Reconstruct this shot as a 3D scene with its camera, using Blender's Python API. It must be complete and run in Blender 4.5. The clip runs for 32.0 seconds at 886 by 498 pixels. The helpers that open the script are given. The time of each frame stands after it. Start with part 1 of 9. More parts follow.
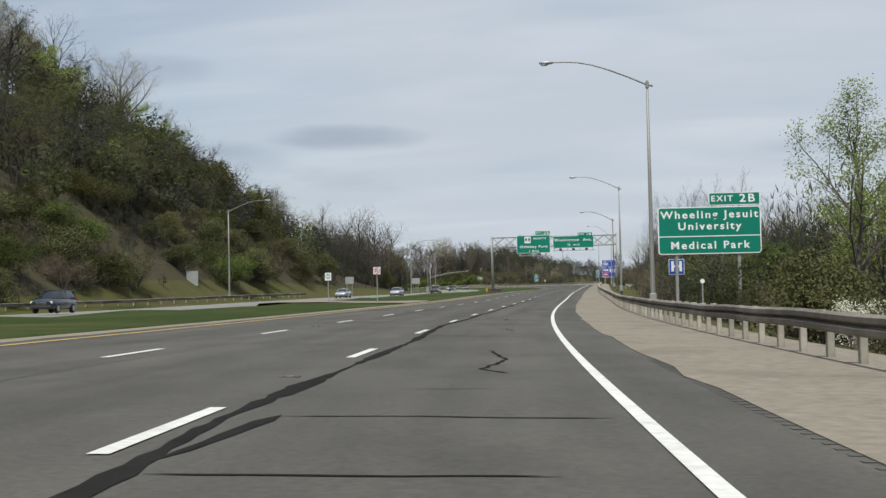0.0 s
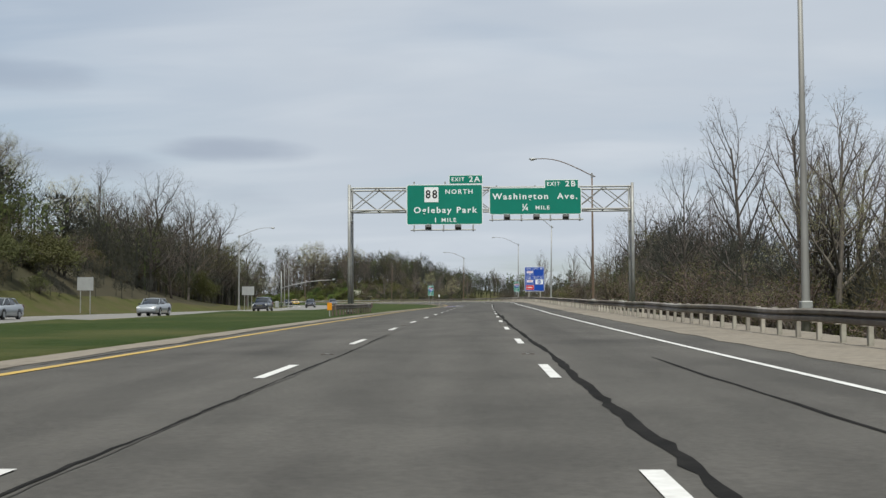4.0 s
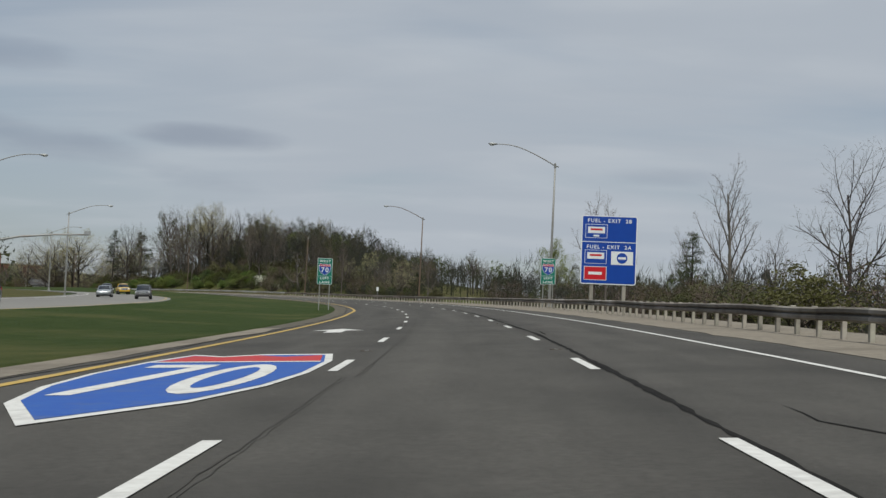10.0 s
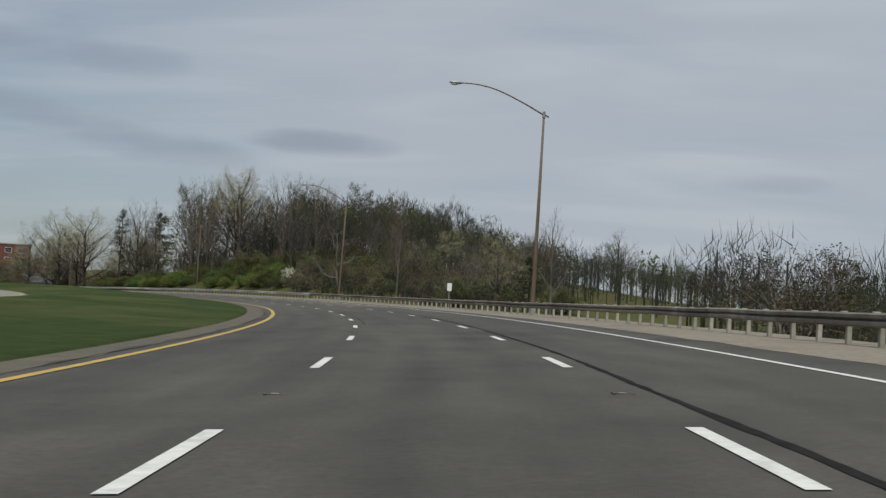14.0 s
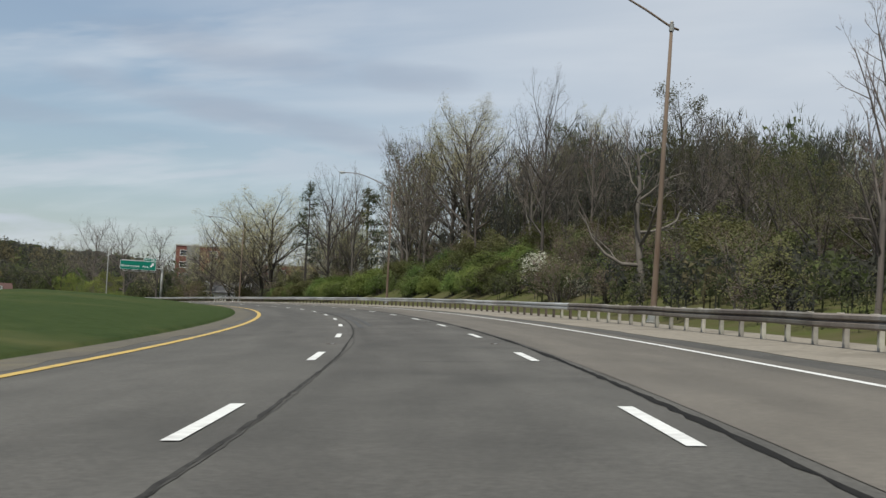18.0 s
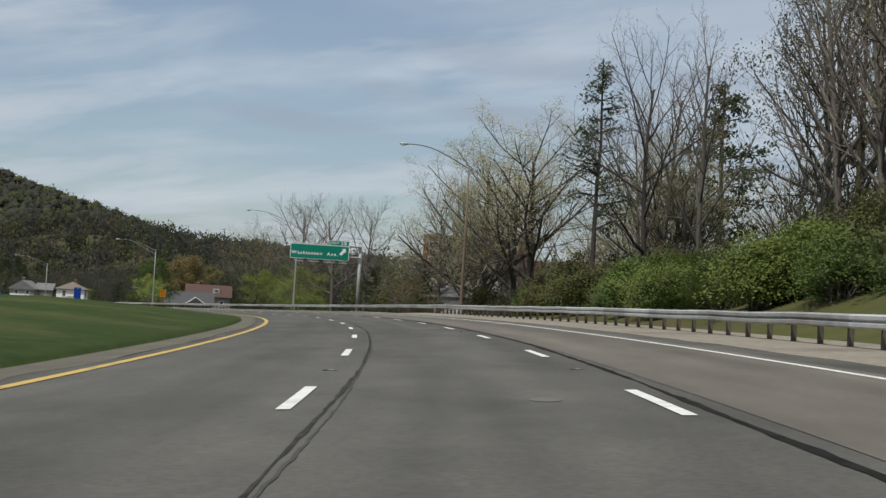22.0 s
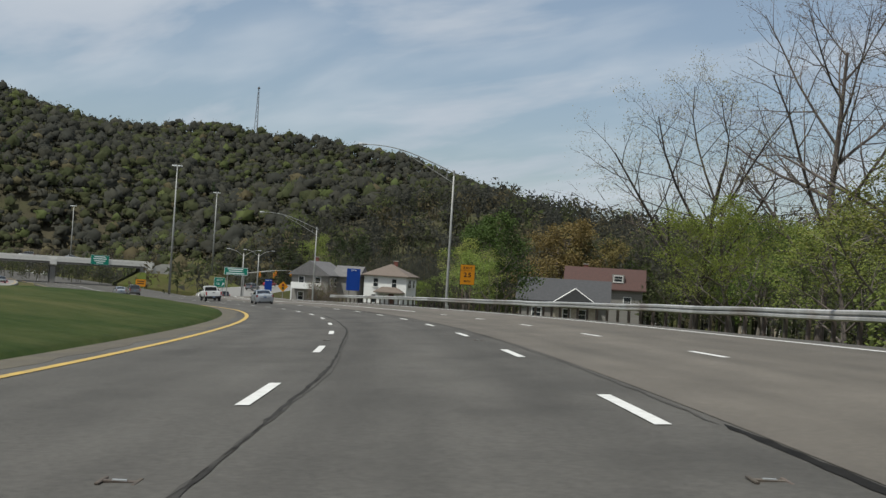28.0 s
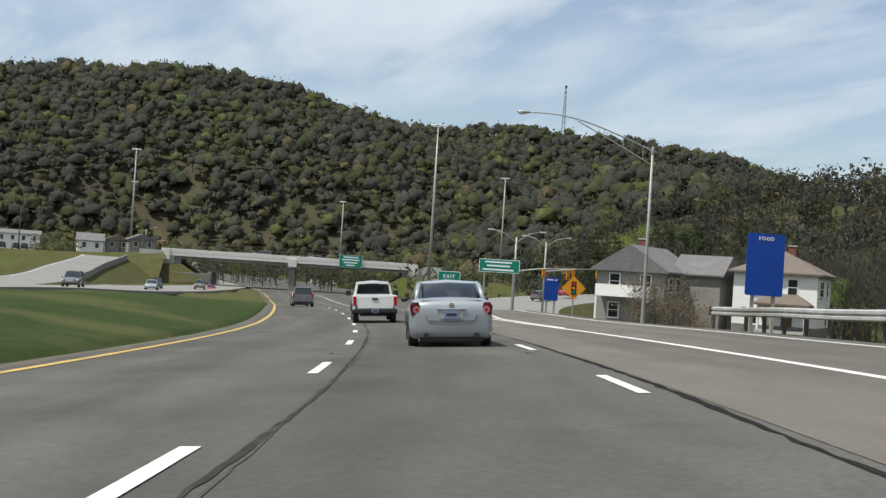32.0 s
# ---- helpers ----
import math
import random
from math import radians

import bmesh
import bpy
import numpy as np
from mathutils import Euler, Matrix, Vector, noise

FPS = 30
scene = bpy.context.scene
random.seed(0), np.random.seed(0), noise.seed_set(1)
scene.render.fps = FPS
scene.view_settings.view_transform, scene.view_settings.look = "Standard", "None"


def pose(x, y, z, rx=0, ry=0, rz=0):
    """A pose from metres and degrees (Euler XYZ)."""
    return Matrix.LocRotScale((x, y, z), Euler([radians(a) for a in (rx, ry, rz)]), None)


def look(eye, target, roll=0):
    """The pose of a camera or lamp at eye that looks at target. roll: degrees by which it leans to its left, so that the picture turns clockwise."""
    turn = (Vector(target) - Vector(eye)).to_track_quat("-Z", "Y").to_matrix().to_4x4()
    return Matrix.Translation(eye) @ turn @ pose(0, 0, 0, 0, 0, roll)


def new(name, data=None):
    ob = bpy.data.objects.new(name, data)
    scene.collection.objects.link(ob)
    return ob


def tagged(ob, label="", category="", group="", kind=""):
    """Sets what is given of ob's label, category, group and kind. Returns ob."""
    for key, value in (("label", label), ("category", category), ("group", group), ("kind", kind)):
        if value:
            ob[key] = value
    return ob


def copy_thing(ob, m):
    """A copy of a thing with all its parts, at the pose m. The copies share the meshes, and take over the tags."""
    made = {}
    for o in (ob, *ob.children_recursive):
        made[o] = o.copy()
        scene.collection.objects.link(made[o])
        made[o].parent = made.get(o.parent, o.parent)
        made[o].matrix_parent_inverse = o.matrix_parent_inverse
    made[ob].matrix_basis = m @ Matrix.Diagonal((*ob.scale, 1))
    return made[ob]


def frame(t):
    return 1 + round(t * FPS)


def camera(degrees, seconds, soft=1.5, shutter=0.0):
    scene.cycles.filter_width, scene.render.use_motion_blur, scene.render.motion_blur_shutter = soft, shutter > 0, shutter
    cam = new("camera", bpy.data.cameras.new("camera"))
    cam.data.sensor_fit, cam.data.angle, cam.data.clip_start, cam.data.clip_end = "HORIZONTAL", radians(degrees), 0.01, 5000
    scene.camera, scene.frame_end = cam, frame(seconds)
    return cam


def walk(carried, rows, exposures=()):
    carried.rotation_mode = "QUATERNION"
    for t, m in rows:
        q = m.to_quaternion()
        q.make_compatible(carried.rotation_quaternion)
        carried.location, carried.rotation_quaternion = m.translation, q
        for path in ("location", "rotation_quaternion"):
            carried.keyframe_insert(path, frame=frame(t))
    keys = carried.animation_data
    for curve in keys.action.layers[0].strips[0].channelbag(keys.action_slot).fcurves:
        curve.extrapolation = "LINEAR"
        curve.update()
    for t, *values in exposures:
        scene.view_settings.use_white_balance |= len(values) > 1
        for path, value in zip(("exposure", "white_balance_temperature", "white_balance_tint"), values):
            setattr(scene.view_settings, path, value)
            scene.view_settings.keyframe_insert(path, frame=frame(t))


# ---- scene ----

# ==== camera ====
cam = camera(37.65, 32.0, soft=1.45)
# seconds, eye x y z, yaw, pitch, lean
PATH = [
    (0, -0.042, 0.311, 0.955, 6.57, 2.37, -1.24),
    (0.5, -1.458, 14.456, 1.038, 5.94, 2.46, -1.03),
    (1, -2.733, 28.777, 1.133, 5.27, 2.55, -0.82),
    (1.5, -3.833, 43.020, 1.231, 4.61, 2.67, -0.96),
    (2, -4.775, 57.388, 1.349, 3.91, 2.78, -1.09),
    (2.5, -5.527, 71.709, 1.507, 3.22, 2.87, -0.87),
    (3, -6.100, 85.721, 1.678, 2.59, 2.94, -0.65),
    (3.5, -6.538, 99.449, 1.843, 2.07, 3.00, -0.39),
    (4, -6.868, 113.414, 2.030, 1.54, 3.03, -0.28),
    (4.5, -7.106, 127.651, 2.238, 1.12, 3.06, -0.16),
    (5, -7.268, 142.012, 2.461, 0.77, 3.09, -0.04),
    (5.5, -7.372, 156.350, 2.690, 0.49, 3.11, 0.08),
    (6, -7.437, 170.517, 2.917, 0.30, 3.14, 0.19),
    (6.5, -7.448, 184.513, 3.157, 0.43, 3.09, 0.45),
    (7, -7.448, 198.399, 3.392, 0.57, 3.04, 0.70),
    (7.5, -7.461, 212.405, 3.604, 0.74, 2.97, 0.89),
    (8, -7.447, 226.648, 3.816, 0.57, 2.99, 1.20),
    (8.5, -7.383, 240.750, 4.024, 0.34, 2.99, 1.47),
    (9, -7.281, 254.748, 4.228, 0.14, 3.00, 1.75),
    (9.5, -7.135, 268.786, 4.411, 0.13, 2.96, 2.02),
    (10, -6.986, 282.614, 4.589, 0.21, 2.93, 2.28),
    (10.5, -6.915, 296.384, 4.781, 0.33, 2.95, 2.59),
    (11, -6.893, 310.145, 4.971, 0.59, 2.98, 2.91),
    (11.5, -6.885, 323.818, 5.155, 1.05, 2.98, 3.04),
    (12, -6.997, 337.528, 5.339, 1.64, 2.98, 3.16),
    (12.5, -7.298, 351.269, 5.509, 2.39, 2.98, 3.15),
    (13, -7.782, 364.935, 5.678, 3.26, 3.00, 3.14),
    (13.5, -8.488, 378.309, 5.869, 4.13, 2.99, 3.09),
    (14, -9.418, 391.569, 6.058, 5.13, 2.99, 3.05),
    (14.5, -10.599, 404.736, 6.245, 6.23, 2.98, 3.00),
    (15, -12.054, 417.830, 6.429, 7.46, 2.97, 2.94),
    (15.5, -13.810, 430.866, 6.611, 8.80, 2.97, 2.89),
    (16, -15.898, 443.861, 6.790, 10.27, 2.96, 2.84),
    (16.5, -18.299, 457.093, 6.942, 12.13, 2.97, 2.76),
    (17, -21.102, 470.275, 7.089, 14.07, 2.98, 2.67),
    (17.5, -24.429, 483.302, 7.250, 15.99, 2.86, 2.64),
    (18, -28.175, 496.228, 7.405, 17.74, 2.86, 2.78),
    (18.5, -32.308, 508.971, 7.523, 19.45, 2.95, 2.87),
    (19, -36.849, 521.619, 7.639, 21.11, 3.03, 2.97),
    (19.5, -41.758, 534.316, 7.792, 22.80, 2.93, 2.97),
    (20, -47.040, 546.895, 7.941, 24.42, 2.81, 2.96),
    (20.5, -52.599, 559.073, 8.083, 25.93, 2.76, 3.03),
    (21, -58.461, 571.066, 8.215, 27.41, 2.70, 3.09),
    (21.5, -64.580, 582.854, 8.314, 28.97, 2.61, 3.10),
    (22, -70.954, 594.387, 8.394, 30.54, 2.51, 3.11),
    (22.5, -77.715, 605.827, 8.436, 32.17, 2.39, 3.22),
    (23, -84.757, 617.031, 8.453, 33.80, 2.27, 3.33),
    (23.5, -92.065, 628.022, 8.461, 35.39, 2.11, 3.33),
    (24, -99.677, 638.831, 8.443, 36.98, 1.95, 3.33),
    (24.5, -107.554, 649.380, 8.394, 38.46, 1.90, 3.43),
    (25, -115.714, 659.721, 8.320, 39.95, 1.83, 3.55),
    (25.5, -124.151, 669.842, 8.222, 41.45, 1.78, 3.66),
    (26, -132.853, 679.727, 8.102, 42.97, 1.72, 3.76),
    (26.5, -141.813, 689.365, 7.961, 44.49, 1.67, 3.88),
    (27, -151.022, 698.743, 7.801, 46.00, 1.56, 3.73),
    (27.5, -160.472, 707.847, 7.636, 47.52, 1.44, 3.61),
    (28, -170.154, 716.670, 7.457, 49.06, 1.33, 3.49),
    (28.5, -180.141, 725.312, 7.236, 50.90, 1.29, 3.49),
    (29, -190.388, 733.673, 7.001, 52.81, 1.25, 3.48),
    (29.5, -200.796, 741.579, 6.796, 54.47, 1.14, 3.40),
    (30, -211.437, 749.156, 6.575, 56.15, 1.04, 3.31),
    (30.5, -222.416, 756.494, 6.291, 57.82, 1.03, 3.38),
    (31, -233.568, 763.463, 5.996, 59.45, 1.03, 3.45),
    (31.5, -245.026, 770.187, 5.697, 61.09, 1.07, 3.56),
    (32, -256.135, 776.274, 5.406, 62.71, 1.10, 3.65),
]


def aim(x, y, z, yaw, pitch, lean):
    a, b = radians(yaw), radians(pitch)
    return look((x, y, z), (x - math.sin(a) * math.cos(b), y + math.cos(a) * math.cos(b), z + math.sin(b)), lean)


EXPOSURES = [(t, e, 6330, 6) for t, e in ((0.0, 0.0), (3.0, -0.02), (6.0, 0.0), (9.0, -0.38), (12.5, -0.42), (16.0, -0.38), (17.0, -0.22), (18.0, 0.0), (19.5, -0.02), (23.0, -0.12), (29.0, -0.12), (30.0, 0.05), (32.0, 0.28))]
walk(cam, [(row[0], aim(*row[1:])) for row in PATH], EXPOSURES)

# ==== daylight ====
SUN_EL, SUN_AZ = radians(62.5), radians(184)      # azimuth clockwise from +y
world = bpy.data.worlds.new("sky")
scene.world = world
world.use_nodes = True


def sky_nodes(nt):
    n, l = nt.nodes, nt.links
    n.clear()
    out = n.new("ShaderNodeOutputWorld")
    bg = n.new("ShaderNodeBackground")
    bg.inputs["Strength"].default_value = 0.1
    sky = n.new("ShaderNodeTexSky")
    sky.sky_type = "NISHITA"
    sky.sun_disc = False
    sky.sun_elevation, sky.sun_rotation = SUN_EL, SUN_AZ
    sky.air_density, sky.dust_density, sky.ozone_density = 1.0, 1.2, 1.5
    tc = n.new("ShaderNodeTexCoord")
    sep = n.new("ShaderNodeSeparateXYZ")
    l.new(tc.outputs["Generated"], sep.inputs[0])

    def m(op, a, b, clamp=False):
        k = n.new("ShaderNodeMath")
        k.operation, k.use_clamp = op, clamp
        for i, v in enumerate((a, b)):
            if isinstance(v, (int, float)):
                k.inputs[i].default_value = v
            else:
                l.new(v, k.inputs[i])
        return k.outputs[0]

    zc = m("MAXIMUM", sep.outputs[2], 0.0)
    den = m("ADD", zc, 0.16)
    cx, cy = m("DIVIDE", sep.outputs[0], den), m("DIVIDE", sep.outputs[1], den)
    com = n.new("ShaderNodeCombineXYZ")
    l.new(cx, com.inputs[0]), l.new(cy, com.inputs[1])

    def cloud(scale, stretch, turn, detail, rough, low, high, seed):
        mp = n.new("ShaderNodeMapping")
        mp.inputs["Rotation"].default_value = (0, 0, radians(turn))
        mp.inputs["Scale"].default_value = (1, stretch, 1)
        mp.inputs["Location"].default_value = (seed, seed * 0.7, 0)
        l.new(com.outputs[0], mp.inputs[0])
        tx = n.new("ShaderNodeTexNoise")
        tx.inputs["Scale"].default_value, tx.inputs["Detail"].default_value = scale, detail
        tx.inputs["Roughness"].default_value, tx.inputs["Distortion"].default_value = rough, 0.35
        l.new(mp.outputs[0], tx.inputs["Vector"])
        rg = n.new("ShaderNodeMapRange")
        rg.interpolation_type = "SMOOTHSTEP"
        rg.inputs["From Min"].default_value, rg.inputs["From Max"].default_value = low, high
        l.new(tx.outputs[0], rg.inputs["Value"])
        return rg.outputs[0]

    veil = cloud(0.55, 1.6, 28, 5, 0.5, 0.10, 0.50, 3.1)
    broken = cloud(0.8, 2.2, 40, 6, 0.55, 0.40, 0.66, 5.3)
    streak = cloud(1.3, 2.2, 33, 4, 0.5, 0.40, 0.85, 11.7)
    # a few lens-shaped grey clouds: bearing left of north, height, half width, half thickness, slope
    bearing = m("MULTIPLY", m("ARCTAN2", m("MULTIPLY", sep.outputs[0], -1.0), sep.outputs[1]), 180 / math.pi)
    height = m("MULTIPLY", m("ARCSINE", sep.outputs[2], 0.0), 180 / math.pi)
    wisp = n.new("ShaderNodeTexNoise")
    wisp.inputs["Scale"].default_value, wisp.inputs["Detail"].default_value = 9.0, 5
    wm = n.new("ShaderNodeMapping")
    wm.inputs["Scale"].default_value = (1, 1, 3.5)
    l.new(tc.outputs["Generated"], wm.inputs[0]), l.new(wm.outputs[0], wisp.inputs["Vector"])
    ragged = m("MULTIPLY", m("SUBTRACT", wisp.outputs[0], 0.5), 4.0)
    dark = None
    for a, e, w, t, slope, deep in ((10.4, 7.3, 3.0, 0.55, 0.0, 0.9), (21.0, 7.3, 13.0, 0.75, 0.17, 0.75), (19.5, 10.3, 2.8, 0.7, 0.05, 0.6), (27.0, 10.8, 5.0, 0.8, 0.1, 0.6), (-9.0, 6.4, 2.6, 0.4, 0.0, 0.4), (36, 7.6, 6, 0.5, 0.1, 0.5)):
        da = m("SUBTRACT", bearing, a)
        dx = m("DIVIDE", da, w)
        dy = m("DIVIDE", m("SUBTRACT", m("SUBTRACT", height, e), m("MULTIPLY", da, slope)), t)
        body = m("SUBTRACT", m("ADD", 1.0, ragged), m("ADD", m("MULTIPLY", dx, dx), m("MULTIPLY", dy, dy)))
        rg = n.new("ShaderNodeMapRange")
        rg.interpolation_type = "SMOOTHSTEP"
        rg.inputs["From Min"].default_value, rg.inputs["From Max"].default_value, rg.inputs["To Max"].default_value = -0.5, 1.5, deep
        l.new(body, rg.inputs["Value"])
        dark = rg.outputs[0] if dark is None else m("MAXIMUM", dark, rg.outputs[0])
    # the west is clearer than the north and east
    west = m("MULTIPLY", m("SUBTRACT", -0.12, sep.outputs[0]), 2.6, True)
    thick = m("MULTIPLY", veil, m("SUBTRACT", 0.97, m("MULTIPLY", west, 0.72)), True)
    cover = m("MAXIMUM", thick, m("MULTIPLY", m("MULTIPLY", broken, west), 0.92))

    def mix(f, a, b):
        k = n.new("ShaderNodeMix")
        k.data_type = "RGBA"
        l.new(f, k.inputs["Factor"]) if not isinstance(f, float) else setattr(k.inputs["Factor"], "default_value", f)
        for name, v in (("A", a), ("B", b)):
            sock = [i for i in k.inputs if i.name == name and i.type == "RGBA"][0]
            if isinstance(v, tuple):
                sock.default_value = v
            else:
                l.new(v, sock)
        return [o for o in k.outputs if o.type == "RGBA"][0]

    a = mix(cover, sky.outputs[0], (5.7, 6.05, 6.75, 1))
    b = mix(m("MULTIPLY", streak, 0.55), a, (7.2, 7.4, 7.9, 1))
    c = mix(m("MULTIPLY", dark, 0.75), b, (3.6, 4.0, 4.9, 1))
    l.new(c, bg.inputs["Color"])
    l.new(bg.outputs[0], out.inputs["Surface"])


sky_nodes(world.node_tree)
sun = new("sun", bpy.data.lights.new("sun", "SUN"))
sun.data.energy, sun.data.angle, sun.data.color = 4.9, radians(0.6), (1.0, 0.95, 0.86)
sun_dir = Vector((math.sin(SUN_AZ) * math.cos(SUN_EL), math.cos(SUN_AZ) * math.cos(SUN_EL), math.sin(SUN_EL)))
sun.matrix_world = look(tuple(sun_dir * 400), (0, 0, 0))


# ==== materials ====
def material(name, colour, rough=0.7, metal=0.0, second=None, scale=1.0, detail=5, amount=0.5, bump=0.0, bump_scale=20.0,
             spots=None, spot_scale=0.15, spot_amount=0.5, vary=0.0, island=0.0, spec=0.4, transmission=0.0, emit=0.0, stretch=None):
    """A procedural surface: base colour, grain at one scale, stains at a second, relief and variation from object to object."""
    mat = bpy.data.materials.new(name)
    mat.use_nodes = True
    nt = mat.node_tree
    n, l = nt.nodes, nt.links
    p = n["Principled BSDF"]
    p.inputs["Roughness"].default_value, p.inputs["Metallic"].default_value = rough, metal
    p.inputs["Specular IOR Level"].default_value = spec
    p.inputs["Transmission Weight"].default_value = transmission
    tc = n.new("ShaderNodeTexCoord")
    vec = tc.outputs["Object"]
    if stretch:
        mp = n.new("ShaderNodeMapping")
        mp.inputs["Scale"].default_value = stretch
        l.new(vec, mp.inputs[0])
        vec = mp.outputs[0]

    def tex(sc, det, rough_=0.6):
        t = n.new("ShaderNodeTexNoise")
        t.inputs["Scale"].default_value, t.inputs["Detail"].default_value, t.inputs["Roughness"].default_value = sc, det, rough_
        l.new(vec, t.inputs["Vector"])
        return t.outputs[0]

    def ramp(val, lo, hi, top=1.0):
        r = n.new("ShaderNodeMapRange")
        r.inputs["From Min"].default_value, r.inputs["From Max"].default_value, r.inputs["To Max"].default_value = lo, hi, top
        l.new(val, r.inputs["Value"])
        return r.outputs[0]

    def mix(f, a, b):
        k = n.new("ShaderNodeMix")
        k.data_type = "RGBA"
        l.new(f, k.inputs["Factor"])
        for name_, v in (("A", a), ("B", b)):
            sock = [i for i in k.inputs if i.name == name_ and i.type == "RGBA"][0]
            if isinstance(v, tuple):
                sock.default_value = v
            else:
                l.new(v, sock)
        return [o for o in k.outputs if o.type == "RGBA"][0]

    col = colour if len(colour) == 4 else (*colour, 1)
    out = None
    if second is not None:
        out = mix(ramp(tex(scale, detail), 0.5 - 0.25 / max(amount, 0.05) * 0.5, 0.5 + 0.25 / max(amount, 0.05) * 0.5), col, second if len(second) == 4 else (*second, 1))
    if spots is not None:
        out = mix(ramp(tex(spot_scale, 4, 0.65), 0.5, 0.72, spot_amount), out if out is not None else col, spots if len(spots) == 4 else (*spots, 1))
    if vary or island:
        hsv = n.new("ShaderNodeHueSaturation")
        if vary:
            src = n.new("ShaderNodeObjectInfo").outputs["Random"]
            amt = vary
        else:
            src = n.new("ShaderNodeNewGeometry").outputs["Random Per Island"]
            amt = island
        l.new(ramp(src, 0, 1), hsv.inputs["Value"])
        r = hsv.inputs["Value"].links[0].from_node
        r.inputs["To Min"].default_value, r.inputs["To Max"].default_value = 1 - amt, 1 + amt
        r2 = n.new("ShaderNodeMath")
        r2.operation = "FRACT"
        k2 = n.new("ShaderNodeMath")
        k2.operation = "MULTIPLY"
        k2.inputs[1].default_value = 7.31
        l.new(src, k2.inputs[0]), l.new(k2.outputs[0], r2.inputs[0])
        l.new(ramp(r2.outputs[0], 0, 1), hsv.inputs["Hue"])
        r3 = hsv.inputs["Hue"].links[0].from_node
        r3.inputs["To Min"].default_value, r3.inputs["To Max"].default_value = 0.5 - 0.06 * amt, 0.5 + 0.06 * amt
        if out is None:
            hsv.inputs["Color"].default_value = col
        else:
            l.new(out, hsv.inputs["Color"])
        out = hsv.outputs[0]
    if out is None:
        p.inputs["Base Color"].default_value = col
    else:
        l.new(out, p.inputs["Base Color"])
    if bump:
        bn = n.new("ShaderNodeBump")
        bn.inputs["Strength"].default_value, bn.inputs["Distance"].default_value = bump, 0.05
        l.new(tex(bump_scale, 4), bn.inputs["Height"])
        l.new(bn.outputs[0], p.inputs["Normal"])
    if emit:
        p.inputs["Emission Color"].default_value = col
        p.inputs["Emission Strength"].default_value = emit
    return mat


ASPHALT = material("asphalt", (0.061, 0.0575, 0.052), 0.9, second=(0.088, 0.083, 0.075), scale=14, detail=8, amount=0.7, bump=0.25, bump_scale=60,
                   spots=(0.043, 0.041, 0.037), spot_scale=0.22, spot_amount=0.62, spec=0.25)
ASPHALT_NEW = material("smooth_asphalt", (0.090, 0.080, 0.067), 0.85, second=(0.114, 0.101, 0.085), scale=11, detail=8, amount=0.7, bump=0.2, bump_scale=70,
                       spots=(0.087, 0.079, 0.068), spot_scale=0.1, spot_amount=0.6, spec=0.3)
TAR = material("crack_sealant", (0.010, 0.010, 0.010), 0.95, second=(0.022, 0.021, 0.020), scale=3, bump=0.1, spec=0.05)
WHITE_PAINT = material("white_road_paint", (0.626, 0.626, 0.607), 0.75, second=(0.460, 0.451, 0.432), scale=8, detail=8, amount=0.45, spots=(0.276, 0.267, 0.258), spot_scale=2.5, spot_amount=0.5)
YELLOW_PAINT = material("yellow_road_paint", (0.47, 0.31, 0.06), 0.75, second=(0.33, 0.235, 0.08), scale=6, detail=8, amount=0.6, spots=(0.16, 0.135, 0.09), spot_scale=1.2, spot_amount=0.75)
GRAVEL = material("dusty_gravel", (0.246, 0.219, 0.180), 0.95, second=(0.157, 0.140, 0.117), scale=5, detail=9, amount=0.6, bump=0.3, bump_scale=60, spots=(0.115, 0.102, 0.085), spot_scale=0.35, spot_amount=0.7, spec=0.1)
GRASS = material("mown_grass", (0.019, 0.036, 0.008), 0.95, second=(0.042, 0.056, 0.017), scale=1.2, detail=9, amount=0.6, bump=0.8, bump_scale=25, spots=(0.123, 0.109, 0.048), spot_scale=0.09, spot_amount=0.45, spec=0.08)
SCRUB = material("leaf_litter_and_scrub", (0.055, 0.060, 0.020), 0.95, second=(0.078, 0.068, 0.036), scale=0.35, detail=9, amount=0.8, bump=0.8, bump_scale=8, spots=(0.06, 0.085, 0.016), spot_scale=0.06, spot_amount=0.7, spec=0.05)
FOREST_FLOOR = material("leafless_forest_floor", (0.046, 0.042, 0.028), 0.95, second=(0.062, 0.055, 0.036), scale=0.05, detail=9, amount=0.8, bump=0.5, bump_scale=1.5, spots=(0.05, 0.06, 0.022), spot_scale=0.012, spot_amount=0.6, spec=0.05)
GALV = material("galvanised_steel", (0.34, 0.35, 0.34), 0.55, 0.35, second=(0.24, 0.24, 0.23), scale=3, amount=0.5, spots=(0.20, 0.14, 0.09), spot_scale=0.9, spot_amount=0.5, bump=0.05)
LAMP_STEEL = material("weathered_lamp_steel", (0.30, 0.30, 0.29), 0.6, 0.3, second=(0.21, 0.205, 0.19), scale=2, amount=0.5, spots=(0.16, 0.10, 0.06), spot_scale=0.5, spot_amount=0.6, stretch=(1, 1, 0.25))
RUST = material("rusted_steel", (0.115, 0.074, 0.050), 0.85, 0.1, second=(0.16, 0.125, 0.095), scale=2.5, detail=8, amount=0.6, spots=(0.21, 0.19, 0.165), spot_scale=0.5, spot_amount=0.5, stretch=(1, 1, 0.2))
RAIL_BROWN = material("weathered_rail_face", (0.105, 0.085, 0.068), 0.75, 0.2, second=(0.175, 0.155, 0.13), scale=2.2, detail=7, amount=0.6, spots=(0.36, 0.35, 0.33), spot_scale=0.23, spot_amount=0.65, vary=0.3)
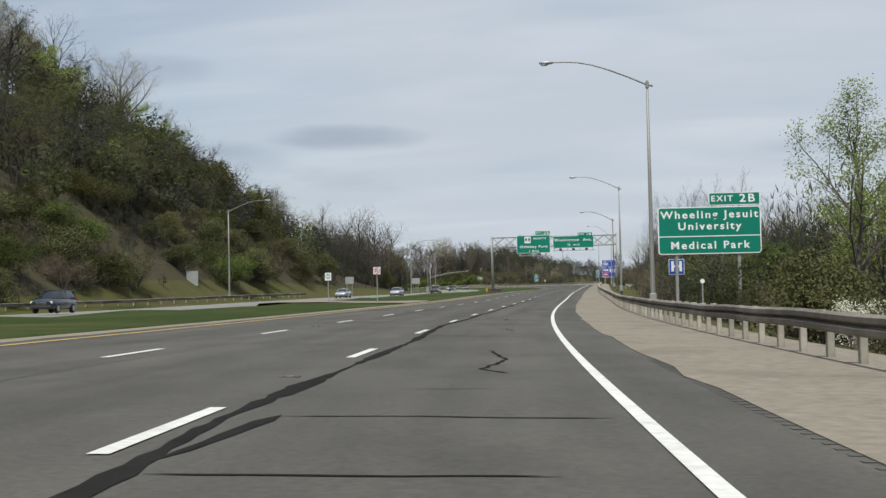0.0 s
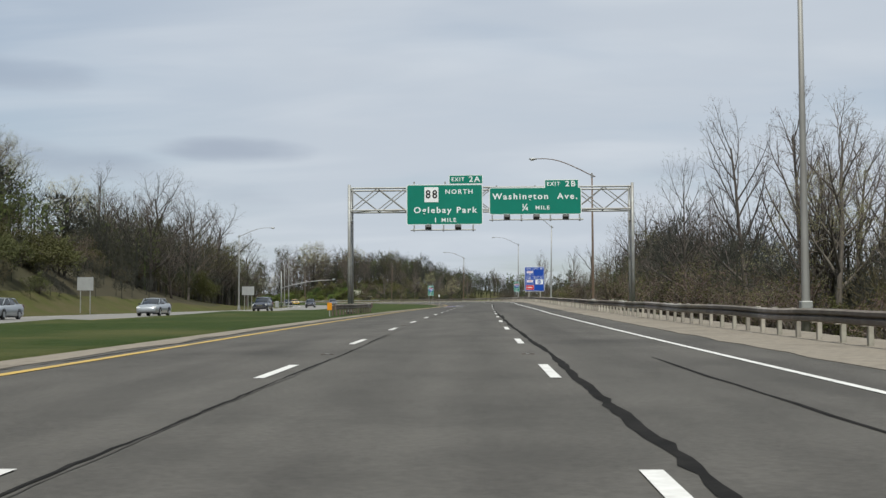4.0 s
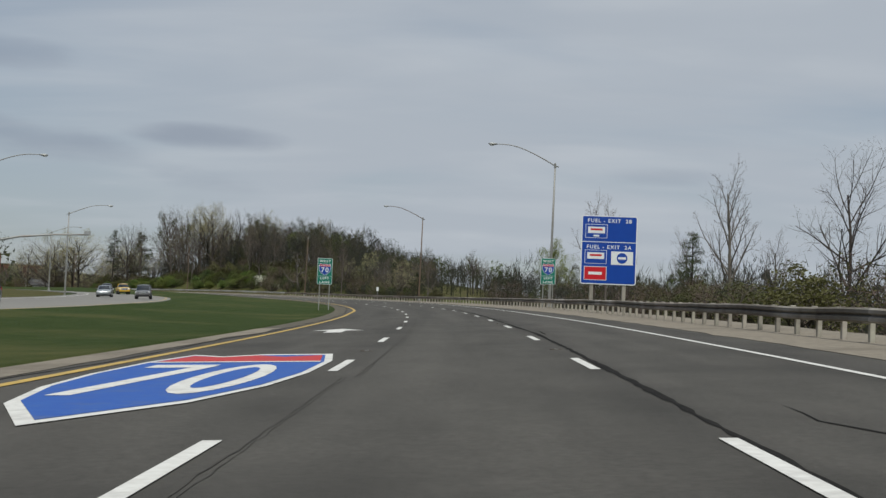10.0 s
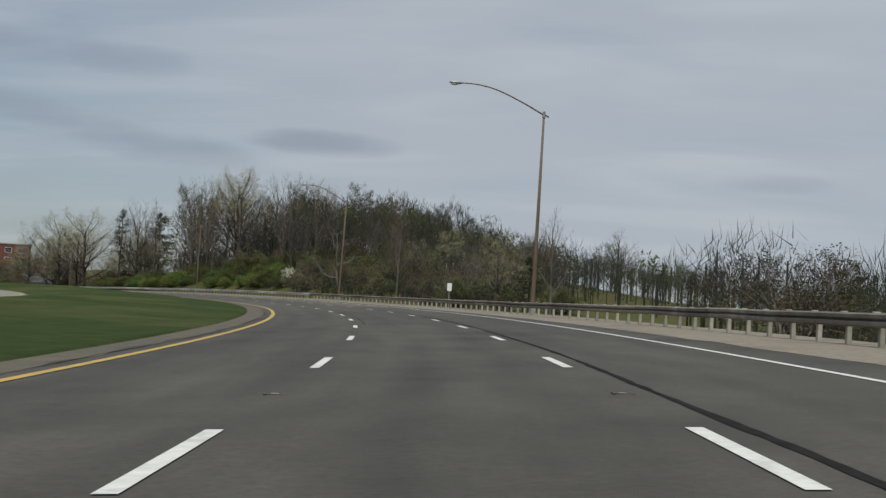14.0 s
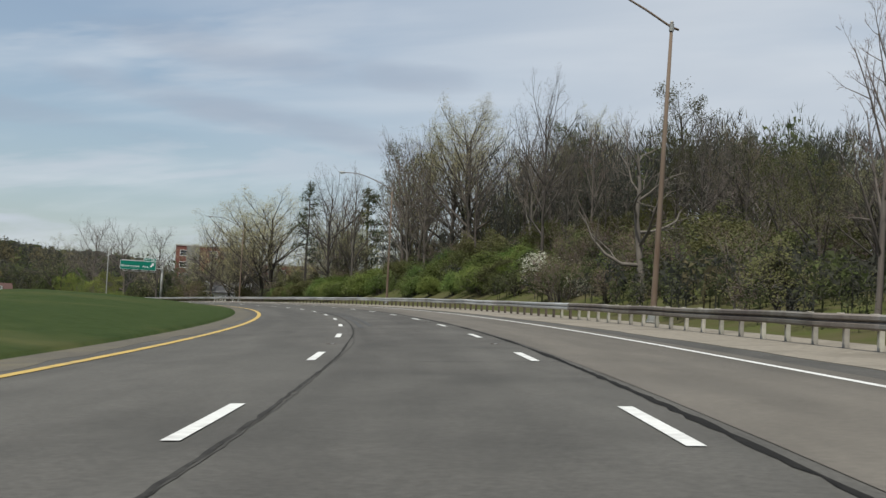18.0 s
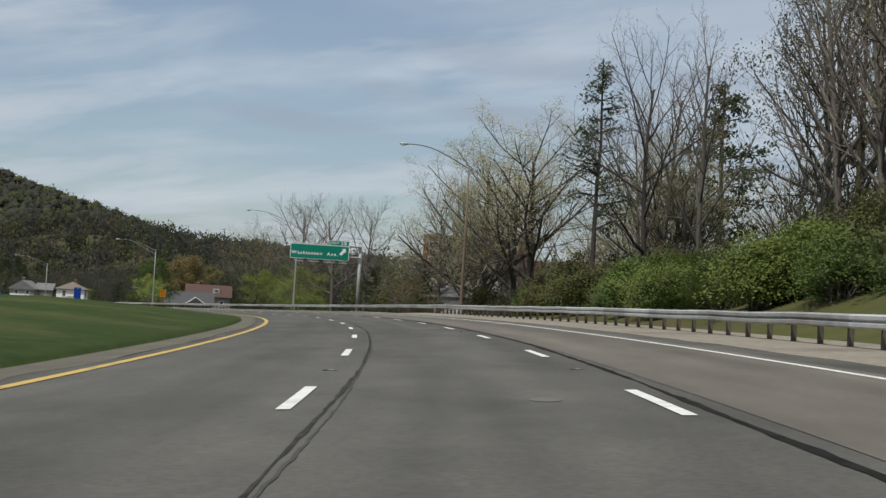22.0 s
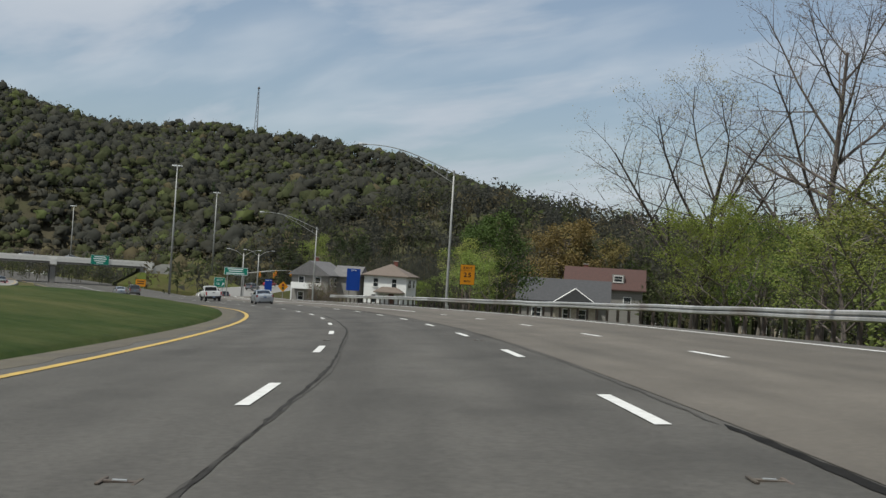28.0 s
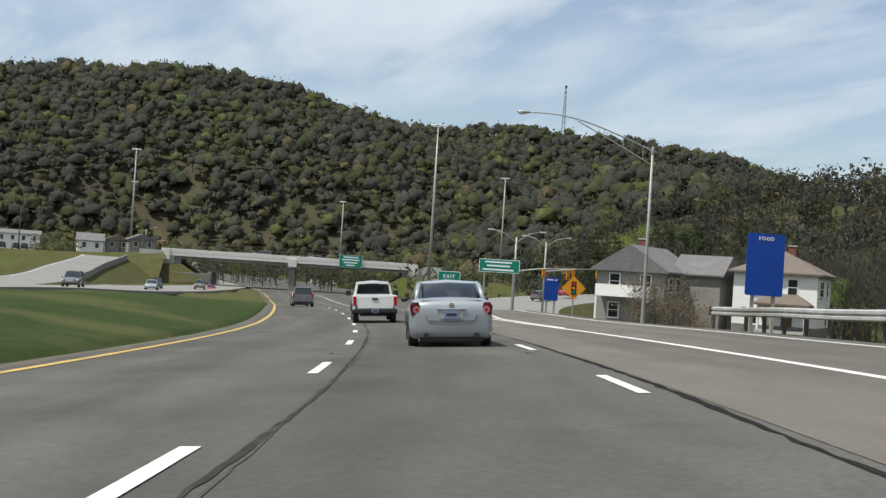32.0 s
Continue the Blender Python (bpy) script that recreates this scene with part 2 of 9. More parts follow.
RAIL_SILVER = material("bright_rail_face", (0.48, 0.48, 0.47), 0.5, 0.35, second=(0.33, 0.33, 0.32), scale=2.2, detail=7, amount=0.6, spots=(0.17, 0.10, 0.06), spot_scale=0.2, spot_amount=0.5, vary=0.2)
RAIL_POST = material("weathered_rail_post", (0.36, 0.34, 0.29), 0.8, 0.05, second=(0.24, 0.22, 0.19), scale=6, amount=0.5, vary=0.25)
RAIL_POST_DARK = material("dark_rail_post", (0.11, 0.085, 0.065), 0.8, 0.1, second=(0.06, 0.05, 0.045), scale=6, amount=0.5, vary=0.25)
SIGN_GREEN = material("green_sign_sheeting", (0.002, 0.155, 0.105), 0.42, second=(0.003, 0.18, 0.125), scale=1.2, amount=0.4)
SIGN_BLUE = material("blue_sign_sheeting", (0.004, 0.045, 0.30), 0.42, second=(0.006, 0.06, 0.36), scale=1.2, amount=0.4)
SIGN_WHITE = material("white_sign_sheeting", (0.78, 0.80, 0.80), 0.45, second=(0.68, 0.70, 0.70), scale=4, amount=0.4)
SIGN_BLACK = material("black_sign_print", (0.012, 0.012, 0.012), 0.5)
SIGN_RED = material("red_sign_sheeting", (0.55, 0.012, 0.02), 0.45, second=(0.46, 0.012, 0.02), scale=2, amount=0.4)
SIGN_YELLOW = material("amber_sign_sheeting", (0.62, 0.25, 0.006), 0.45, second=(0.55, 0.21, 0.006), scale=2, amount=0.4)
SIGN_BACK = material("aluminium_sign_back", (0.42, 0.43, 0.43), 0.5, 0.5, second=(0.33, 0.34, 0.34), scale=2, amount=0.5)
LENS_GLASS = material("lamp_lens", (0.6, 0.6, 0.58), 0.15, spec=0.6)
ROAD_BLUE = material("blue_road_paint", (0.01, 0.06, 0.30), 0.7, second=(0.02, 0.09, 0.33), scale=4, detail=8, amount=0.5, spots=(0.08, 0.09, 0.14), spot_scale=2, spot_amount=0.4)
ROAD_RED = material("red_road_paint", (0.42, 0.02, 0.025), 0.7, second=(0.34, 0.03, 0.03), scale=4, detail=8, amount=0.5, spots=(0.16, 0.08, 0.08), spot_scale=2, spot_amount=0.4)
CONCRETE = material("weathered_concrete", (0.42, 0.41, 0.38), 0.85, second=(0.33, 0.32, 0.295), scale=1.5, detail=7, amount=0.6, bump=0.15, spots=(0.2, 0.19, 0.17), spot_scale=0.2, spot_amount=0.6)
# darker copy of the concrete above, with shade put into its colour
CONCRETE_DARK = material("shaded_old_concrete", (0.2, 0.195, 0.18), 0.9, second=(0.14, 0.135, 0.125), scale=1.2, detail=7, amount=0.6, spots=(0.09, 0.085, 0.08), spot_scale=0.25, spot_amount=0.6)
BARK = material("grey_brown_bark", (0.080, 0.068, 0.058), 0.95, second=(0.130, 0.113, 0.097), scale=3, detail=6, amount=0.6, bump=0.5, bump_scale=12, vary=0.3, stretch=(1, 1, 0.25))
BARK_DARK = material("dark_bark", (0.040, 0.034, 0.030), 0.95, second=(0.075, 0.063, 0.052), scale=3, detail=6, amount=0.6, bump=0.5, bump_scale=12, vary=0.3, stretch=(1, 1, 0.25))
TWIG = material("bare_twigs", (0.135, 0.115, 0.100), 0.95, vary=0.3)
TWIG_RED = material("reddish_budding_twigs", (0.138, 0.096, 0.082), 0.95, vary=0.3)


def leaf_material(name, colour, second, vary=0.35):
    m = material(name, colour, 0.7, second=second, scale=0.8, detail=3, amount=0.8, vary=vary, spec=0.2)
    n, l = m.node_tree.nodes, m.node_tree.links
    p, out = n["Principled BSDF"], n["Material Output"]
    tr = n.new("ShaderNodeBsdfTranslucent")
    ms = n.new("ShaderNodeMixShader")
    ms.inputs[0].default_value = 0.35
    l.new(p.inputs["Base Color"].links[0].from_socket, tr.inputs["Color"])
    l.new(p.outputs[0], ms.inputs[1]), l.new(tr.outputs[0], ms.inputs[2]), l.new(ms.outputs[0], out.inputs["Surface"])
    return m


LEAF_SPRING = leaf_material("young_yellow_green_leaves", (0.22, 0.25, 0.06), (0.14, 0.18, 0.04))
LEAF_GREEN = leaf_material("fresh_green_leaves", (0.075, 0.108, 0.026), (0.105, 0.140, 0.034))
LEAF_OLIVE = leaf_material("olive_budding_leaves", (0.10, 0.103, 0.040), (0.075, 0.078, 0.030))
LEAF_BANK = leaf_material("grass_green_bank_leaves", (0.115, 0.142, 0.034), (0.08, 0.108, 0.026))
LEAF_RUST = leaf_material("russet_budding_leaves", (0.17, 0.125, 0.045), (0.12, 0.092, 0.038))
LEAF_PALE = leaf_material("pale_catkins", (0.46, 0.43, 0.23), (0.36, 0.34, 0.17), 0.2)
LEAF_PALE.node_tree.nodes["Mix Shader"].inputs[0].default_value = 0.6
LEAF_DARK = leaf_material("dark_evergreen_needles", (0.034, 0.048, 0.020), (0.05, 0.062, 0.026))
BLOSSOM = leaf_material("white_blossom", (0.70, 0.69, 0.60), (0.50, 0.52, 0.38), 0.1)


# ==== mesh helpers ====
def mesh_object(name, verts, faces, mats, parent=None, label="", index=None, smooth=False):
    me = bpy.data.meshes.new(name)
    me.from_pydata([tuple(v) for v in verts], [], faces)
    for mt in mats if isinstance(mats, (list, tuple)) else [mats]:
        me.materials.append(mt)
    if index is not None:
        me.polygons.foreach_set("material_index", index)
    if smooth:
        me.polygons.foreach_set("use_smooth", [True] * len(me.polygons))
    me.update()
    ob = new(name, me)
    if parent is not None:
        ob.parent = parent
    if label:
        ob["label"] = label
    return ob


def part(name, bm, mat, parent, label="", smooth=False):
    """One mesh object out of a bmesh, under a thing or a part."""
    me = bpy.data.meshes.new(name)
    bm.to_mesh(me)
    bm.free()
    for mt in mat if isinstance(mat, (list, tuple)) else [mat]:
        me.materials.append(mt)
    if smooth:
        me.polygons.foreach_set("use_smooth", [True] * len(me.polygons))
    ob = new(name, me)
    if parent is not None:
        ob.parent = parent
    if label:
        ob["label"] = label
    return ob


def thing(name, m, label, category, group=""):
    """An empty at the base of a thing, which carries its parts."""
    ob = new(name)
    ob.empty_display_size = 0.3
    ob.matrix_world = m
    return tagged(ob, label, category, group)


def box(bm, cx, cy, cz, sx, sy, sz, bevel=0.0, turn=None):
    m = Matrix.Translation((cx, cy, cz)) @ (turn or Matrix.Identity(4)) @ Matrix.Diagonal((sx, sy, sz, 1))
    r = bmesh.ops.create_cube(bm, size=1.0, matrix=m)
    if bevel:
        es = list({e for v in r["verts"] for e in v.link_edges})
        bmesh.ops.bevel(bm, geom=es, offset=bevel, segments=1, affect="EDGES", profile=0.7)
    return bm


def boxed(cx, cy, cz, sx, sy, sz, bevel=0.0, turn=None):
    return box(bmesh.new(), cx, cy, cz, sx, sy, sz, bevel, turn)


def rod(bm, a, b, r1, r2=None, sides=8):
    a, b = Vector(a), Vector(b)
    d = b - a
    m = Matrix.Translation((a + b) / 2) @ d.to_track_quat("Z", "Y").to_matrix().to_4x4()
    bmesh.ops.create_cone(bm, cap_ends=True, segments=sides, radius1=r1, radius2=r1 if r2 is None else r2, depth=d.length, matrix=m)
    return bm


def tube(bm, pts, radii, sides=8):
    """A bent, tapered pipe through points."""
    pts = [Vector(p) for p in pts]
    rings = []
    for i, p in enumerate(pts):
        d = (pts[min(i + 1, len(pts) - 1)] - pts[max(i - 1, 0)]).normalized()
        x = d.orthogonal().normalized() if i == 0 else (prev - d * prev.dot(d)).normalized()
        prev = x
        y = d.cross(x)
        rings.append([bm.verts.new(p + (x * math.cos(k * math.tau / sides) + y * math.sin(k * math.tau / sides)) * radii[i]) for k in range(sides)])
    for a, b in zip(rings, rings[1:]):
        for k in range(sides):
            bm.faces.new((a[k], a[(k + 1) % sides], b[(k + 1) % sides], b[k]))
    bm.faces.new(rings[0][::-1]), bm.faces.new(rings[-1])
    return bm


def prism(bm, outline, lo, hi, axis="y"):
    """A flat outline (pairs) pulled from lo to hi along an axis; for y the pairs are x and z."""
    def at(p, h):
        return (p[0], h, p[1]) if axis == "y" else (p[0], p[1], h) if axis == "z" else (h, p[0], p[1])
    a = [bm.verts.new(at(p, lo)) for p in outline]
    b = [bm.verts.new(at(p, hi)) for p in outline]
    n = len(outline)
    bm.faces.new(a), bm.faces.new(b[::-1])
    for i in range(n):
        bm.faces.new((a[i], b[i], b[(i + 1) % n], a[(i + 1) % n]))
    bmesh.ops.recalc_face_normals(bm, faces=bm.faces[:])
    return bm


def text_part(words, size, mat, parent, x, y, z, wide=1.0, bold=0.0, align="CENTER", turn=(90, 0, 0), thick=0.004):
    """Raised letters, as a mesh, that read from -y."""
    cu = bpy.data.curves.new("lettering", "FONT")
    cu.body, cu.size, cu.align_x, cu.align_y = words, size, align, "CENTER"
    cu.extrude, cu.offset, cu.space_character = thick, bold, 1.28
    cu.resolution_u = 3
    tmp = bpy.data.objects.new("lettering", cu)
    scene.collection.objects.link(tmp)
    me = bpy.data.meshes.new_from_object(tmp.evaluated_get(bpy.context.evaluated_depsgraph_get()))
    bpy.data.objects.remove(tmp)
    me.materials.clear()
    me.materials.append(mat)
    me.transform(Matrix.Diagonal((wide, 1, 1, 1)))
    # one mesh a letter: pieces that overlap along the line belong together
    bm = bmesh.new()
    bm.from_mesh(me)
    left, letters = set(bm.verts), []
    while left:
        stack, group = [left.pop()], []
        while stack:
            v = stack.pop()
            group.append(v)
            for e in v.link_edges:
                o = e.other_vert(v)
                if o in left:
                    left.remove(o)
                    stack.append(o)
        lo, hi = min(v.co.x for v in group), max(v.co.x for v in group)
        for other in letters:
            if lo < other[1] - 0.01 * size and hi > other[0] + 0.01 * size:
                other[0], other[1] = min(lo, other[0]), max(hi, other[1])
                other[2] += group
                break
        else:
            letters.append([lo, hi, group])
    for lo, hi, group in sorted(letters, key=lambda q: q[0]):
        number = {v: i for i, v in enumerate(group)}
        faces = {f for v in group for f in v.link_faces}
        glyph = mesh_object("letter", [v.co.copy() for v in group], [[number[v] for v in f.verts] for f in sorted(faces, key=lambda f: f.index)], mat, parent)
        glyph.matrix_basis = pose(x, y, z, *turn)
    bm.free()
    bpy.data.meshes.remove(me)


# ==== the road's line: distance along, x, y, z, cross slope in degrees ====
LINE_A = [
    (-140, 13.54, -139.31, -0.33, -1.20),
    (-90, 5.35, -89.93, -0.18, -1.20),
    (-40, -0.86, -40.30, -0.03, -1.20),
    (0, -4.40, -0.46, 0.09, -1.23),
    (40, -6.70, 39.47, 0.28, -1.00),
    (80, -7.69, 79.46, 0.62, -0.79),
    (120, -7.78, 119.46, 1.10, -0.24),
    (160, -7.80, 159.45, 1.72, 0.12),
    (200, -7.59, 199.45, 2.34, 0.64),
    (240, -7.35, 239.45, 2.95, 1.43),
    (280, -6.91, 279.45, 3.53, 2.26),
    (320, -6.64, 319.45, 4.09, 2.95),
    (360, -7.42, 359.44, 4.63, 3.32),
    (400, -9.94, 399.36, 5.17, 3.14),
    (440, -14.92, 439.04, 5.69, 2.87),
    (480, -23.18, 478.16, 6.18, 2.56),
    (520, -34.88, 516.40, 6.62, 2.67),
    (560, -49.75, 553.52, 7.03, 2.92),
    (600, -67.61, 589.30, 7.36, 3.14),
]
LINE_B = [
    (640, -88.48, 623.41, 7.47, 3.28),
    (680, -112.03, 655.73, 7.36, 3.43),
    (720, -138.18, 685.98, 7.03, 3.77),
    (760, -166.81, 713.89, 6.50, 3.47),
    (800, -197.78, 739.19, 5.84, 3.34),
    (840, -230.72, 761.86, 5.08, 3.41),
    (870, -256.73, 776.80, 4.45, 3.60),
    (890, -274.56, 785.85, 4.00, 3.78),
    (910, -292.71, 794.24, 3.50, 3.95),
    (930, -311.10, 802.11, 3.03, 3.81),
    (955, -334.35, 811.29, 2.59, 3.23),
    (980, -357.80, 819.97, 2.05, 2.66),
    (1020, -395.35, 833.74, 0.82, 1.39),
    (1080, -451.98, 853.61, -0.51, 0.00),
    (1150, -518.57, 875.33, -0.70, 0.00),
    (1250, -615.7, 901.0, -0.70, 0.00),
    (1350, -713.5, 924.8, -0.70, 0.00),
    (1480, -840.5, 955.0, -0.70, 0.00),
]
KNOTS = np.array(LINE_A + LINE_B)
LO, HI = -140, 1480


def smooth_curve(xs, ys, x):
    n, h = len(xs), np.diff(xs)
    a, b = np.zeros((n, n)), np.zeros(n)
    a[0, 0] = a[-1, -1] = 1
    for i in range(1, n - 1):
        a[i, i - 1], a[i, i], a[i, i + 1] = h[i - 1], 2 * (h[i - 1] + h[i]), h[i]
        b[i] = 3 * ((ys[i + 1] - ys[i]) / h[i] - (ys[i] - ys[i - 1]) / h[i - 1])
    c = np.linalg.solve(a, b)
    i = np.clip(np.searchsorted(xs, x, side="right") - 1, 0, n - 2)
    d = x - xs[i]
    return ys[i] + ((ys[i + 1] - ys[i]) / h[i] - h[i] * (2 * c[i] + c[i + 1]) / 3) * d + c[i] * d**2 + (c[i + 1] - c[i]) / (3 * h[i]) * d**3


STEPS = np.arange(LO, HI + 0.5, 1.0)
RX, RY, RZ = (smooth_curve(KNOTS[:, 0], KNOTS[:, k], STEPS) for k in (1, 2, 3))
RBANK = np.radians(np.interp(STEPS, KNOTS[:, 0], KNOTS[:, 4]))
RHEAD = np.unwrap(np.arctan2(-np.gradient(RX), np.gradient(RY)))


def line(s):
    """x, y, z, heading and cross slope of the carriageway's middle at s."""
    return tuple(np.interp(s, STEPS, a) for a in (RX, RY, RZ, RHEAD, RBANK))


def on_road(s, u, up=0.0):
    """A point u metres to the right of the middle, on the sloping road or up above it."""
    x, y, z, h, b = line(s)
    return np.stack(np.broadcast_arrays(x + u * np.cos(h), y + u * np.sin(h), z + np.clip(u, -9, 14) * np.tan(b) + up), -1)


def stand(s, u, up=0.0, turn=0.0):
    """The pose of an upright thing beside the road, its front towards the traffic."""
    p = on_road(s, u, up)
    return pose(p[0], p[1], p[2], 0, 0, math.degrees(float(line(s)[3])) + turn)


def strip(name, mat, s0, s1, left, right, up, step=3.0, thick=0.0, parent=None, label="", wiggle=0.0, across=1):
    """A ribbon along the road between two offsets (numbers or functions of s)."""
    s = np.linspace(s0, s1, max(2, int((s1 - s0) / step) + 1))
    fl = np.array([left(v) if callable(left) else left for v in s], float)
    fr = np.array([right(v) if callable(right) else right for v in s], float)
    if wiggle:
        fl = fl + np.array([noise.noise((v * 0.35, 3.1, s0)) for v in s]) * wiggle
        fr = fr + np.array([noise.noise((v * 0.35, 9.7, s0)) for v in s]) * wiggle
    rows = [on_road(s, fl + (fr - fl) * k / across, up) for k in range(across + 1)]
    n, verts, faces = len(s), np.concatenate(rows), []
    for k in range(across):
        faces += [(k * n + i, (k + 1) * n + i, (k + 1) * n + i + 1, k * n + i + 1) for i in range(n - 1)]
    if thick:
        lo = len(verts)
        verts = np.concatenate([verts, rows[0] - (0, 0, thick), rows[-1] - (0, 0, thick)])
        e = across * n
        faces += [(i, i + 1, lo + i + 1, lo + i) for i in range(n - 1)] + [(e + i + 1, e + i, lo + n + i, lo + n + i + 1) for i in range(n - 1)]
        faces += [(0, lo, lo + n, e), (n - 1, e + n - 1, lo + 2 * n - 1, lo + n - 1)] if across == 1 else []
    return mesh_object(name, verts, faces, mat, parent, label)


# ==== ground ====
def blend(x, *pairs):
    """Straight runs through (position, value) pairs."""
    return np.interp(x, [p[0] for p in pairs], [p[1] for p in pairs])


def exit_edge(s):
    """How far right the paved edge lies: the exit lane opens and then leaves."""
    return blend(s, (700, 5.5), (742, 9.1), (900, 9.2), (930, 9.6), (960, 11.5), (1000, 17.0), (1040, 25.0))


def other_mid(s):
    """The middle of the opposite carriageway."""
    return blend(s, (-140, -37), (60, -34), (100, -31.5), (150, -29), (300, -29.5), (370, -31), (450, -31), (520, -30.5), (600, -36), (680, -44), (800, -40), (900, -35), (1000, -30), (1050, -26.5), (1120, -18.5), (1172, -13.2), (1480, -13))


def opposite_lift(s):
    """How far the opposite carriageway climbs over the level of this one towards the interchange."""
    return blend(s, (850, 0), (920, 0.45), (960, 0.7), (1000, 0.85), (1060, 0.95), (1110, 0.8), (1172, 0.35), (1250, 0.1))


def opposite_out(s):
    """From the middle of the opposite carriageway to its far edge, wider where the slip road leaves it."""
    return blend(s, (960, 7.2), (985, 11.5), (1040, 15), (1085, 19), (1100, 10), (1150, 5.5), (1480, 5.5))


def opposite_in(s):
    """From the middle of the opposite carriageway to its near edge."""
    return blend(s, (1040, 6.0), (1150, 5.0), (1480, 5.0))


def ground_height(s, u):
    """Height over the road's middle, beside the road at s, u metres to the right."""
    s, u = np.broadcast_arrays(np.asarray(s, float), np.asarray(u, float))
    tb = np.tan(np.interp(s, STEPS, RBANK))
    edge = np.clip(u, -9, 14) * tb
    # right side: falls to a valley, rises to the wooded knoll, falls to the houses
    knoll = blend(s, (455, 0), (500, 0.2), (560, 0.62), (610, 1), (640, 1), (690, 0.45), (735, 0))
    houses = blend(s, (720, 0), (780, 1), (1500, 1))
    vale = np.interp(u, [9.8, 13, 22, 45, 95], [-0.12, -0.5, -2.2, -5.0, -6.5])
    rise = np.interp(u, [9.8, 12.5, 17, 24, 34, 60, 95], [-0.1, 0.2, 2.4, 5.4, 7.2, 6.5, 3.0])
    low = np.interp(u, [12.5, 15, 24, 40, 95], [-0.3, -0.8, -2.6, -3.6, -3.2])
    right = vale * (1 - knoll) * (1 - houses) + rise * knoll + low * houses
    # left side: median, opposite carriageway, wooded hill at the start
    om = np.vectorize(other_mid)(s[:, :1] if s.ndim == 2 else s) if s.ndim else other_mid(s)
    mound = blend(s, (340, 0), (400, 0.05), (480, 0.2), (540, 0.4), (640, 0.6), (760, 0.62), (830, 0.8), (930, 0.75), (1010, 0.1))
    half = np.minimum((om + 6.5 - -6.8) / 2, -1)
    mid = -6.8 + half
    med = mound * np.clip(1 - ((u - mid) / np.minimum(half, -1)) ** 2, 0, 1) ** 0.8 * 1.25 + 0.05
    far = om - opposite_out(s) - 1.3
    hill = blend(s, (-140, 1.1), (200, 1.1), (265, 0.75), (310, 0.4), (360, 0.15), (430, 0.0))
    bank = np.interp(far - u, [0, 3, 12, 30, 60, 90], [0, 0.8, 8, 22, 37, 44]) * hill + np.interp(far - u, [0, 60], [0, -1.0]) * (1 - hill)
    lift = opposite_lift(s)
    left = np.where(u > om + 6.5, med, np.where(u > far, lift - 0.3, bank + lift - 0.2))
    h = np.where(u > 0, edge + right, edge + left)
    paved = (u > -6.9) & (u < np.vectorize(exit_edge)(s) + 0.2)
    return np.where(paved, edge - 0.4, h)


US = np.array([-130, -120, -110, -100, -92, -84, -77, -70, -64, -58, -54, -50, -46.5, -43, -39.5, -36, -33, -30, -27, -24, -21.5, -19, -17, -15, -13, -11.5, -10, -9, -8, -7.4, -7.0, -6.5,
               0, 6, 7.5, 8.6, 9.6, 10.6, 11.6, 12.6, 13.6, 15, 16.5, 18, 20, 22, 24.5, 27, 30, 33.5, 37, 41, 46, 52, 60, 70, 82, 95])


def near_ground():
    s = np.arange(LO, 1050, 5.0)
    ss, uu = np.meshgrid(s, US, indexing="ij")
    x, y, z, h, b = line(ss)
    hh = z + ground_height(ss, uu)
    px, py = x + uu * np.cos(h), y + uu * np.sin(h)
    rough = np.array([noise.noise((a * 0.11, c * 0.11, 0.3)) for a, c in zip(px.ravel(), py.ravel())]).reshape(px.shape)
    away = uu - other_mid(ss)
    paved = (away > -opposite_out(ss) - 4.5) & (away < opposite_in(ss) + 3.5)
    hh = hh + np.where(paved, -0.12, rough * 0.35) * np.clip((np.abs(uu) - 9) / 12, 0, 1)
    verts = np.stack([px, py, hh], -1).reshape(-1, 3)
    n = len(US)
    faces, index = [], []
    om = [float(other_mid(v)) for v in s]
    for i in range(len(s) - 1):
        for j in range(n - 1):
            faces.append((i * n + j, i * n + j + 1, (i + 1) * n + j + 1, (i + 1) * n + j))
            u = (US[j] + US[j + 1]) / 2
            index.append(2 if u < om[i] - 13 and s[i] < 330 else 0 if om[i] - 8 < u < 0 or (u > 0 and s[i] > 925 and u < 20) else 1)
    g = mesh_object("ground", verts, faces, [GRASS, SCRUB, FOREST_FLOOR], None, "", index, True)
    tagged(g, "mown grass median and rough scrubby verge beside the motorway", "ground", "", "structure")


# far land: ridges as (x, y, crest height, reach)
RIDGES = [
    ((-1720, 500, 150, 470), (-1420, 930, 150, 480), (-1310, 1085, 162, 470), (-1400, 1280, 140, 470), (-1400, 1450, 155, 500), (-1310, 1560, 139, 480), (-1100, 1650, 70, 420), (-800, 1750, 44, 400)),
    ((-800, 1750, 44, 400), (-300, 1800, 36, 380)),
    ((-760, 1090, 56, 200), (-620, 1030, 45, 170), (-560, 1085, 41, 170), (-520, 1118, 32, 170), (-440, 1160, 15, 170)),
    ((-300, 1900, 40, 420), (150, 1600, 24, 400), (700, 1250, 34, 420), (1150, 700, 36, 450), (1200, 0, 32, 400)),
    ((-60, -260, 44, 130), (-130, 60, 42, 90)),
]


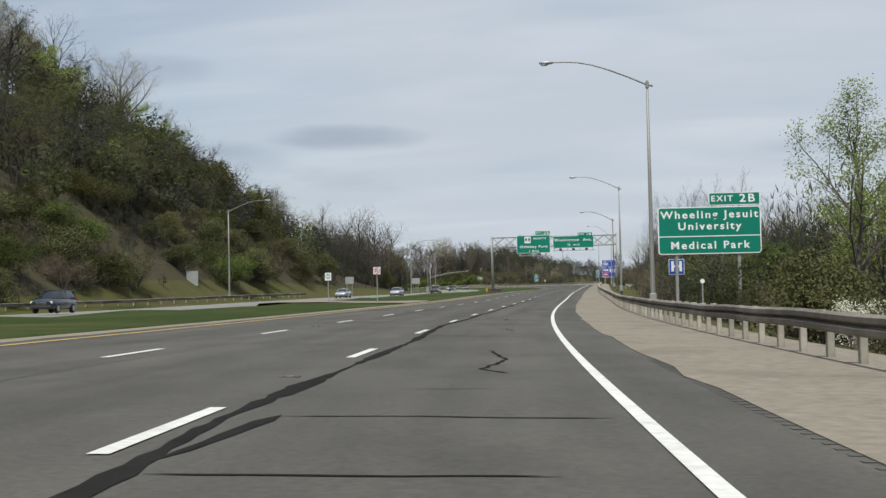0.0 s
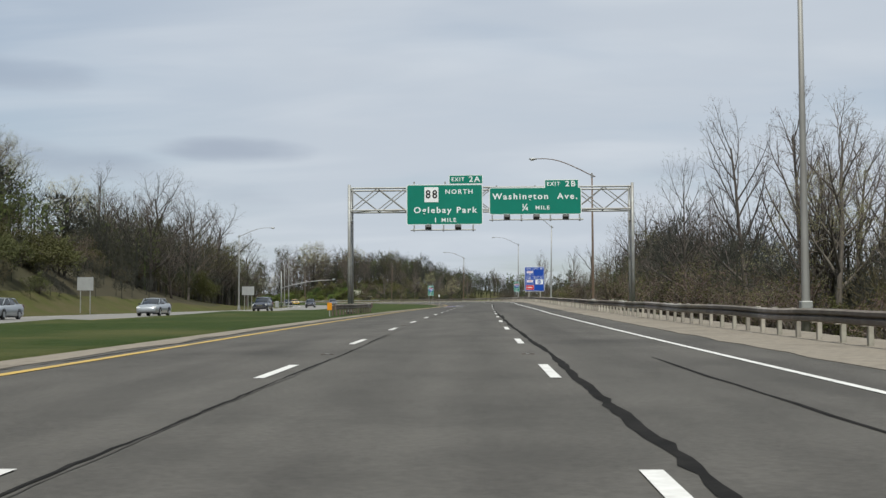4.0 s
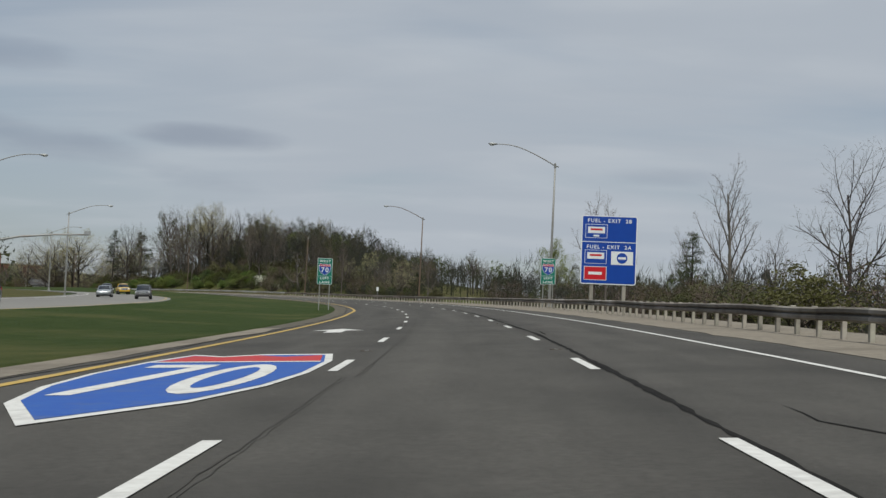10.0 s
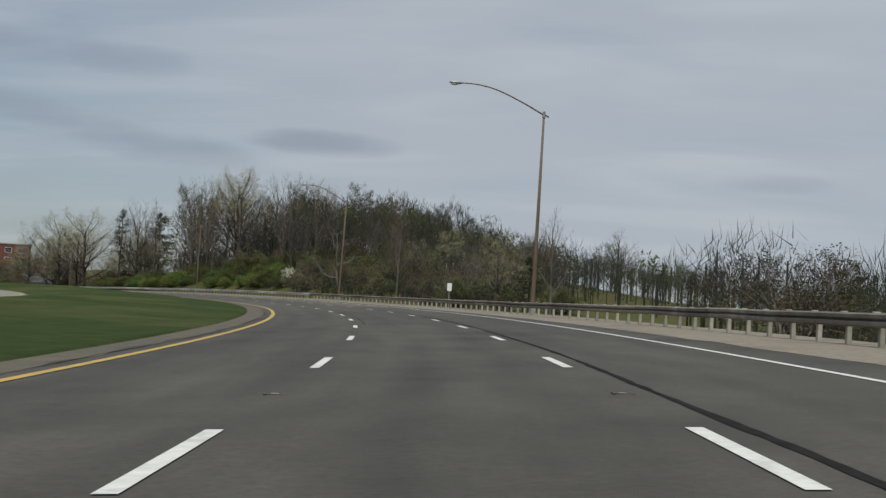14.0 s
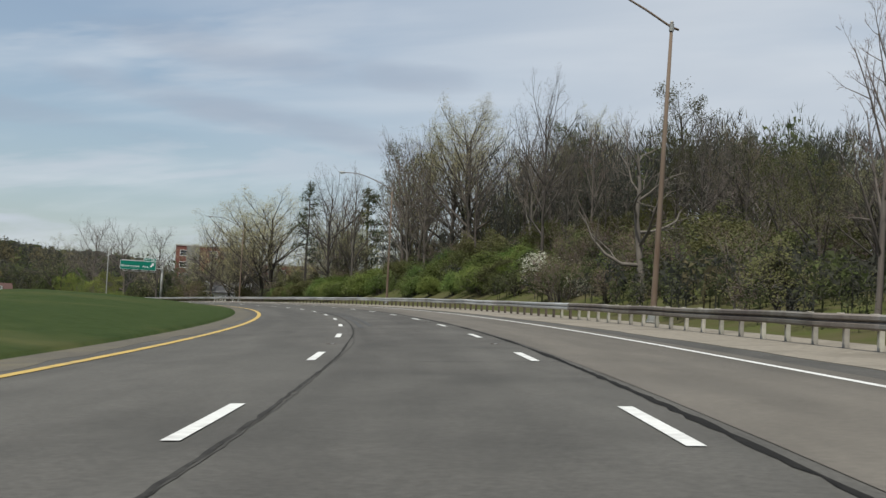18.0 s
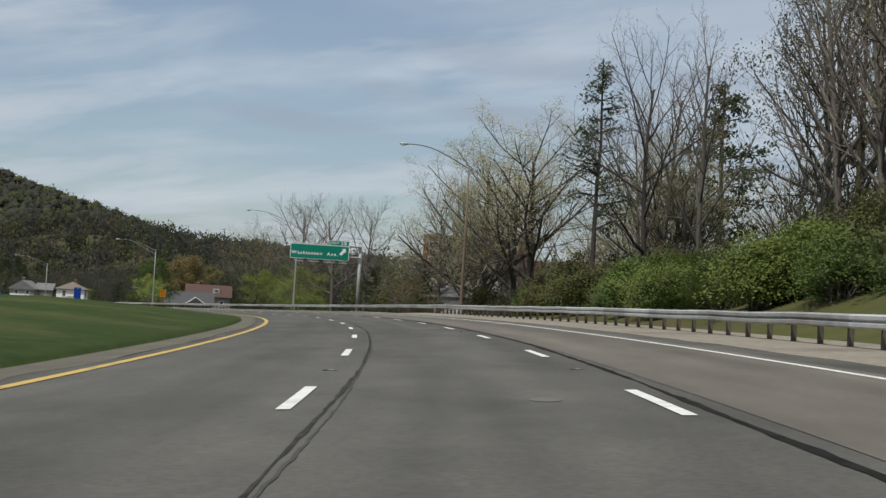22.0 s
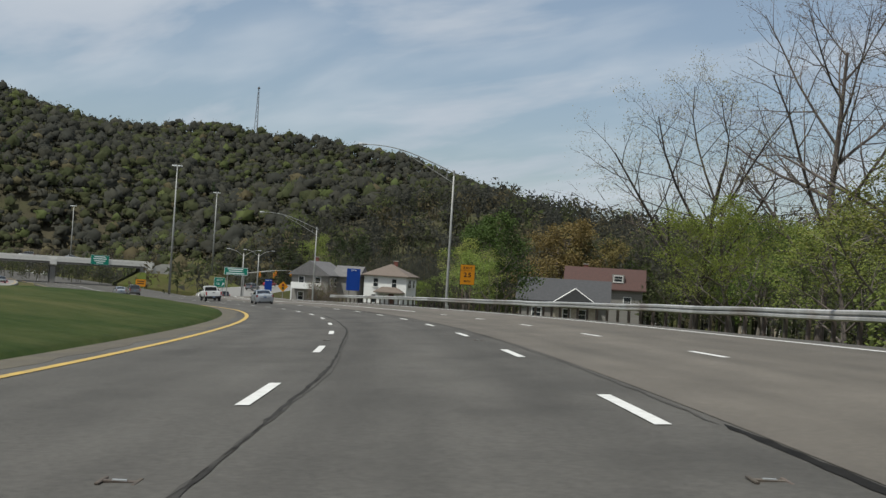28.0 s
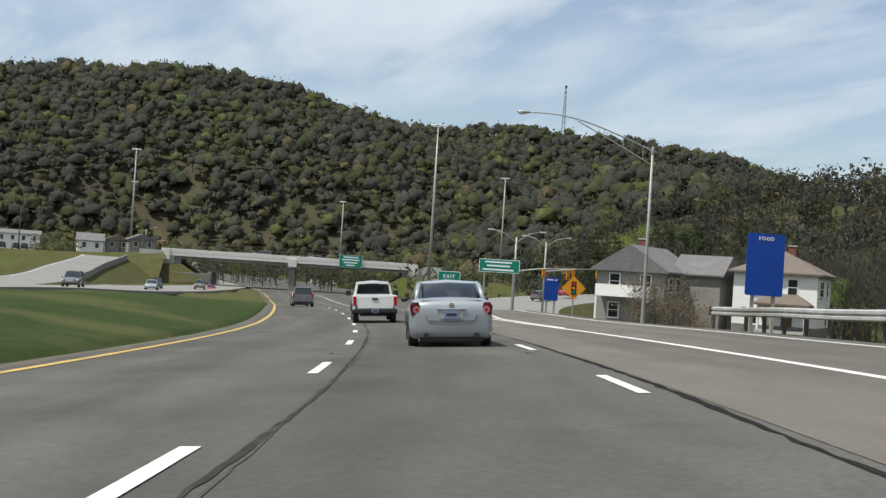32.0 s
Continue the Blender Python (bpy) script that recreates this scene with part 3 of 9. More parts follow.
def far_height(x, y):
    best = np.full(np.shape(x), -6.0)
    for ridge in RIDGES:
        for (x0, y0, h0, w0), (x1, y1, h1, w1) in zip(ridge, ridge[1:]):
            dx, dy = x1 - x0, y1 - y0
            t = np.clip(((x - x0) * dx + (y - y0) * dy) / (dx * dx + dy * dy), 0, 1)
            d = np.hypot(x - x0 - t * dx, y - y0 - t * dy)
            h, w = h0 + (h1 - h0) * t, w0 + (w1 - w0) * t
            best = np.maximum(best, h * np.clip(1 - (d / w) ** 1.25, 0, 1) ** 1.15 - 4)
    return best


def nearest_road(x, y):
    """Distance along and offset of the nearest point of the road, for arrays."""
    s_out, u_out = np.empty(len(x)), np.empty(len(x))
    rs, rx, ry, rh = STEPS[::4], RX[::4], RY[::4], RHEAD[::4]
    for a in range(0, len(x), 4000):
        q = slice(a, a + 4000)
        d2 = (x[q, None] - rx) ** 2 + (y[q, None] - ry) ** 2
        j = d2.argmin(1)
        ox, oy = x[q] - rx[j], y[q] - ry[j]
        side = ox * np.cos(rh[j]) + oy * np.sin(rh[j])
        s_out[q] = rs[j] - ox * np.sin(rh[j]) + oy * np.cos(rh[j])
        u_out[q] = np.where(side < 0, -1, 1) * np.sqrt(d2[np.arange(len(j)), j])
    return s_out, u_out


def land(x, y):
    """Height of the wide land, tied to the strip beside the road."""
    s, u = nearest_road(x, y)
    base = far_height(x, y)
    base = base + np.array([noise.noise((a * 0.008, c * 0.008, 5.0)) * 9 + noise.noise((a * 0.03, c * 0.03, 1.0)) * 2.5 for a, c in zip(x, y)]) * np.clip((base + 4) / 40, 0.08, 1)
    rim = np.interp(s, STEPS, RZ) + ground_height(np.clip(s, LO, 1480), np.clip(u, -125, 90))
    k = np.clip((np.abs(u) - np.where(u < 0, 120, 85)) / 90, 0, 1)
    z = rim * (1 - k) + base * k
    inside = (s > LO - 5) & (s < 1052) & (u > -126) & (u < 91)
    return np.where(inside, np.minimum(z, rim) - 2.5, z)


def wide_ground():
    c = np.concatenate([np.arange(-6000, -2000, 400), np.arange(-2000, -700, 40), np.arange(-700, 420, 14), np.arange(420, 1400, 60), np.arange(1400, 6001, 400)])
    r = np.concatenate([np.arange(-4000, -400, 300), np.arange(-400, 1300, 16), np.arange(1300, 2100, 40), np.arange(2100, 6001, 400)])
    gx, gy = np.meshgrid(c, r, indexing="ij")
    z = land(gx.ravel(), gy.ravel())
    n = len(r)
    faces = [(i * n + j, (i + 1) * n + j, (i + 1) * n + j + 1, i * n + j + 1) for i in range(len(c) - 1) for j in range(n - 1)]
    g = mesh_object("far_ground", np.stack([gx.ravel(), gy.ravel(), z], -1), faces, [FOREST_FLOOR, SCRUB], None, "", [1 if min(z[f[0]], z[f[2]]) < 1 else 0 for f in faces], True)
    tagged(g, "wooded hills and valley floor in early spring", "ground", "", "structure")


near_ground()
wide_ground()

# ==== roads ====
ROAD_L, ROAD_R = -5.5, 5.5
road = strip("road", ASPHALT, LO, HI, -7.2, lambda s: max(6.9, float(exit_edge(s)) + 0.9), 0.0, 4.0, 0.5, across=6)
tagged(road, "grey asphalt three-lane carriageway, worn and patched with sealed cracks", "road", "", "structure")
lane = strip("lane_surface", ASPHALT_NEW, 500, 1000, 2.42, lambda s: float(exit_edge(s)) + 0.3, 0.006, 4.0)
tagged(lane, "smoother brownish asphalt of the right lane", "road", "", "structure")


def lane_wear(ob, mat, s0, s1, left, right, step, across):
    """Lays the road's own coordinates on a ribbon; bands of polish and oil then run along the lanes."""
    s = np.linspace(s0, s1, max(2, int((s1 - s0) / step) + 1))
    fl = np.array([left(v) if callable(left) else left for v in s], float)
    fr = np.array([right(v) if callable(right) else right for v in s], float)
    n, me = len(s), ob.data
    u = np.concatenate([fl + (fr - fl) * k / across for k in range(across + 1)] + [fl, fr])
    at = np.zeros(len(me.loops), np.int32)
    me.loops.foreach_get("vertex_index", at)
    uv = np.stack([u[np.minimum(at, len(u) - 1)], s[at % n]], 1).astype(np.float32)
    me.uv_layers.new(name="lane").data.foreach_set("uv", uv.ravel())
    nt = mat.node_tree
    p = nt.nodes["Principled BSDF"]
    colour = p.inputs["Base Color"].links[0].from_socket
    for stretch, detail, low, high in (((0.75, 0.022, 1), 2, 0.80, 1.18), ((1.1, 0.28, 1), 4, 0.84, 1.13)):
        uvm = nt.nodes.new("ShaderNodeUVMap")
        uvm.uv_map = "lane"
        mp = nt.nodes.new("ShaderNodeMapping")
        mp.inputs["Scale"].default_value = stretch
        t = nt.nodes.new("ShaderNodeTexNoise")
        t.inputs["Scale"].default_value, t.inputs["Detail"].default_value = 1.0, detail
        r = nt.nodes.new("ShaderNodeMapRange")
        for k, v in (("From Min", 0.3), ("From Max", 0.7), ("To Min", low), ("To Max", high)):
            r.inputs[k].default_value = v
        mul = nt.nodes.new("ShaderNodeVectorMath")
        mul.operation = "SCALE"
        nt.links.new(uvm.outputs[0], mp.inputs[0]), nt.links.new(mp.outputs[0], t.inputs["Vector"]), nt.links.new(t.outputs[0], r.inputs["Value"])
        nt.links.new(colour, mul.inputs[0]), nt.links.new(r.outputs[0], mul.inputs["Scale"])
        colour = mul.outputs[0]
    nt.links.new(colour, p.inputs["Base Color"])


def darker_stretch(mat, s0, s1, k):
    """A length of the carriageway with its colour scaled by k, fading in and out at the ends."""
    nt = mat.node_tree
    p = nt.nodes["Principled BSDF"]
    colour = p.inputs["Base Color"].links[0].from_socket
    uvm, sep, mul = nt.nodes.new("ShaderNodeUVMap"), nt.nodes.new("ShaderNodeSeparateXYZ"), nt.nodes.new("ShaderNodeVectorMath")
    uvm.uv_map, mul.operation = "lane", "SCALE"
    nt.links.new(uvm.outputs[0], sep.inputs[0])
    ramp = nt.nodes.new("ShaderNodeValToRGB")
    span = nt.nodes.new("ShaderNodeMapRange")
    for name, v in (("From Min", s0), ("From Max", s1)):
        span.inputs[name].default_value = v
    nt.links.new(sep.outputs[1], span.inputs["Value"]), nt.links.new(span.outputs[0], ramp.inputs[0])
    e = ramp.color_ramp.elements
    e[0].position, e[0].color = 0.0, (1, 1, 1, 1)
    e[1].position, e[1].color = 1.0, (1, 1, 1, 1)
    for at in (0.06, 0.94):
        e.new(at).color = (k, k, k, 1)
    nt.links.new(colour, mul.inputs[0]), nt.links.new(ramp.outputs[0], mul.inputs["Scale"])
    nt.links.new(mul.outputs[0], p.inputs["Base Color"])


darker_stretch(ASPHALT, 215, 480, 0.84)
lane_wear(road, ASPHALT, LO, HI, -7.2, lambda s: max(6.9, float(exit_edge(s)) + 0.9), 4.0, 6)
lane_wear(lane, ASPHALT_NEW, 500, 1000, 2.42, lambda s: float(exit_edge(s)) + 0.3, 4.0, 1)
shoulder = strip("shoulder", GRAVEL, LO, 720, lambda s: 6.55, 10.2, 0.012, 2.0, 0.3, wiggle=0.22, across=4)
tagged(shoulder, "dusty gravel shoulder beside the guard rail", "shoulder", "", "structure")
VERGE = material("worn_verge", (0.115, 0.104, 0.087), 0.95, second=(0.085, 0.078, 0.065), scale=4, detail=9, amount=0.7, bump=0.5, bump_scale=30, spots=(0.145, 0.128, 0.089), spot_scale=0.5, spot_amount=0.7, spec=0.1)
verge = strip("left_shoulder", GRAVEL, LO, 330, -7.35, lambda s: -6.15, 0.012, 2.0, 0.3, wiggle=0.3, across=3)
tagged(strip("left_shoulder", VERGE, 329, 1040, lambda s: float(blend(s, (860, -7.6), (885, -8.0))), lambda s: float(blend(s, (860, -6.0), (885, -6.5))), 0.004, 1.0, 0.3, wiggle=0.4, across=4), "worn dusty strip between the road and the median grass", "shoulder", "", "structure")
tagged(verge, "narrow strip of grit between the road and the median grass", "shoulder", "", "structure")


def other_road():
    s = np.arange(LO, 1480, 4.0)
    om = np.array([float(other_mid(v)) for v in s])
    x, y, z, h, b = line(s)
    rows = []
    for du, dz in ((-opposite_out(s), -0.4), (-opposite_out(s), 0.03), (opposite_in(s), 0.05), (opposite_in(s), -0.4)):
        u = om + du
        zz = z + np.tan(b) * np.clip(u, -9, 14) - 0.22 + dz + opposite_lift(s)
        rows.append(np.stack([x + u * np.cos(h), y + u * np.sin(h), zz], -1))
    n = len(s)
    faces = [(k * n + i, (k + 1) * n + i, (k + 1) * n + i + 1, k * n + i + 1) for k in range(3) for i in range(n - 1)]
    o = mesh_object("opposite_road", np.concatenate(rows), faces, [ASPHALT_PALE], None)
    tagged(o, "pale grey opposite carriageway across the median", "road", "", "structure")
    for name, du, mt in (("edge_line", opposite_in(s) - 0.7, YELLOW_PAINT), ("edge_line", -blend(s, (1085, 5.6), (1150, 4.6), (1480, 4.6)), WHITE_PAINT)):
        u = om + du
        zz = z + np.tan(b) * np.clip(u, -9, 14) - 0.22 + 0.05 + opposite_lift(s)
        a, c = (np.stack([x + (u + w) * np.cos(h), y + (u + w) * np.sin(h), zz], -1) for w in (-0.08, 0.08))
        e = mesh_object(name, np.concatenate([a, c]), [(i, n + i, n + i + 1, i + 1) for i in range(n - 1)], mt, o)


ASPHALT_PALE = material("sun_bleached_asphalt", (0.162, 0.157, 0.149), 0.9, second=(0.196, 0.191, 0.178), scale=4, detail=8, amount=0.6, spots=(0.128, 0.123, 0.119), spot_scale=0.1, spot_amount=0.5, spec=0.3)
other_road()

# ==== road markings ====
def left_at(s):
    return float(blend(s, (372, -5.53), (384, -5.32), (410, -5.45), (470, -5.45), (488, -5.36), (520, -5.5), (860, -5.53), (885, -6.05), (1000, -6.15)))


def edge_at(s):
    return float(blend(s, (-140, 5.5), (80, 5.45), (103, 5.38), (126, 5.26), (190, 5.04), (220, 5.15), (255, 5.0), (280, 5.02), (305, 5.18), (335, 5.18), (357, 5.06), (420, 5.3), (465, 5.43), (520, 5.32), (570, 5.45), (625, 5.45), (650, 5.33), (680, 5.48), (722, 5.45)))


tagged(strip("right_edge_line", WHITE_PAINT, LO, 722, lambda s: edge_at(s) - 0.065, lambda s: edge_at(s) + 0.065, 0.010, 3.0, parent=road, label="solid white edge line"))
tagged(strip("left_edge_line", YELLOW_PAINT, LO, 1300, lambda s: left_at(s) - 0.1, lambda s: left_at(s) + 0.1, 0.010, 3.0, parent=road, label="solid worn yellow edge line"))
strip("exit_edge_line", WHITE_PAINT, 722, 1028, lambda s: float(exit_edge(s)) - 0.1, lambda s: float(exit_edge(s)) + 0.06, 0.012, 3.0, parent=road, label="solid white edge line of the exit lane")
strip("gore_line", WHITE_PAINT, 848, 1200, 5.30, lambda s: 5.5 + 0.0 * s, 0.012, 3.0, parent=road, label="solid white line beside the exit lane")
strip("gore_line", WHITE_PAINT, 915, 1020, lambda s: blend(s, (915, 5.5), (935, 5.7), (960, 8.0), (1020, 19)), lambda s: blend(s, (915, 5.7), (935, 5.9), (960, 8.2), (1020, 19.2)), 0.012, 3.0, parent=road, label="solid white gore line")


def dash_row(u, phase, s0, s1, length=3.3, cycle=12.192):
    k = 0
    base = s0 + (phase(s0) - s0) % cycle
    while base + k * cycle < s1:
        s = base + k * cycle
        s += phase(s) - phase(s0)
        v = u + float(blend(s, (0, 0.1), (100, 0.12), (170, 0.0), (860, 0.0), (885, 0.16))) * (1 if u > 0 else -0.9 if s < 400 else 0.4)
        d = strip("lane_dash", WHITE_PAINT, s, s + length, v - 0.072, v + 0.072, 0.010, 1.6, parent=road)
        k += 1


dash_row(-1.84, lambda s: float(blend(s, (0, 8.2), (60, 8.6), (170, 8.75), (440, 8.75), (484, 8.15), (522, 8.15), (562, 8.75), (900, 8.85), (1200, 8.85))), -60, 1240)
dash_row(1.84, lambda s: float(blend(s, (0, 8.2), (60, 8.6), (170, 8.8), (400, 8.85), (440, 8.6), (484, 7.8), (522, 7.9), (562, 8.2), (620, 8.0), (668, 7.3), (752, 7.0), (800, 6.7), (860, 6.1), (884, 4.9), (1200, 3.5))), -60, 1240)
for s in np.arange(738, 846, 6.1):                 # short exit-lane dashes
    k = int(round((s - 738) / 6.1))
    if k < 3 or k % 2 == 0:
        strip("lane_dash", WHITE_PAINT, s, s + (0.95 if k < 3 else 2.6), 5.32, 5.47, 0.012, 1.0, parent=road)


# ==== guard rails ====
def rail_profile(kind):
    """The beam's section: pairs of outward offset and height."""
    if kind == "box":
        return [(0, 0.48), (0.17, 0.48), (0.17, 0.72), (0, 0.72)]
    return [(0.0, 0.42), (-0.075, 0.46), (-0.075, 0.53), (0.0, 0.575), (-0.075, 0.62), (-0.075, 0.69), (0.0, 0.73), (0.012, 0.73), (0.012, 0.42)]


def guard_rail(s0, s1, u, beam_mat, post_mat, label, side=1, step=1.905, top=True, road_s=True, deep=False):
    p0 = on_road(s0, u(s0) if callable(u) else u)
    rail = thing("guard_rail", pose(*p0), label, "guard rail", "guard rails")
    inv = rail.matrix_world.inverted()
    seg = 3.81
    f = u if callable(u) else (lambda s: u)
    n = int((s1 - s0) / seg)
    prof = rail_profile("w")
    for i in range(n):
        a, b = s0 + i * seg, s0 + (i + 1) * seg + 0.02
        verts, faces = [], []
        for s in (a, (a + b) / 2, b):
            base = on_road(s, f(s))
            h = float(line(s)[3])
            lift = 0.012 * noise.noise((s * 0.2, u if not callable(u) else 1.0, 3.3)) * 3
            for o, z in prof:
                oo = o * side
                verts.append(inv @ Vector((base[0] + math.cos(h) * oo, base[1] + math.sin(h) * oo, base[2] + z + lift)))
        m = len(prof)
        for k in range(2):
            faces += [(k * m + j, k * m + (j + 1) % m, (k + 1) * m + (j + 1) % m, (k + 1) * m + j) for j in range(m)]
        faces += [tuple(range(m))[::-1], tuple(range(2 * m, 3 * m))]
        mesh_object("rail_beam", verts, faces, beam_mat, rail)
    bm = boxed(0, 0, -0.02, 0.11, 0.15, 1.36, 0.012)
    post = part("rail_post", bm, post_mat, rail)
    bm = boxed(0, 0, 0, 0.14, 0.13, 0.33, 0.01)
    block = part("spacer_block", bm, post_mat, rail)
    k, s = 0, s0 + 0.6
    while s < s1:
        base = on_road(s, f(s) + 0.20 * side)
        h = math.degrees(float(line(s)[3]))
        lean = random.uniform(-1.5, 1.5)
        for ob, z in ((post, 0.0), (block, 0.57)):
            c = ob if k == 0 else ob.copy()
            if k:
                scene.collection.objects.link(c)
            off = 0.0 if z == 0 else -0.12 * side
            c.matrix_basis = inv @ pose(base[0] + math.cos(radians(h)) * off, base[1] + math.sin(radians(h)) * off, base[2] + z, lean if z == 0 else 0, 0, h)
            if z and not deep:
                continue
        s += step
        k += 1
    return rail


RIGHT_RAIL = lambda s: blend(s, (-140, 9.0), (100, 9.1), (180, 8.3), (330, 8.3), (400, 9.2), (470, 8.7), (550, 8.7), (690, 8.9), (735, 11.2), (800, 11.9), (870, 11.4), (918, 11.0))
guard_rail(-60, 330, RIGHT_RAIL, RAIL_BROWN, RAIL_POST, "weathered brown steel guard rail on pale posts beside the gravel shoulder")
guard_rail(328.62, 560, RIGHT_RAIL, RAIL_BROWN, RAIL_POST, "weathered steel guard rail on pale posts above the wooded slope")
guard_rail(557.22, 917, RIGHT_RAIL, RAIL_SILVER, RAIL_POST_DARK, "bright galvanised guard rail on dark posts along the outer curve")
guard_rail(189, 215, lambda s: -7.5, RAIL_BROWN, RAIL_POST_DARK, "short dark guard rail in the median before the sign gantry", side=-1)
guard_rail(20, 207, lambda s: other_mid(s) - 9.5, RAIL_BROWN, RAIL_POST, "brown guard rail at the foot of the wooded hill", side=-1, step=3.81)


# paved break in the median, used for turning round
def crossover():
    cs, cu = np.meshgrid(np.linspace(0, 1, 9), np.linspace(-6.6, -24.0, 30), indexing="ij")
    near, far = 103.6 + (-cu - 8) * 1.05, 118.5 + (-cu - 8) * 1.15
    s = near + (far - near) * cs
    x, y, z, h, b = line(s.ravel())
    u = cu.ravel()
    px, py = x + u * np.cos(h), y + u * np.sin(h)
    rough = np.array([noise.noise((a * 0.11, c * 0.11, 0.3)) for a, c in zip(px, py)]) * np.clip((np.abs(u) - 9) / 12, 0, 1) * 0.35
    pz = z + ground_height(s.ravel(), u) + rough + 0.05
    faces = [(i * 30 + j, i * 30 + j + 1, (i + 1) * 30 + j + 1, (i + 1) * 30 + j) for i in range(8) for j in range(29)]
    tagged(mesh_object("crossover", np.stack([px, py, pz], 1), faces, GRAVEL, None), "pale dusty turning place across the median", "turnaround", "", "structure")


crossover()


# ==== sealed cracks, patches and markers on the road ====
SEAM = material("worn_seam", (0.020, 0.019, 0.018), 0.95, second=(0.045, 0.043, 0.04), scale=3, detail=8, amount=0.8, spec=0.1)
HAIR = material("fine_crack", (0.045, 0.043, 0.04), 0.95, second=(0.07, 0.067, 0.062), scale=4, amount=0.7, spec=0.1)


def tar_line(s0, s1, u, width, seed, wig=0.12, step=0.4, mat=None):
    """A poured seam along the road with uneven edges."""
    n = max(3, int((s1 - s0) / step))
    s = np.linspace(s0, s1, n)
    f = np.array([u(v) if callable(u) else u for v in s], float)
    mid = f + np.array([noise.noise((v * 0.09, seed, 0)) * wig * 2.2 + noise.noise((v * 0.6, seed, 4)) * wig * 0.5 + noise.noise((v * 2.3, seed, 6)) * 0.03 for v in s])
    half = width / 2 * np.array([max(0.25, 1 + 1.1 * noise.noise((v * 0.25, seed, 9)) + 0.9 * noise.noise((v * 1.7, seed, 2))) for v in s])
    half[0] = half[-1] = 0.004
    a, b = on_road(s, mid - half, 0.006), on_road(s, mid + half, 0.006)
    return mesh_object("sealed_crack", np.concatenate([a, b]), [(i, n + i, n + i + 1, i + 1) for i in range(n - 1)], mat or TAR, road)


def tar_across(s, u0, u1, width, seed, wig=0.1):
    n = max(4, int(abs(u1 - u0) / 0.25))
    u = np.linspace(u0, u1, n)
    mid = s + np.array([noise.noise((v * 0.5, seed, 1)) * wig * 2 + noise.noise((v * 2.0, seed, 5)) * wig * 0.5 for v in u])
    half = width / 2 * np.array([max(0.3, 1 + 1.0 * noise.noise((v * 1.1, seed, 7))) for v in u])
    half[0] = half[-1] = 0.004
    a = np.stack([on_road(q, v, 0.006) for q, v in zip(mid - half, u)])
    b = np.stack([on_road(q, v, 0.006) for q, v in zip(mid + half, u)])
    return mesh_object("sealed_crack", np.concatenate([a, b]), [(i, i + 1, n + i + 1, n + i) for i in range(n - 1)], TAR, road)


def wander_crack(s, u, length, seed, width=0.09):
    """A short crooked crack."""
    r = random.Random(seed)
    pts, a = [(s, u)], r.uniform(0, 6.28)
    for _ in range(int(length / 0.35)):
        a += r.uniform(-0.9, 0.9)
        pts.append((pts[-1][0] + math.cos(a) * 0.8, pts[-1][1] + math.sin(a) * 0.3))
    L, R = [], []
    for i, (p, q) in enumerate(pts):
        w = width * r.uniform(0.4, 1.2) * (0.1 if i in (0, len(pts) - 1) else 1)
        L.append(on_road(p, q - w, 0.006)), R.append(on_road(p + w, q + w, 0.006))
    n = len(pts)
    return mesh_object("sealed_crack", np.array(L + R), [(i, n + i, n + i + 1, i + 1) for i in range(n - 1)], TAR, road)


def seam(s):
    """The poured joint between the middle and right lanes."""
    return float(blend(s, (-20, 2.35), (7, 2.31), (10.6, 2.18), (16.7, 2.28), (28, 2.3), (40, 2.05), (65, 2.4), (75, 2.35), (95, 2.21), (140, 2.2), (175, 2.05), (206, 1.9), (228, 1.86), (263, 2.02), (288, 1.9), (318, 2.17), (335, 2.08), (373, 2.23), (389, 2.26), (480, 2.12), (490, 2.1), (505, 2.24), (520, 2.28), (538, 2.3), (561, 2.2), (572, 2.28), (617, 2.15), (636, 2.3), (668, 2.2), (689, 2.28), (745, 2.25), (751, 2.36), (851, 2.25), (860, 2.3), (878, 2.26), (897, 2.42)))


for k, (s0, s1, w, wig) in enumerate(((-20, 40, 0.15, 0.02), (38, 128, 0.143, 0.08), (126, 262, 0.112, 0.05), (260, 420, 0.098, 0.03), (418, 560, 0.090, 0.02), (558, 700, 0.090, 0.02), (698, 775, 0.098, 0.03), (838, 1000, 0.082, 0.04))):
    tar_line(s0, s1, seam, w, 1.0 + k, wig)
tar_line(775, 838, seam, 0.03, 9.5, 0.05, mat=HAIR)
for k, (s0, s1, d0, d1, w) in enumerate(((8.0, 10.9, 0.1, 0.42, 0.09), (176.0, 189.0, 0.05, 0.22, 0.07), (216.1, 218.8, 0.40, 0.3, 0.05), (268.0, 275.0, 0.32, 0.16, 0.05), (318.2, 322.0, 0.17, 0.3, 0.05), (336.0, 341.0, 0.3, 0.08, 0.05), (376.4, 383.2, 0.27, 0.34, 0.055), (384.8, 392.8, 0.45, 0.38, 0.05), (480.5, 482.2, 0.24, 0.1, 0.05), (668.0, 676.0, 0.2, 0.1, 0.05), (855.0, 862.0, 0.25, 0.05, 0.08))):
    tar_line(s0, s1, lambda v, a=s0, b=s1, p=d0, q=d1: seam(v) + p + (q - p) * (v - a) / (b - a), w, 40.0 + k, 0.05)
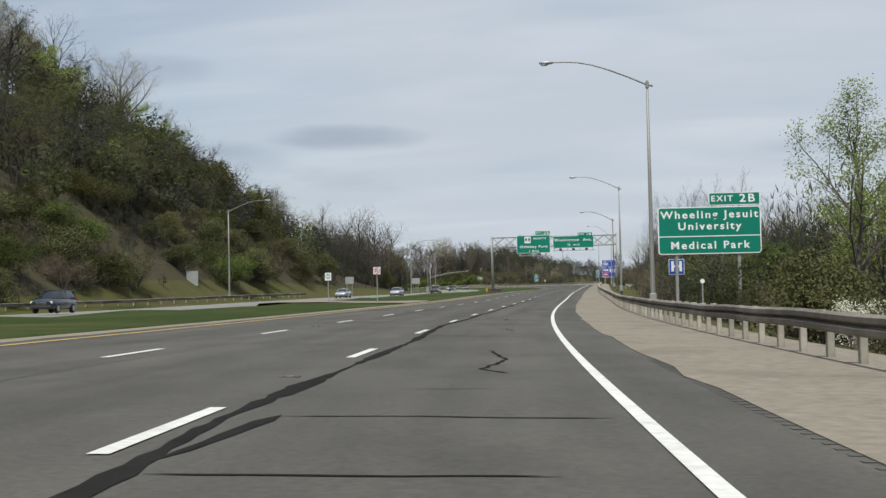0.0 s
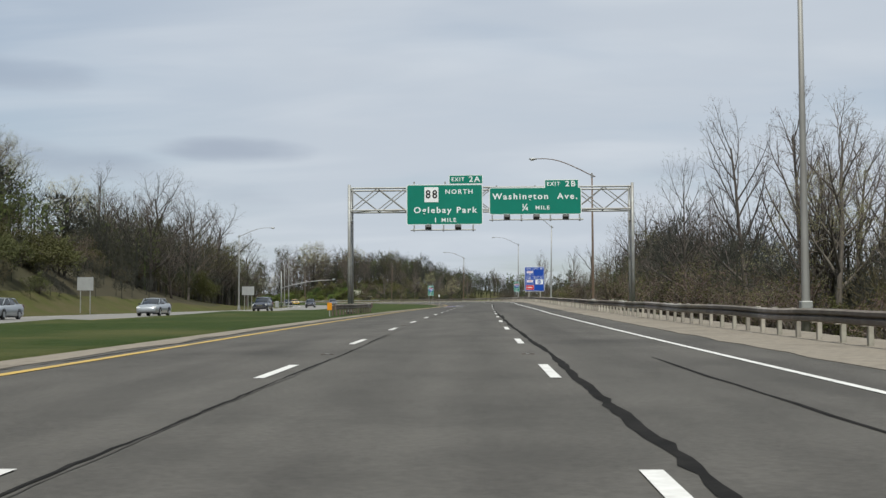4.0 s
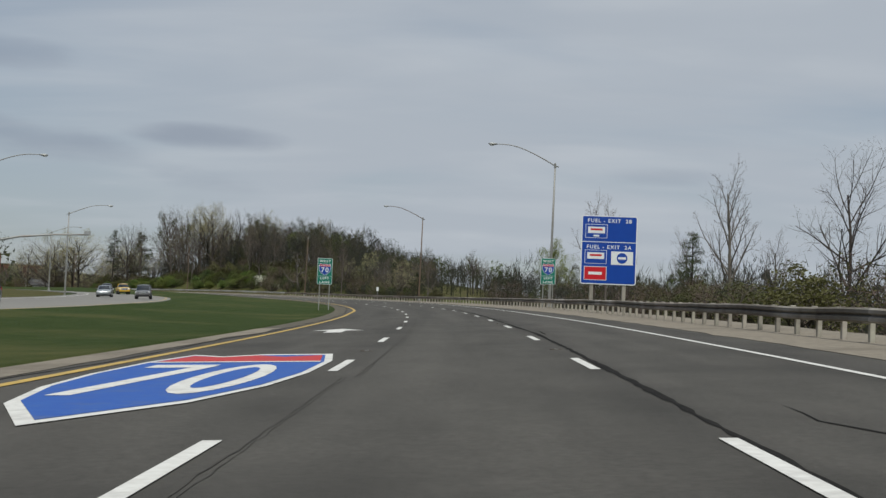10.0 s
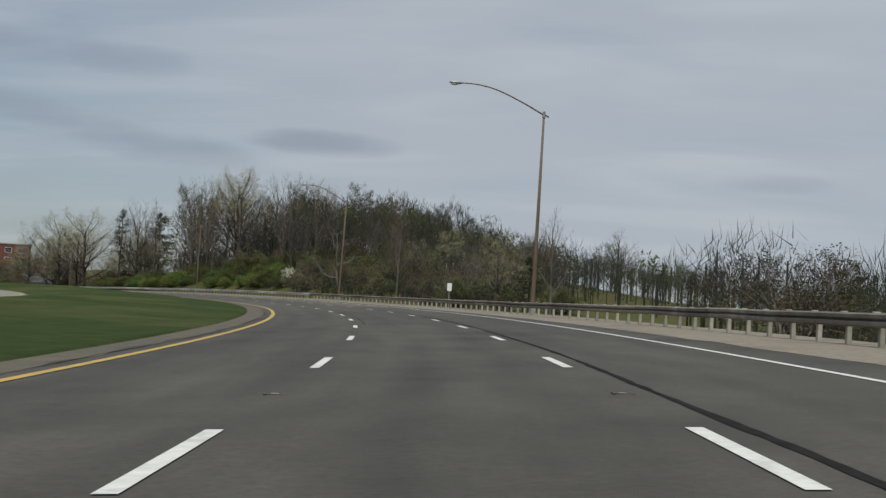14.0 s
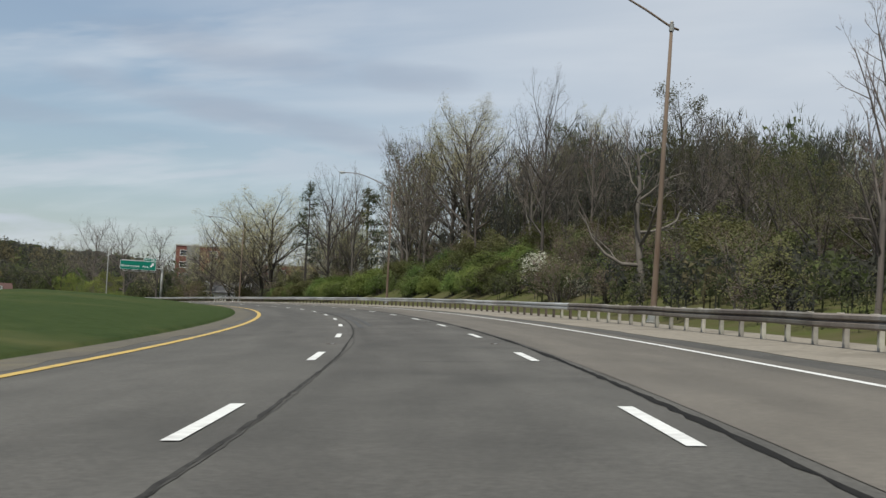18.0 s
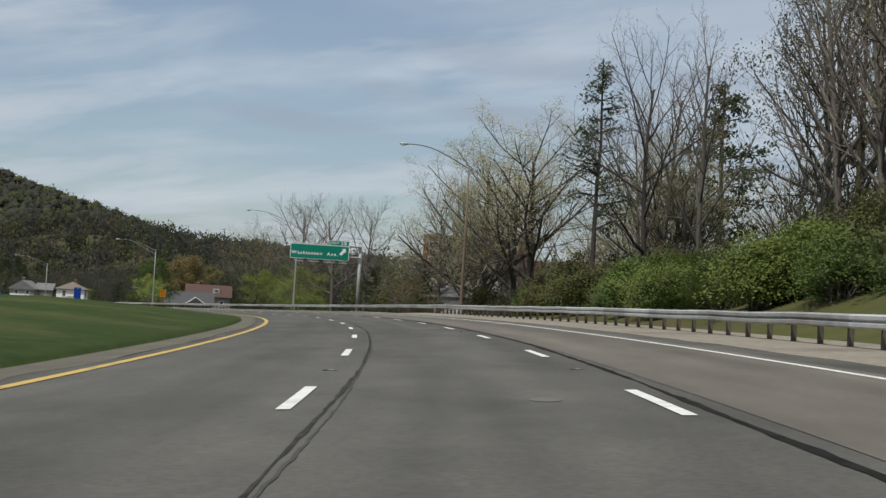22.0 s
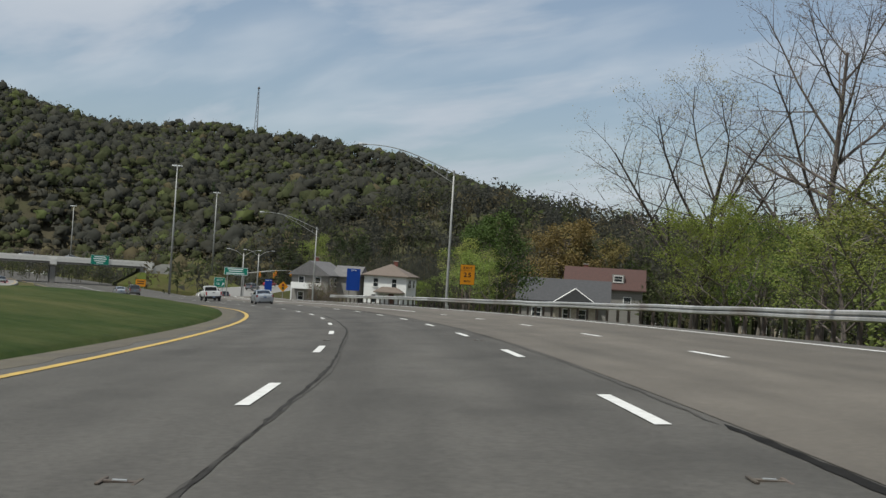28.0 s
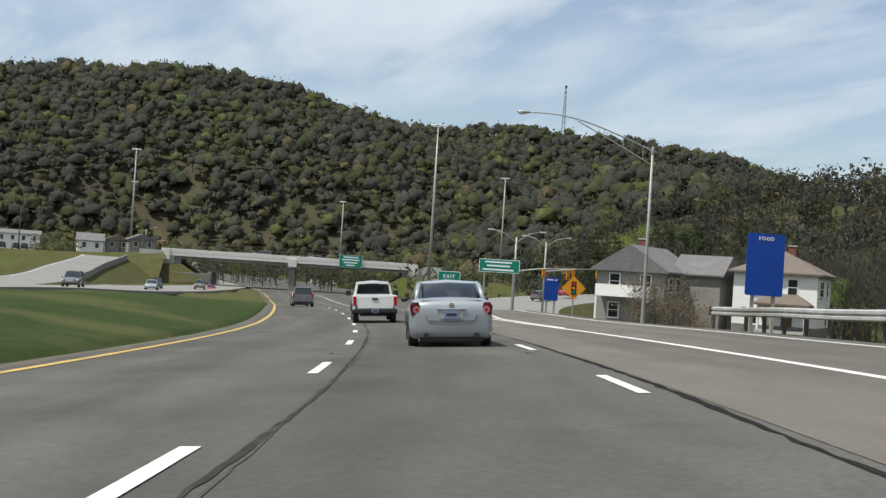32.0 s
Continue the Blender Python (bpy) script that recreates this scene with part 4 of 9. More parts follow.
for k, (s0, s1, u, w, mat) in enumerate(((-20, 60, -1.35, 0.012, HAIR), (58, 150, -1.58, 0.035, TAR), (146, 300, -1.58, 0.014, HAIR), (300, 345, -1.42, 0.020, HAIR), (440, 600, -1.47, 0.044, SEAM), (595, 760, -1.42, 0.050, SEAM), (755, 905, -1.42, 0.046, SEAM), (900, 1060, -1.36, 0.036, SEAM))):
    tar_line(s0, s1, u, w, 11.0 + k, 0.035, 0.3, mat)
    tar_line(s0, s1, u + 0.05, w * 0.5, 71.0 + k, 0.05, 0.3, HAIR)
tar_line(120, 330, -5.98, 0.045, 18.0, 0.14)
tar_line(330, 470, -5.92, 0.040, 19.0, 0.10)
tar_line(630, 700, -6.0, 0.035, 20.0, 0.12)
for k, (s, u0, u1, w) in enumerate(((10.8, 2.6, 5.25, 0.05), (7.4, 2.45, 4.7, 0.055), (13.9, 3.2, 4.3, 0.03), (50.4, 2.35, 5.3, 0.03), (72, -5.6, 5.6, 0.22), (73.2, -6.8, -2.5, 0.16), (95.7, 1.2, 6.4, 0.03),
                                    (167.8, 2.4, 6.5, 0.05), (205.0, -1.8, 5.5, 0.04), (221.9, 2.1, 2.8, 0.04), (215.8, 2.3, 3.7, 0.03), (268, 2.35, 6.6, 0.03), (246.5, -0.6, 4.6, 0.035), (339, 2.6, 5.2, 0.035), (342, 2.6, 5.0, 0.03), (373.9, 1.2, 5.4, 0.035),
                                    (461, -5.5, -1.8, 0.06), (472, 3.2, 6.2, 0.035), (480.5, 2.3, 3.0, 0.05), (519.8, -0.2, 6.3, 0.035), (571, 2.4, 5.4, 0.05), (590, 2.6, 6.6, 0.045), (644, -0.5, 6.5, 0.04), (668.7, -5.4, -1.4, 0.03), (681, -5.6, -1.8, 0.03),
                                    (742, 2.4, 8.6, 0.04), (756, -5.5, -1.6, 0.035), (806, 4.5, 9.0, 0.05), (855, 2.6, 9.0, 0.04), (876, 2.4, 5.0, 0.035))):
    tar_across(s, u0, u1, w, 30.0 + k)
for k, (s, u, n) in enumerate(((262, -4.2, 2), (286, 4.6, 2.5), (292, 3.4, 2), (404, -4.0, 2.5), (684, -4.2, 3), (762, 6.4, 4))):
    wander_crack(s, u, n, 50 + k, 0.02)
def crooked(pts, width, seed):
    """A sealed crack through a few (distance, offset) turns."""
    r = random.Random(seed)
    fine = [(a[0] + (b[0] - a[0]) * k / 6, a[1] + (b[1] - a[1]) * k / 6 + r.uniform(-0.03, 0.03)) for a, b in zip(pts, pts[1:]) for k in range(6)] + [pts[-1]]
    L, R = [], []
    for i, (p, q) in enumerate(fine):
        n = fine[min(i + 1, len(fine) - 1)]
        m = fine[max(i - 1, 0)]
        ds, du = n[0] - m[0], n[1] - m[1]
        k = math.hypot(ds, du) or 1.0
        w = width / 2 * r.uniform(0.6, 1.3) * (0.15 if i in (0, len(fine) - 1) else 1)
        L.append(on_road(p + du / k * w * 2, q - ds / k * w, 0.006)), R.append(on_road(p - du / k * w * 2, q + ds / k * w, 0.006))
    n = len(fine)
    mesh_object("sealed_crack", np.array(L + R), [(i, n + i, n + i + 1, i + 1) for i in range(n - 1)], TAR, road)


crooked([(23.1, 4.05), (21.5, 4.2), (20.0, 4.36), (18.6, 4.2), (17.5, 4.05), (16.6, 4.4)], 0.06, 1)
crooked([(37.2, 3.84), (36.9, 4.13), (36.2, 4.11), (35.6, 4.25), (34.6, 4.35)], 0.05, 2)
crooked([(49.2, 3.62), (48.9, 3.8), (48.4, 3.7), (48.2, 3.85)], 0.12, 3)
crooked([(67.7, 3.42), (66.0, 3.93), (64.8, 4.15), (63.8, 4.3)], 0.05, 4)
crooked([(71.0, 2.95), (70.4, 2.8), (69.9, 2.77)], 0.12, 5)
crooked([(136.4, 3.87), (128.0, 3.95), (120.0, 4.02), (113.4, 3.96)], 0.06, 6)
crooked([(104.7, 3.97), (103.0, 4.15), (101.8, 4.08), (100.8, 3.87), (100.4, 3.95)], 0.06, 7)
crooked([(185.9, 2.2), (185.1, 2.7), (184.9, 3.5), (184.7, 4.75), (184.6, 6.0)], 0.03, 9)
crooked([(184.8, 2.95), (184.3, 3.7), (183.8, 4.45), (183.5, 5.2)], 0.02, 10)
crooked([(211.2, 2.25), (210.1, 2.29), (209.6, 2.23), (208.6, 2.27), (208.0, 2.36), (207.1, 2.24), (206.3, 2.1)], 0.055, 11)
crooked([(107.4, 3.3), (106.4, 3.16), (105.4, 3.25)], 0.05, 8)
PATCH = material("dark_asphalt_patch", (0.045, 0.043, 0.040), 0.88, second=(0.062, 0.059, 0.054), scale=6, detail=8, amount=0.6, bump=0.2, bump_scale=60)
SKID = material("rubber_skid_film", (0.036, 0.035, 0.034), 0.85, second=(0.056, 0.054, 0.051), scale=3, detail=8, amount=0.7)
strip("asphalt_patch", PATCH, 668.7, 671.5, -5.4, -2.05, 0.005, 0.3, parent=road, wiggle=0.5, label="darker asphalt patch", across=6)
strip("skid_mark", SKID, 543, 577, -1.25, -1.07, 0.007, 0.5, parent=road, wiggle=0.03, label="dark rubber skid mark")
strip("skid_mark", SKID, 545, 575, -0.88, -0.71, 0.007, 0.5, parent=road, wiggle=0.03, label="dark rubber skid mark")
WORN = material("worn_asphalt", (0.115, 0.108, 0.096), 0.9, second=(0.085, 0.08, 0.072), scale=9, detail=8, amount=0.8)
GROOVE = material("grooved_asphalt", (0.06, 0.057, 0.052), 0.9, second=(0.078, 0.074, 0.067), scale=9, detail=8, amount=0.8)
for s, u in ((263.2, 0.65), (619.2, 0.6)):
    ring = [on_road(s + 0.3 + 0.27 * math.sin(a * math.tau / 28) * (1 + 0.06 * math.sin(a * 1.9)), u + 0.14 + 0.17 * math.cos(a * math.tau / 28) * (1 + 0.06 * math.sin(a * 2.3)), 0.006) for a in range(28)]
    mesh_object("worn_patch", ring, [tuple(range(28))], WORN, road, "pale worn round patch")
# rumble grooves in the first stretch of shoulder
groove = [on_road(s + a, 6.45 + b, 0.005) for s in np.arange(0, 20, 0.31) for a, b in ((0, 0), (0, 0.4), (0.1, 0.4), (0.1, 0))]
tagged(mesh_object("rumble_strip", groove, [(4 * i, 4 * i + 1, 4 * i + 2, 4 * i + 3) for i in range(len(groove) // 4)], GROOVE, road), "rumble grooves in the shoulder", "", "", "stuff")
for u in (-1.83, 1.83):
    for k in range(0, 38):
        s = 15.8 + 24.384 * k
        base = on_road(s, u, 0.0)
        m = pose(*base, 0, 0, math.degrees(float(line(s)[3])))
        if k == 0 and u < 0:
            marker = thing("road_marker", m, "small cast-iron reflective marker set in the road", "road marker", "reflective road markers")
            for x in (-0.1, 0.1):
                part("rail", boxed(x, 0, 0.004, 0.025, 0.24, 0.016, 0.004), RAIL_POST_DARK, marker)
            part("bridge", boxed(0, 0, 0.004, 0.18, 0.06, 0.012), RAIL_POST_DARK, marker)
            part("reflector", boxed(0, 0.0, 0.012, 0.08, 0.03, 0.008), SIGN_BACK, marker)
        else:
            copy_thing(marker, m)


# ==== street lamps ====
ARM_RISE = ((0, 0), (0.2, 0.34), (0.4, 0.64), (0.55, 0.83), (0.68, 0.94), (0.8, 0.99), (0.9, 1.0), (1.0, 0.985))


def street_lamp_parts(joint, tip, reach, mat, truss=False, label="tall grey steel street lamp with a long bowed arm"):
    """A tapered pole with a bowed arm towards -x and a cobra head, as parts under an empty at the origin."""
    lamp = thing("street_lamp", Matrix.Identity(4), label, "street lamp", "street lamps")
    height = joint + 0.22
    part("pole", tube(bmesh.new(), [(0, 0, -1.0), (0, 0, 0.4), (0, 0, height * 0.5), (0, 0, height)], [0.14, 0.13, 0.10, 0.065], 10), mat, lamp, smooth=True)
    part("transformer_base", boxed(0, 0, 0.3, 0.36, 0.36, 0.6, 0.03), GALV, lamp)
    part("base_flange", boxed(0, 0, 0.03, 0.46, 0.46, 0.06, 0.01), GALV, lamp)
    for sx in (-0.19, 0.19):
        for sy in (-0.19, 0.19):
            part("anchor_bolt", rod(bmesh.new(), (sx, sy, 0.0), (sx, sy, 0.14), 0.02, sides=6), GALV, lamp)
    part("pole_cap", rod(bmesh.new(), (0, 0, height - 0.02), (0, 0, height + 0.05), 0.08, 0.03, 10), GALV, lamp)
    part("arm_clamp", rod(bmesh.new(), (0, 0, joint - 0.16), (0, 0, joint + 0.14), 0.1, sides=10), GALV, lamp)

    def bow(x):
        return joint + (tip - joint) * float(blend(x / reach, *ARM_RISE))

    pts = [(0.3, 0, joint - 0.08)] + [(-reach * k / 14, 0, bow(reach * k / 14)) for k in range(15)]
    part("arm", tube(bmesh.new(), pts, [0.05 - 0.017 * i / 15 for i in range(16)], 8), mat, lamp, smooth=True)
    if truss:
        end = reach * 0.62
        low = [(-end * k / 8, 0, joint - 0.85 + (bow(end) - 0.06 - joint + 0.85) * (k / 8) ** 0.95) for k in range(9)]
        part("lower_arm", tube(bmesh.new(), low, [0.035] * 9, 6), mat, lamp, smooth=True)
        for k in (1, 3, 5):
            xx = -end * k / 8
            part("arm_brace", rod(bmesh.new(), low[k], (xx, 0, bow(-xx)), 0.022, sides=6), mat, lamp)
    end = pts[-1]
    bm = bmesh.new()
    bmesh.ops.create_uvsphere(bm, u_segments=10, v_segments=6, radius=1, matrix=Matrix.Translation((end[0] - 0.2, 0, end[2] + 0.01)) @ Matrix.Diagonal((0.43, 0.17, 0.10, 1)))
    head = part("lamp_head", bm, SIGN_BACK, lamp, smooth=True)
    bm = bmesh.new()
    bmesh.ops.create_uvsphere(bm, u_segments=10, v_segments=6, radius=1, matrix=Matrix.Translation((end[0] - 0.3, 0, end[2] - 0.06)) @ Matrix.Diagonal((0.24, 0.13, 0.10, 1)))
    part("lens", bm, LENS_GLASS, head, smooth=True)
    return lamp


RUSTY = "tall steel street lamp with a rust-streaked pole and long bowed arm"
# distance along, offset, height of the arm's joint, of its tip, lean towards the right, surface
LAMPS = [(-8, 10.8, 12.0, 13.4, 0.0, LAMP_STEEL), (70.6, 10.65, 12.0, 13.4, 0.0, LAMP_STEEL), (154.2, 11.0, 12.25, 13.75, 0.0, LAMP_STEEL), (232.6, 11.0, 11.85, 13.45, 0.0, RUST), (312.6, 10.85, 11.27, 13.9, 1.0, GALV),
         (391.5, 10.95, 11.9, 13.48, 0.5, LAMP_STEEL), (467.4, 9.6, 11.8, 13.3, 0.6, RUST), (549.4, 10.5, 11.87, 13.57, 1.4, RUST), (633.3, 11.65, 12.05, 13.5, 0.0, RUST), (708.1, 10.75, 11.6, 13.2, 0.4, RUST)]
for s, u, joint, tip, lean, mat in LAMPS:
    up = 0.25 if s < 200 else 0.0
    c = street_lamp_parts(joint - up, tip - up, 5.15, mat, label=RUSTY if mat is RUST else "tall grey steel street lamp with a long bowed arm")
    c.matrix_world = stand(s, u, up) @ Matrix.Rotation(radians(lean), 4, "Y")
truss_lamp = street_lamp_parts(11.5, 13.3, 7.55, GALV, True, "grey steel street lamp with a braced double arm over the road")
truss_lamp.matrix_world = stand(869.8, 12.1, -0.45)
street_lamp_parts(11.9, 13.95, 7.2, GALV, True, "grey steel street lamp with a braced double arm over the road").matrix_world = stand(795.4, 13.5, 0.1)
copy_thing(truss_lamp, pose(-318.5, 821.9, 1.9, 0, 0, 66))
far_lamp = street_lamp_parts(11.6, 13.0, 5.15, LAMP_STEEL, label="grey steel street lamp of the opposite carriageway")
for k, (s, u, z) in enumerate(((168.2, -40.1, 0.2), (-30, -45, 0.2), (319.5, -38.2, -0.15), (400, -38.4, -0.35), (468, -39, -0.9), (561, -38.5, -0.3))):
    if k:
        copy_thing(far_lamp, stand(s, u, z, 180))
    else:
        far_lamp.matrix_world = stand(s, u, z, 180)


# ==== sign panels ====
FLOOD = material("dark_lamp_housing", (0.07, 0.07, 0.07), 0.7, 0.1, second=(0.05, 0.05, 0.05), scale=5, amount=0.5)
def rounded(w, h, r, n=4):
    pts = []
    for cx, cz, a0 in ((w / 2 - r, h / 2 - r, 0), (-w / 2 + r, h / 2 - r, 90), (-w / 2 + r, -h / 2 + r, 180), (w / 2 - r, -h / 2 + r, 270)):
        pts += [(cx + r * math.cos(radians(a0 + 90 * k / n)), cz + r * math.sin(radians(a0 + 90 * k / n))) for k in range(n + 1)]
    return pts


def panel(parent, x, z, w, h, face, border=SIGN_WHITE, y=0.0, r=0.16, edge=0.05, name="sign_panel", gap=0.03):
    """A sheet with a border line and a recessed field; its face looks towards -y."""
    def slab(hw, hh, rr, y0, y1):
        return prism(bmesh.new(), [(x + a, z + b) for a, b in rounded(hw, hh, rr)], y0, y1)
    sheet = part(name, slab(w, h, r, y, y + 0.04), border if border else face, parent)
    if border:
        part("field", slab(w - 2 * edge, h - 2 * edge, max(r - edge, 0.02), y - 0.006, y + 0.01), face, sheet)
    return sheet


def words(parent, text, x, z, size, y=-0.012, mat=None, wide=1.0, bold=0.02, align="CENTER"):
    return text_part(text, size, mat or SIGN_WHITE, parent, x, y, z, wide, bold * size, align)


def bar(parent, x, z, w, h, mat, y=-0.010):
    return part("bar", boxed(x, y, z, w, 0.008, h), mat, parent)


# first guide sign beside the road
g = thing("guide_sign", stand(66, 10.7, 0.2, 0), "large green exit sign on two steel posts behind the guard rail", "road sign")
g.matrix_world = stand(66.0, 10.7, 0.0, 4)
for x in (0.9, 4.0):
    part("sign_post", boxed(x, 0.16, 1.0, 0.14, 0.2, 7.6, 0.01), GALV, g)
sh = panel(g, 2.55, 3.95, 5.1, 2.35, SIGN_GREEN)
words(sh, "Wheeling Jesuit", 2.55, 4.72, 0.52, wide=1.12)
words(sh, "University", 2.55, 4.15, 0.52, wide=1.12)
bar(sh, 2.55, 3.66, 5.0, 0.045, SIGN_WHITE)
words(sh, "Medical Park", 2.55, 3.2, 0.52, wide=1.12)
tab = panel(g, 3.82, 5.5, 2.55, 0.64, SIGN_GREEN, r=0.06, edge=0.04)
words(tab, "EXIT", 3.2, 5.5, 0.40, wide=1.1)
words(tab, "2B", 4.45, 5.5, 0.56, wide=1.15)
hs = thing("hospital_sign", stand(69.0, 11.8, 0.0, 3), "small blue hospital direction sign on a wooden post", "road sign")
part("sign_post", boxed(0, 0.08, 0.9, 0.1, 0.1, 3.6, 0.008), RAIL_POST, hs)
hp = panel(hs, 0, 2.22, 0.8, 0.8, SIGN_BLUE, r=0.06, edge=0.025)
words(hp, "H", 0, 2.22, 0.72, wide=1.2, bold=0.03)
dl = thing("delineator", stand(64, 12.6, 0.0), "thin grey post with a round white reflector", "marker post")
part("post", boxed(0, 0.03, 0.4, 0.06, 0.03, 2.2), GALV, dl)
part("reflector", rod(bmesh.new(), (0, -0.01, 1.45), (0, 0.01, 1.45), 0.11, sides=14), SIGN_WHITE, dl)


# ==== sign gantry over the road ====
def gantry():
    s = 203.0
    g = thing("sign_gantry", stand(s, 0), "grey steel lattice gantry with two green signs over the road", "sign gantry")
    zl, zh, ul, ur = 6.98, 8.5, -8.05, 11.2
    for y in (-0.85, 0.95):
        for z in (zl, zh):
            part("chord", rod(bmesh.new(), (ul - 0.1, y, z), (ur + 0.1, y, z), 0.06, sides=10), GALV, g)
    n = 10
    w = (ur - ul) / n
    for y in (-0.85, 0.95):
        for i in range(n):
            a, b = ul + i * w, ul + (i + 1) * w
            part("lattice_diagonal", rod(bmesh.new(), (a, y, zl if i % 2 else zh), (b, y, zh if i % 2 else zl), 0.035, sides=6), GALV, g)
            part("lattice_diagonal", rod(bmesh.new(), (a, y, zh if i % 2 else zl), (b, y, zl if i % 2 else zh), 0.035, sides=6), GALV, g)
    for i in range(n + 1):
        for z in (zl, zh):
            part("lattice_strut", rod(bmesh.new(), (ul + i * w, -0.85, z), (ul + i * w, 0.95, z), 0.035, sides=6), GALV, g)
        if i < n:
            part("lattice_diagonal", rod(bmesh.new(), (ul + i * w, -0.85 if i % 2 else 0.95, zl), (ul + (i + 1) * w, 0.95 if i % 2 else -0.85, zl), 0.035, sides=6), GALV, g)
    for u in (ul, ur):
        for y in (-0.85, 0.95):
            part("gantry_post", tube(bmesh.new(), [(u, y, -0.8), (u, y, 4), (u, y, zh + 0.25)], [0.115, 0.11, 0.105], 12), GALV, g, smooth=True)
            part("base_plate", boxed(u, y, 0.12, 0.55, 0.55, 0.06), GALV, g)
        part("post_brace", rod(bmesh.new(), (u, -0.85, 3.4), (u, 0.95, 6.4), 0.05, sides=8), GALV, g)
        part("post_brace", rod(bmesh.new(), (u, 0.95, 0.5), (u, -0.85, 3.4), 0.05, sides=8), GALV, g)
        part("post_strut", rod(bmesh.new(), (u, -0.85, 6.3), (u, 0.95, 6.3), 0.05, sides=8), GALV, g)
    y = -1.12
    a = panel(g, -1.53, 7.32, 5.18, 2.75, SIGN_GREEN, y=y)
    t = panel(g, -0.08, 9.02, 2.3, 0.62, SIGN_GREEN, y=y, r=0.06, edge=0.04)
    words(t, "EXIT", -0.62, 9.02, 0.36, y - 0.012)
    words(t, "2A", 0.5, 9.02, 0.52, y - 0.012, wide=1.1)
    part("route_shield", boxed(-2.42, y - 0.012, 8.0, 0.95, 0.01, 1.02), SIGN_WHITE, a)
    words(a, "88", -2.42, 8.0, 0.78, y - 0.02, SIGN_BLACK, wide=0.9)
    words(a, "NORTH", -0.55, 8.18, 0.42, y - 0.012, wide=1.1)
    words(a, "Oglebay Park", -1.5, 6.93, 0.56, y - 0.012, wide=1.1)
    words(a, "1", -2.15, 6.25, 0.46, y - 0.012)
    words(a, "MILE", -1.25, 6.25, 0.38, y - 0.012, wide=1.1)
    b = panel(g, 4.62, 7.52, 6.25, 1.86, SIGN_GREEN, y=y)
    t = panel(g, 6.4, 8.66, 2.3, 0.62, SIGN_GREEN, y=y, r=0.06, edge=0.04)
    words(t, "EXIT", 5.85, 8.66, 0.36, y - 0.012)
    words(t, "2B", 7.0, 8.66, 0.52, y - 0.012, wide=1.1)
    words(b, "Washington  Ave.", 4.6, 7.82, 0.56, y - 0.012, wide=1.1)
    words(b, "¼", 3.95, 7.07, 0.62, y - 0.012)
    words(b, "MILE", 5.1, 7.05, 0.36, y - 0.012, wide=1.1)
    for x0, x1, zb, n_l in ((-3.6, 0.4, 5.55, 2), (1.7, 7.6, 6.2, 3)):
        part("light_rail", rod(bmesh.new(), (x0 - 0.2, -1.9, zb), (x1 + 0.2, -1.9, zb), 0.05, sides=8), GALV, g)
        for k in range(3 if n_l == 2 else 4):
            xx = x0 + (x1 - x0) * k / (2 if n_l == 2 else 3)
            part("light_bracket", boxed(xx, -1.5, zb + 0.02, 0.09, 0.95, 0.14), GALV, g)
            part("bracket_drop", boxed(xx, -1.06, zb + 0.4, 0.09, 0.1, 0.85), GALV, g)
        for k in range(n_l):
            xx = x0 + (x1 - x0) * (k + 0.5) / n_l
            f = part("sign_floodlight", boxed(xx, -1.95, zb + 0.19, 0.42, 0.34, 0.24, 0.03, pose(0, 0, 0, -25, 0, 0)), FLOOD, g)
            part("lens", boxed(xx, -1.86, zb + 0.31, 0.34, 0.26, 0.02, 0.0, pose(0, 0, 0, -25, 0, 0)), LENS_GLASS, f)
    for xx in (-3.6, -1.5, 0.6, 2.0, 4.6, 7.2):
        part("sign_hanger", boxed(xx, -0.98, 7.6, 0.1, 0.12, 2.6 if xx < 1.5 else 2.0), GALV, g)


gantry()


# ==== signs along the first straight ====
def small_sign(name, s, u, label, w, h, z, face, border=None, posts=1, turn=0.0, ground=0.0, post_mat=None, edge=0.02, r=0.05):
    t = thing(name, stand(s, u, ground, turn), label, "road sign")
    for k in range(posts):
        x = 0 if posts == 1 else (-w * 0.3 if k == 0 else w * 0.3)
        part("sign_post", boxed(x, 0.05, (z - 0.6) / 2, 0.065 if posts == 1 else 0.08, 0.05, z + 0.6), post_mat or GALV, t)
    return t, panel(t, 0, z, w, h, face, border, r=r, edge=edge)


def resize_panel(panel_ob, z, k):
    """A sign face and what is on it, made smaller about its middle."""
    for ob in (panel_ob, *panel_ob.children_recursive):
        ob.data.transform(Matrix.Translation((0, 0, z)) @ Matrix.Diagonal((k, 1, k, 1)) @ Matrix.Translation((0, 0, -z)))


t, p = small_sign("no_u_turn_sign", 107.7, -10.15, "white no U-turn sign with red ring on a steel post", 0.92, 0.92, 2.75, SIGN_WHITE)
ring = bmesh.new()
bmesh.ops.create_circle(ring, segments=28, radius=0.40, matrix=pose(0, -0.012, 2.75, 90))
inner = [bmesh.ops.create_circle(ring, segments=28, radius=0.33, matrix=pose(0, -0.012, 2.75, 90))]
bmesh.ops.bridge_loops(ring, edges=ring.edges[:])
part("red_ring", ring, SIGN_RED, p)
part("red_slash", boxed(0, -0.016, 2.75, 0.72, 0.004, 0.06, 0, pose(0, 0, 0, 0, 45, 0)), SIGN_RED, p)
arrow = tube(bmesh.new(), [(0.13, -0.011, 2.5), (0.13, -0.011, 2.82), (0.1, -0.011, 2.93), (0, -0.011, 2.98), (-0.1, -0.011, 2.93), (-0.13, -0.011, 2.82), (-0.13, -0.011, 2.72)], [0.035] * 7, 4)
part("arrow", arrow, SIGN_BLACK, p)
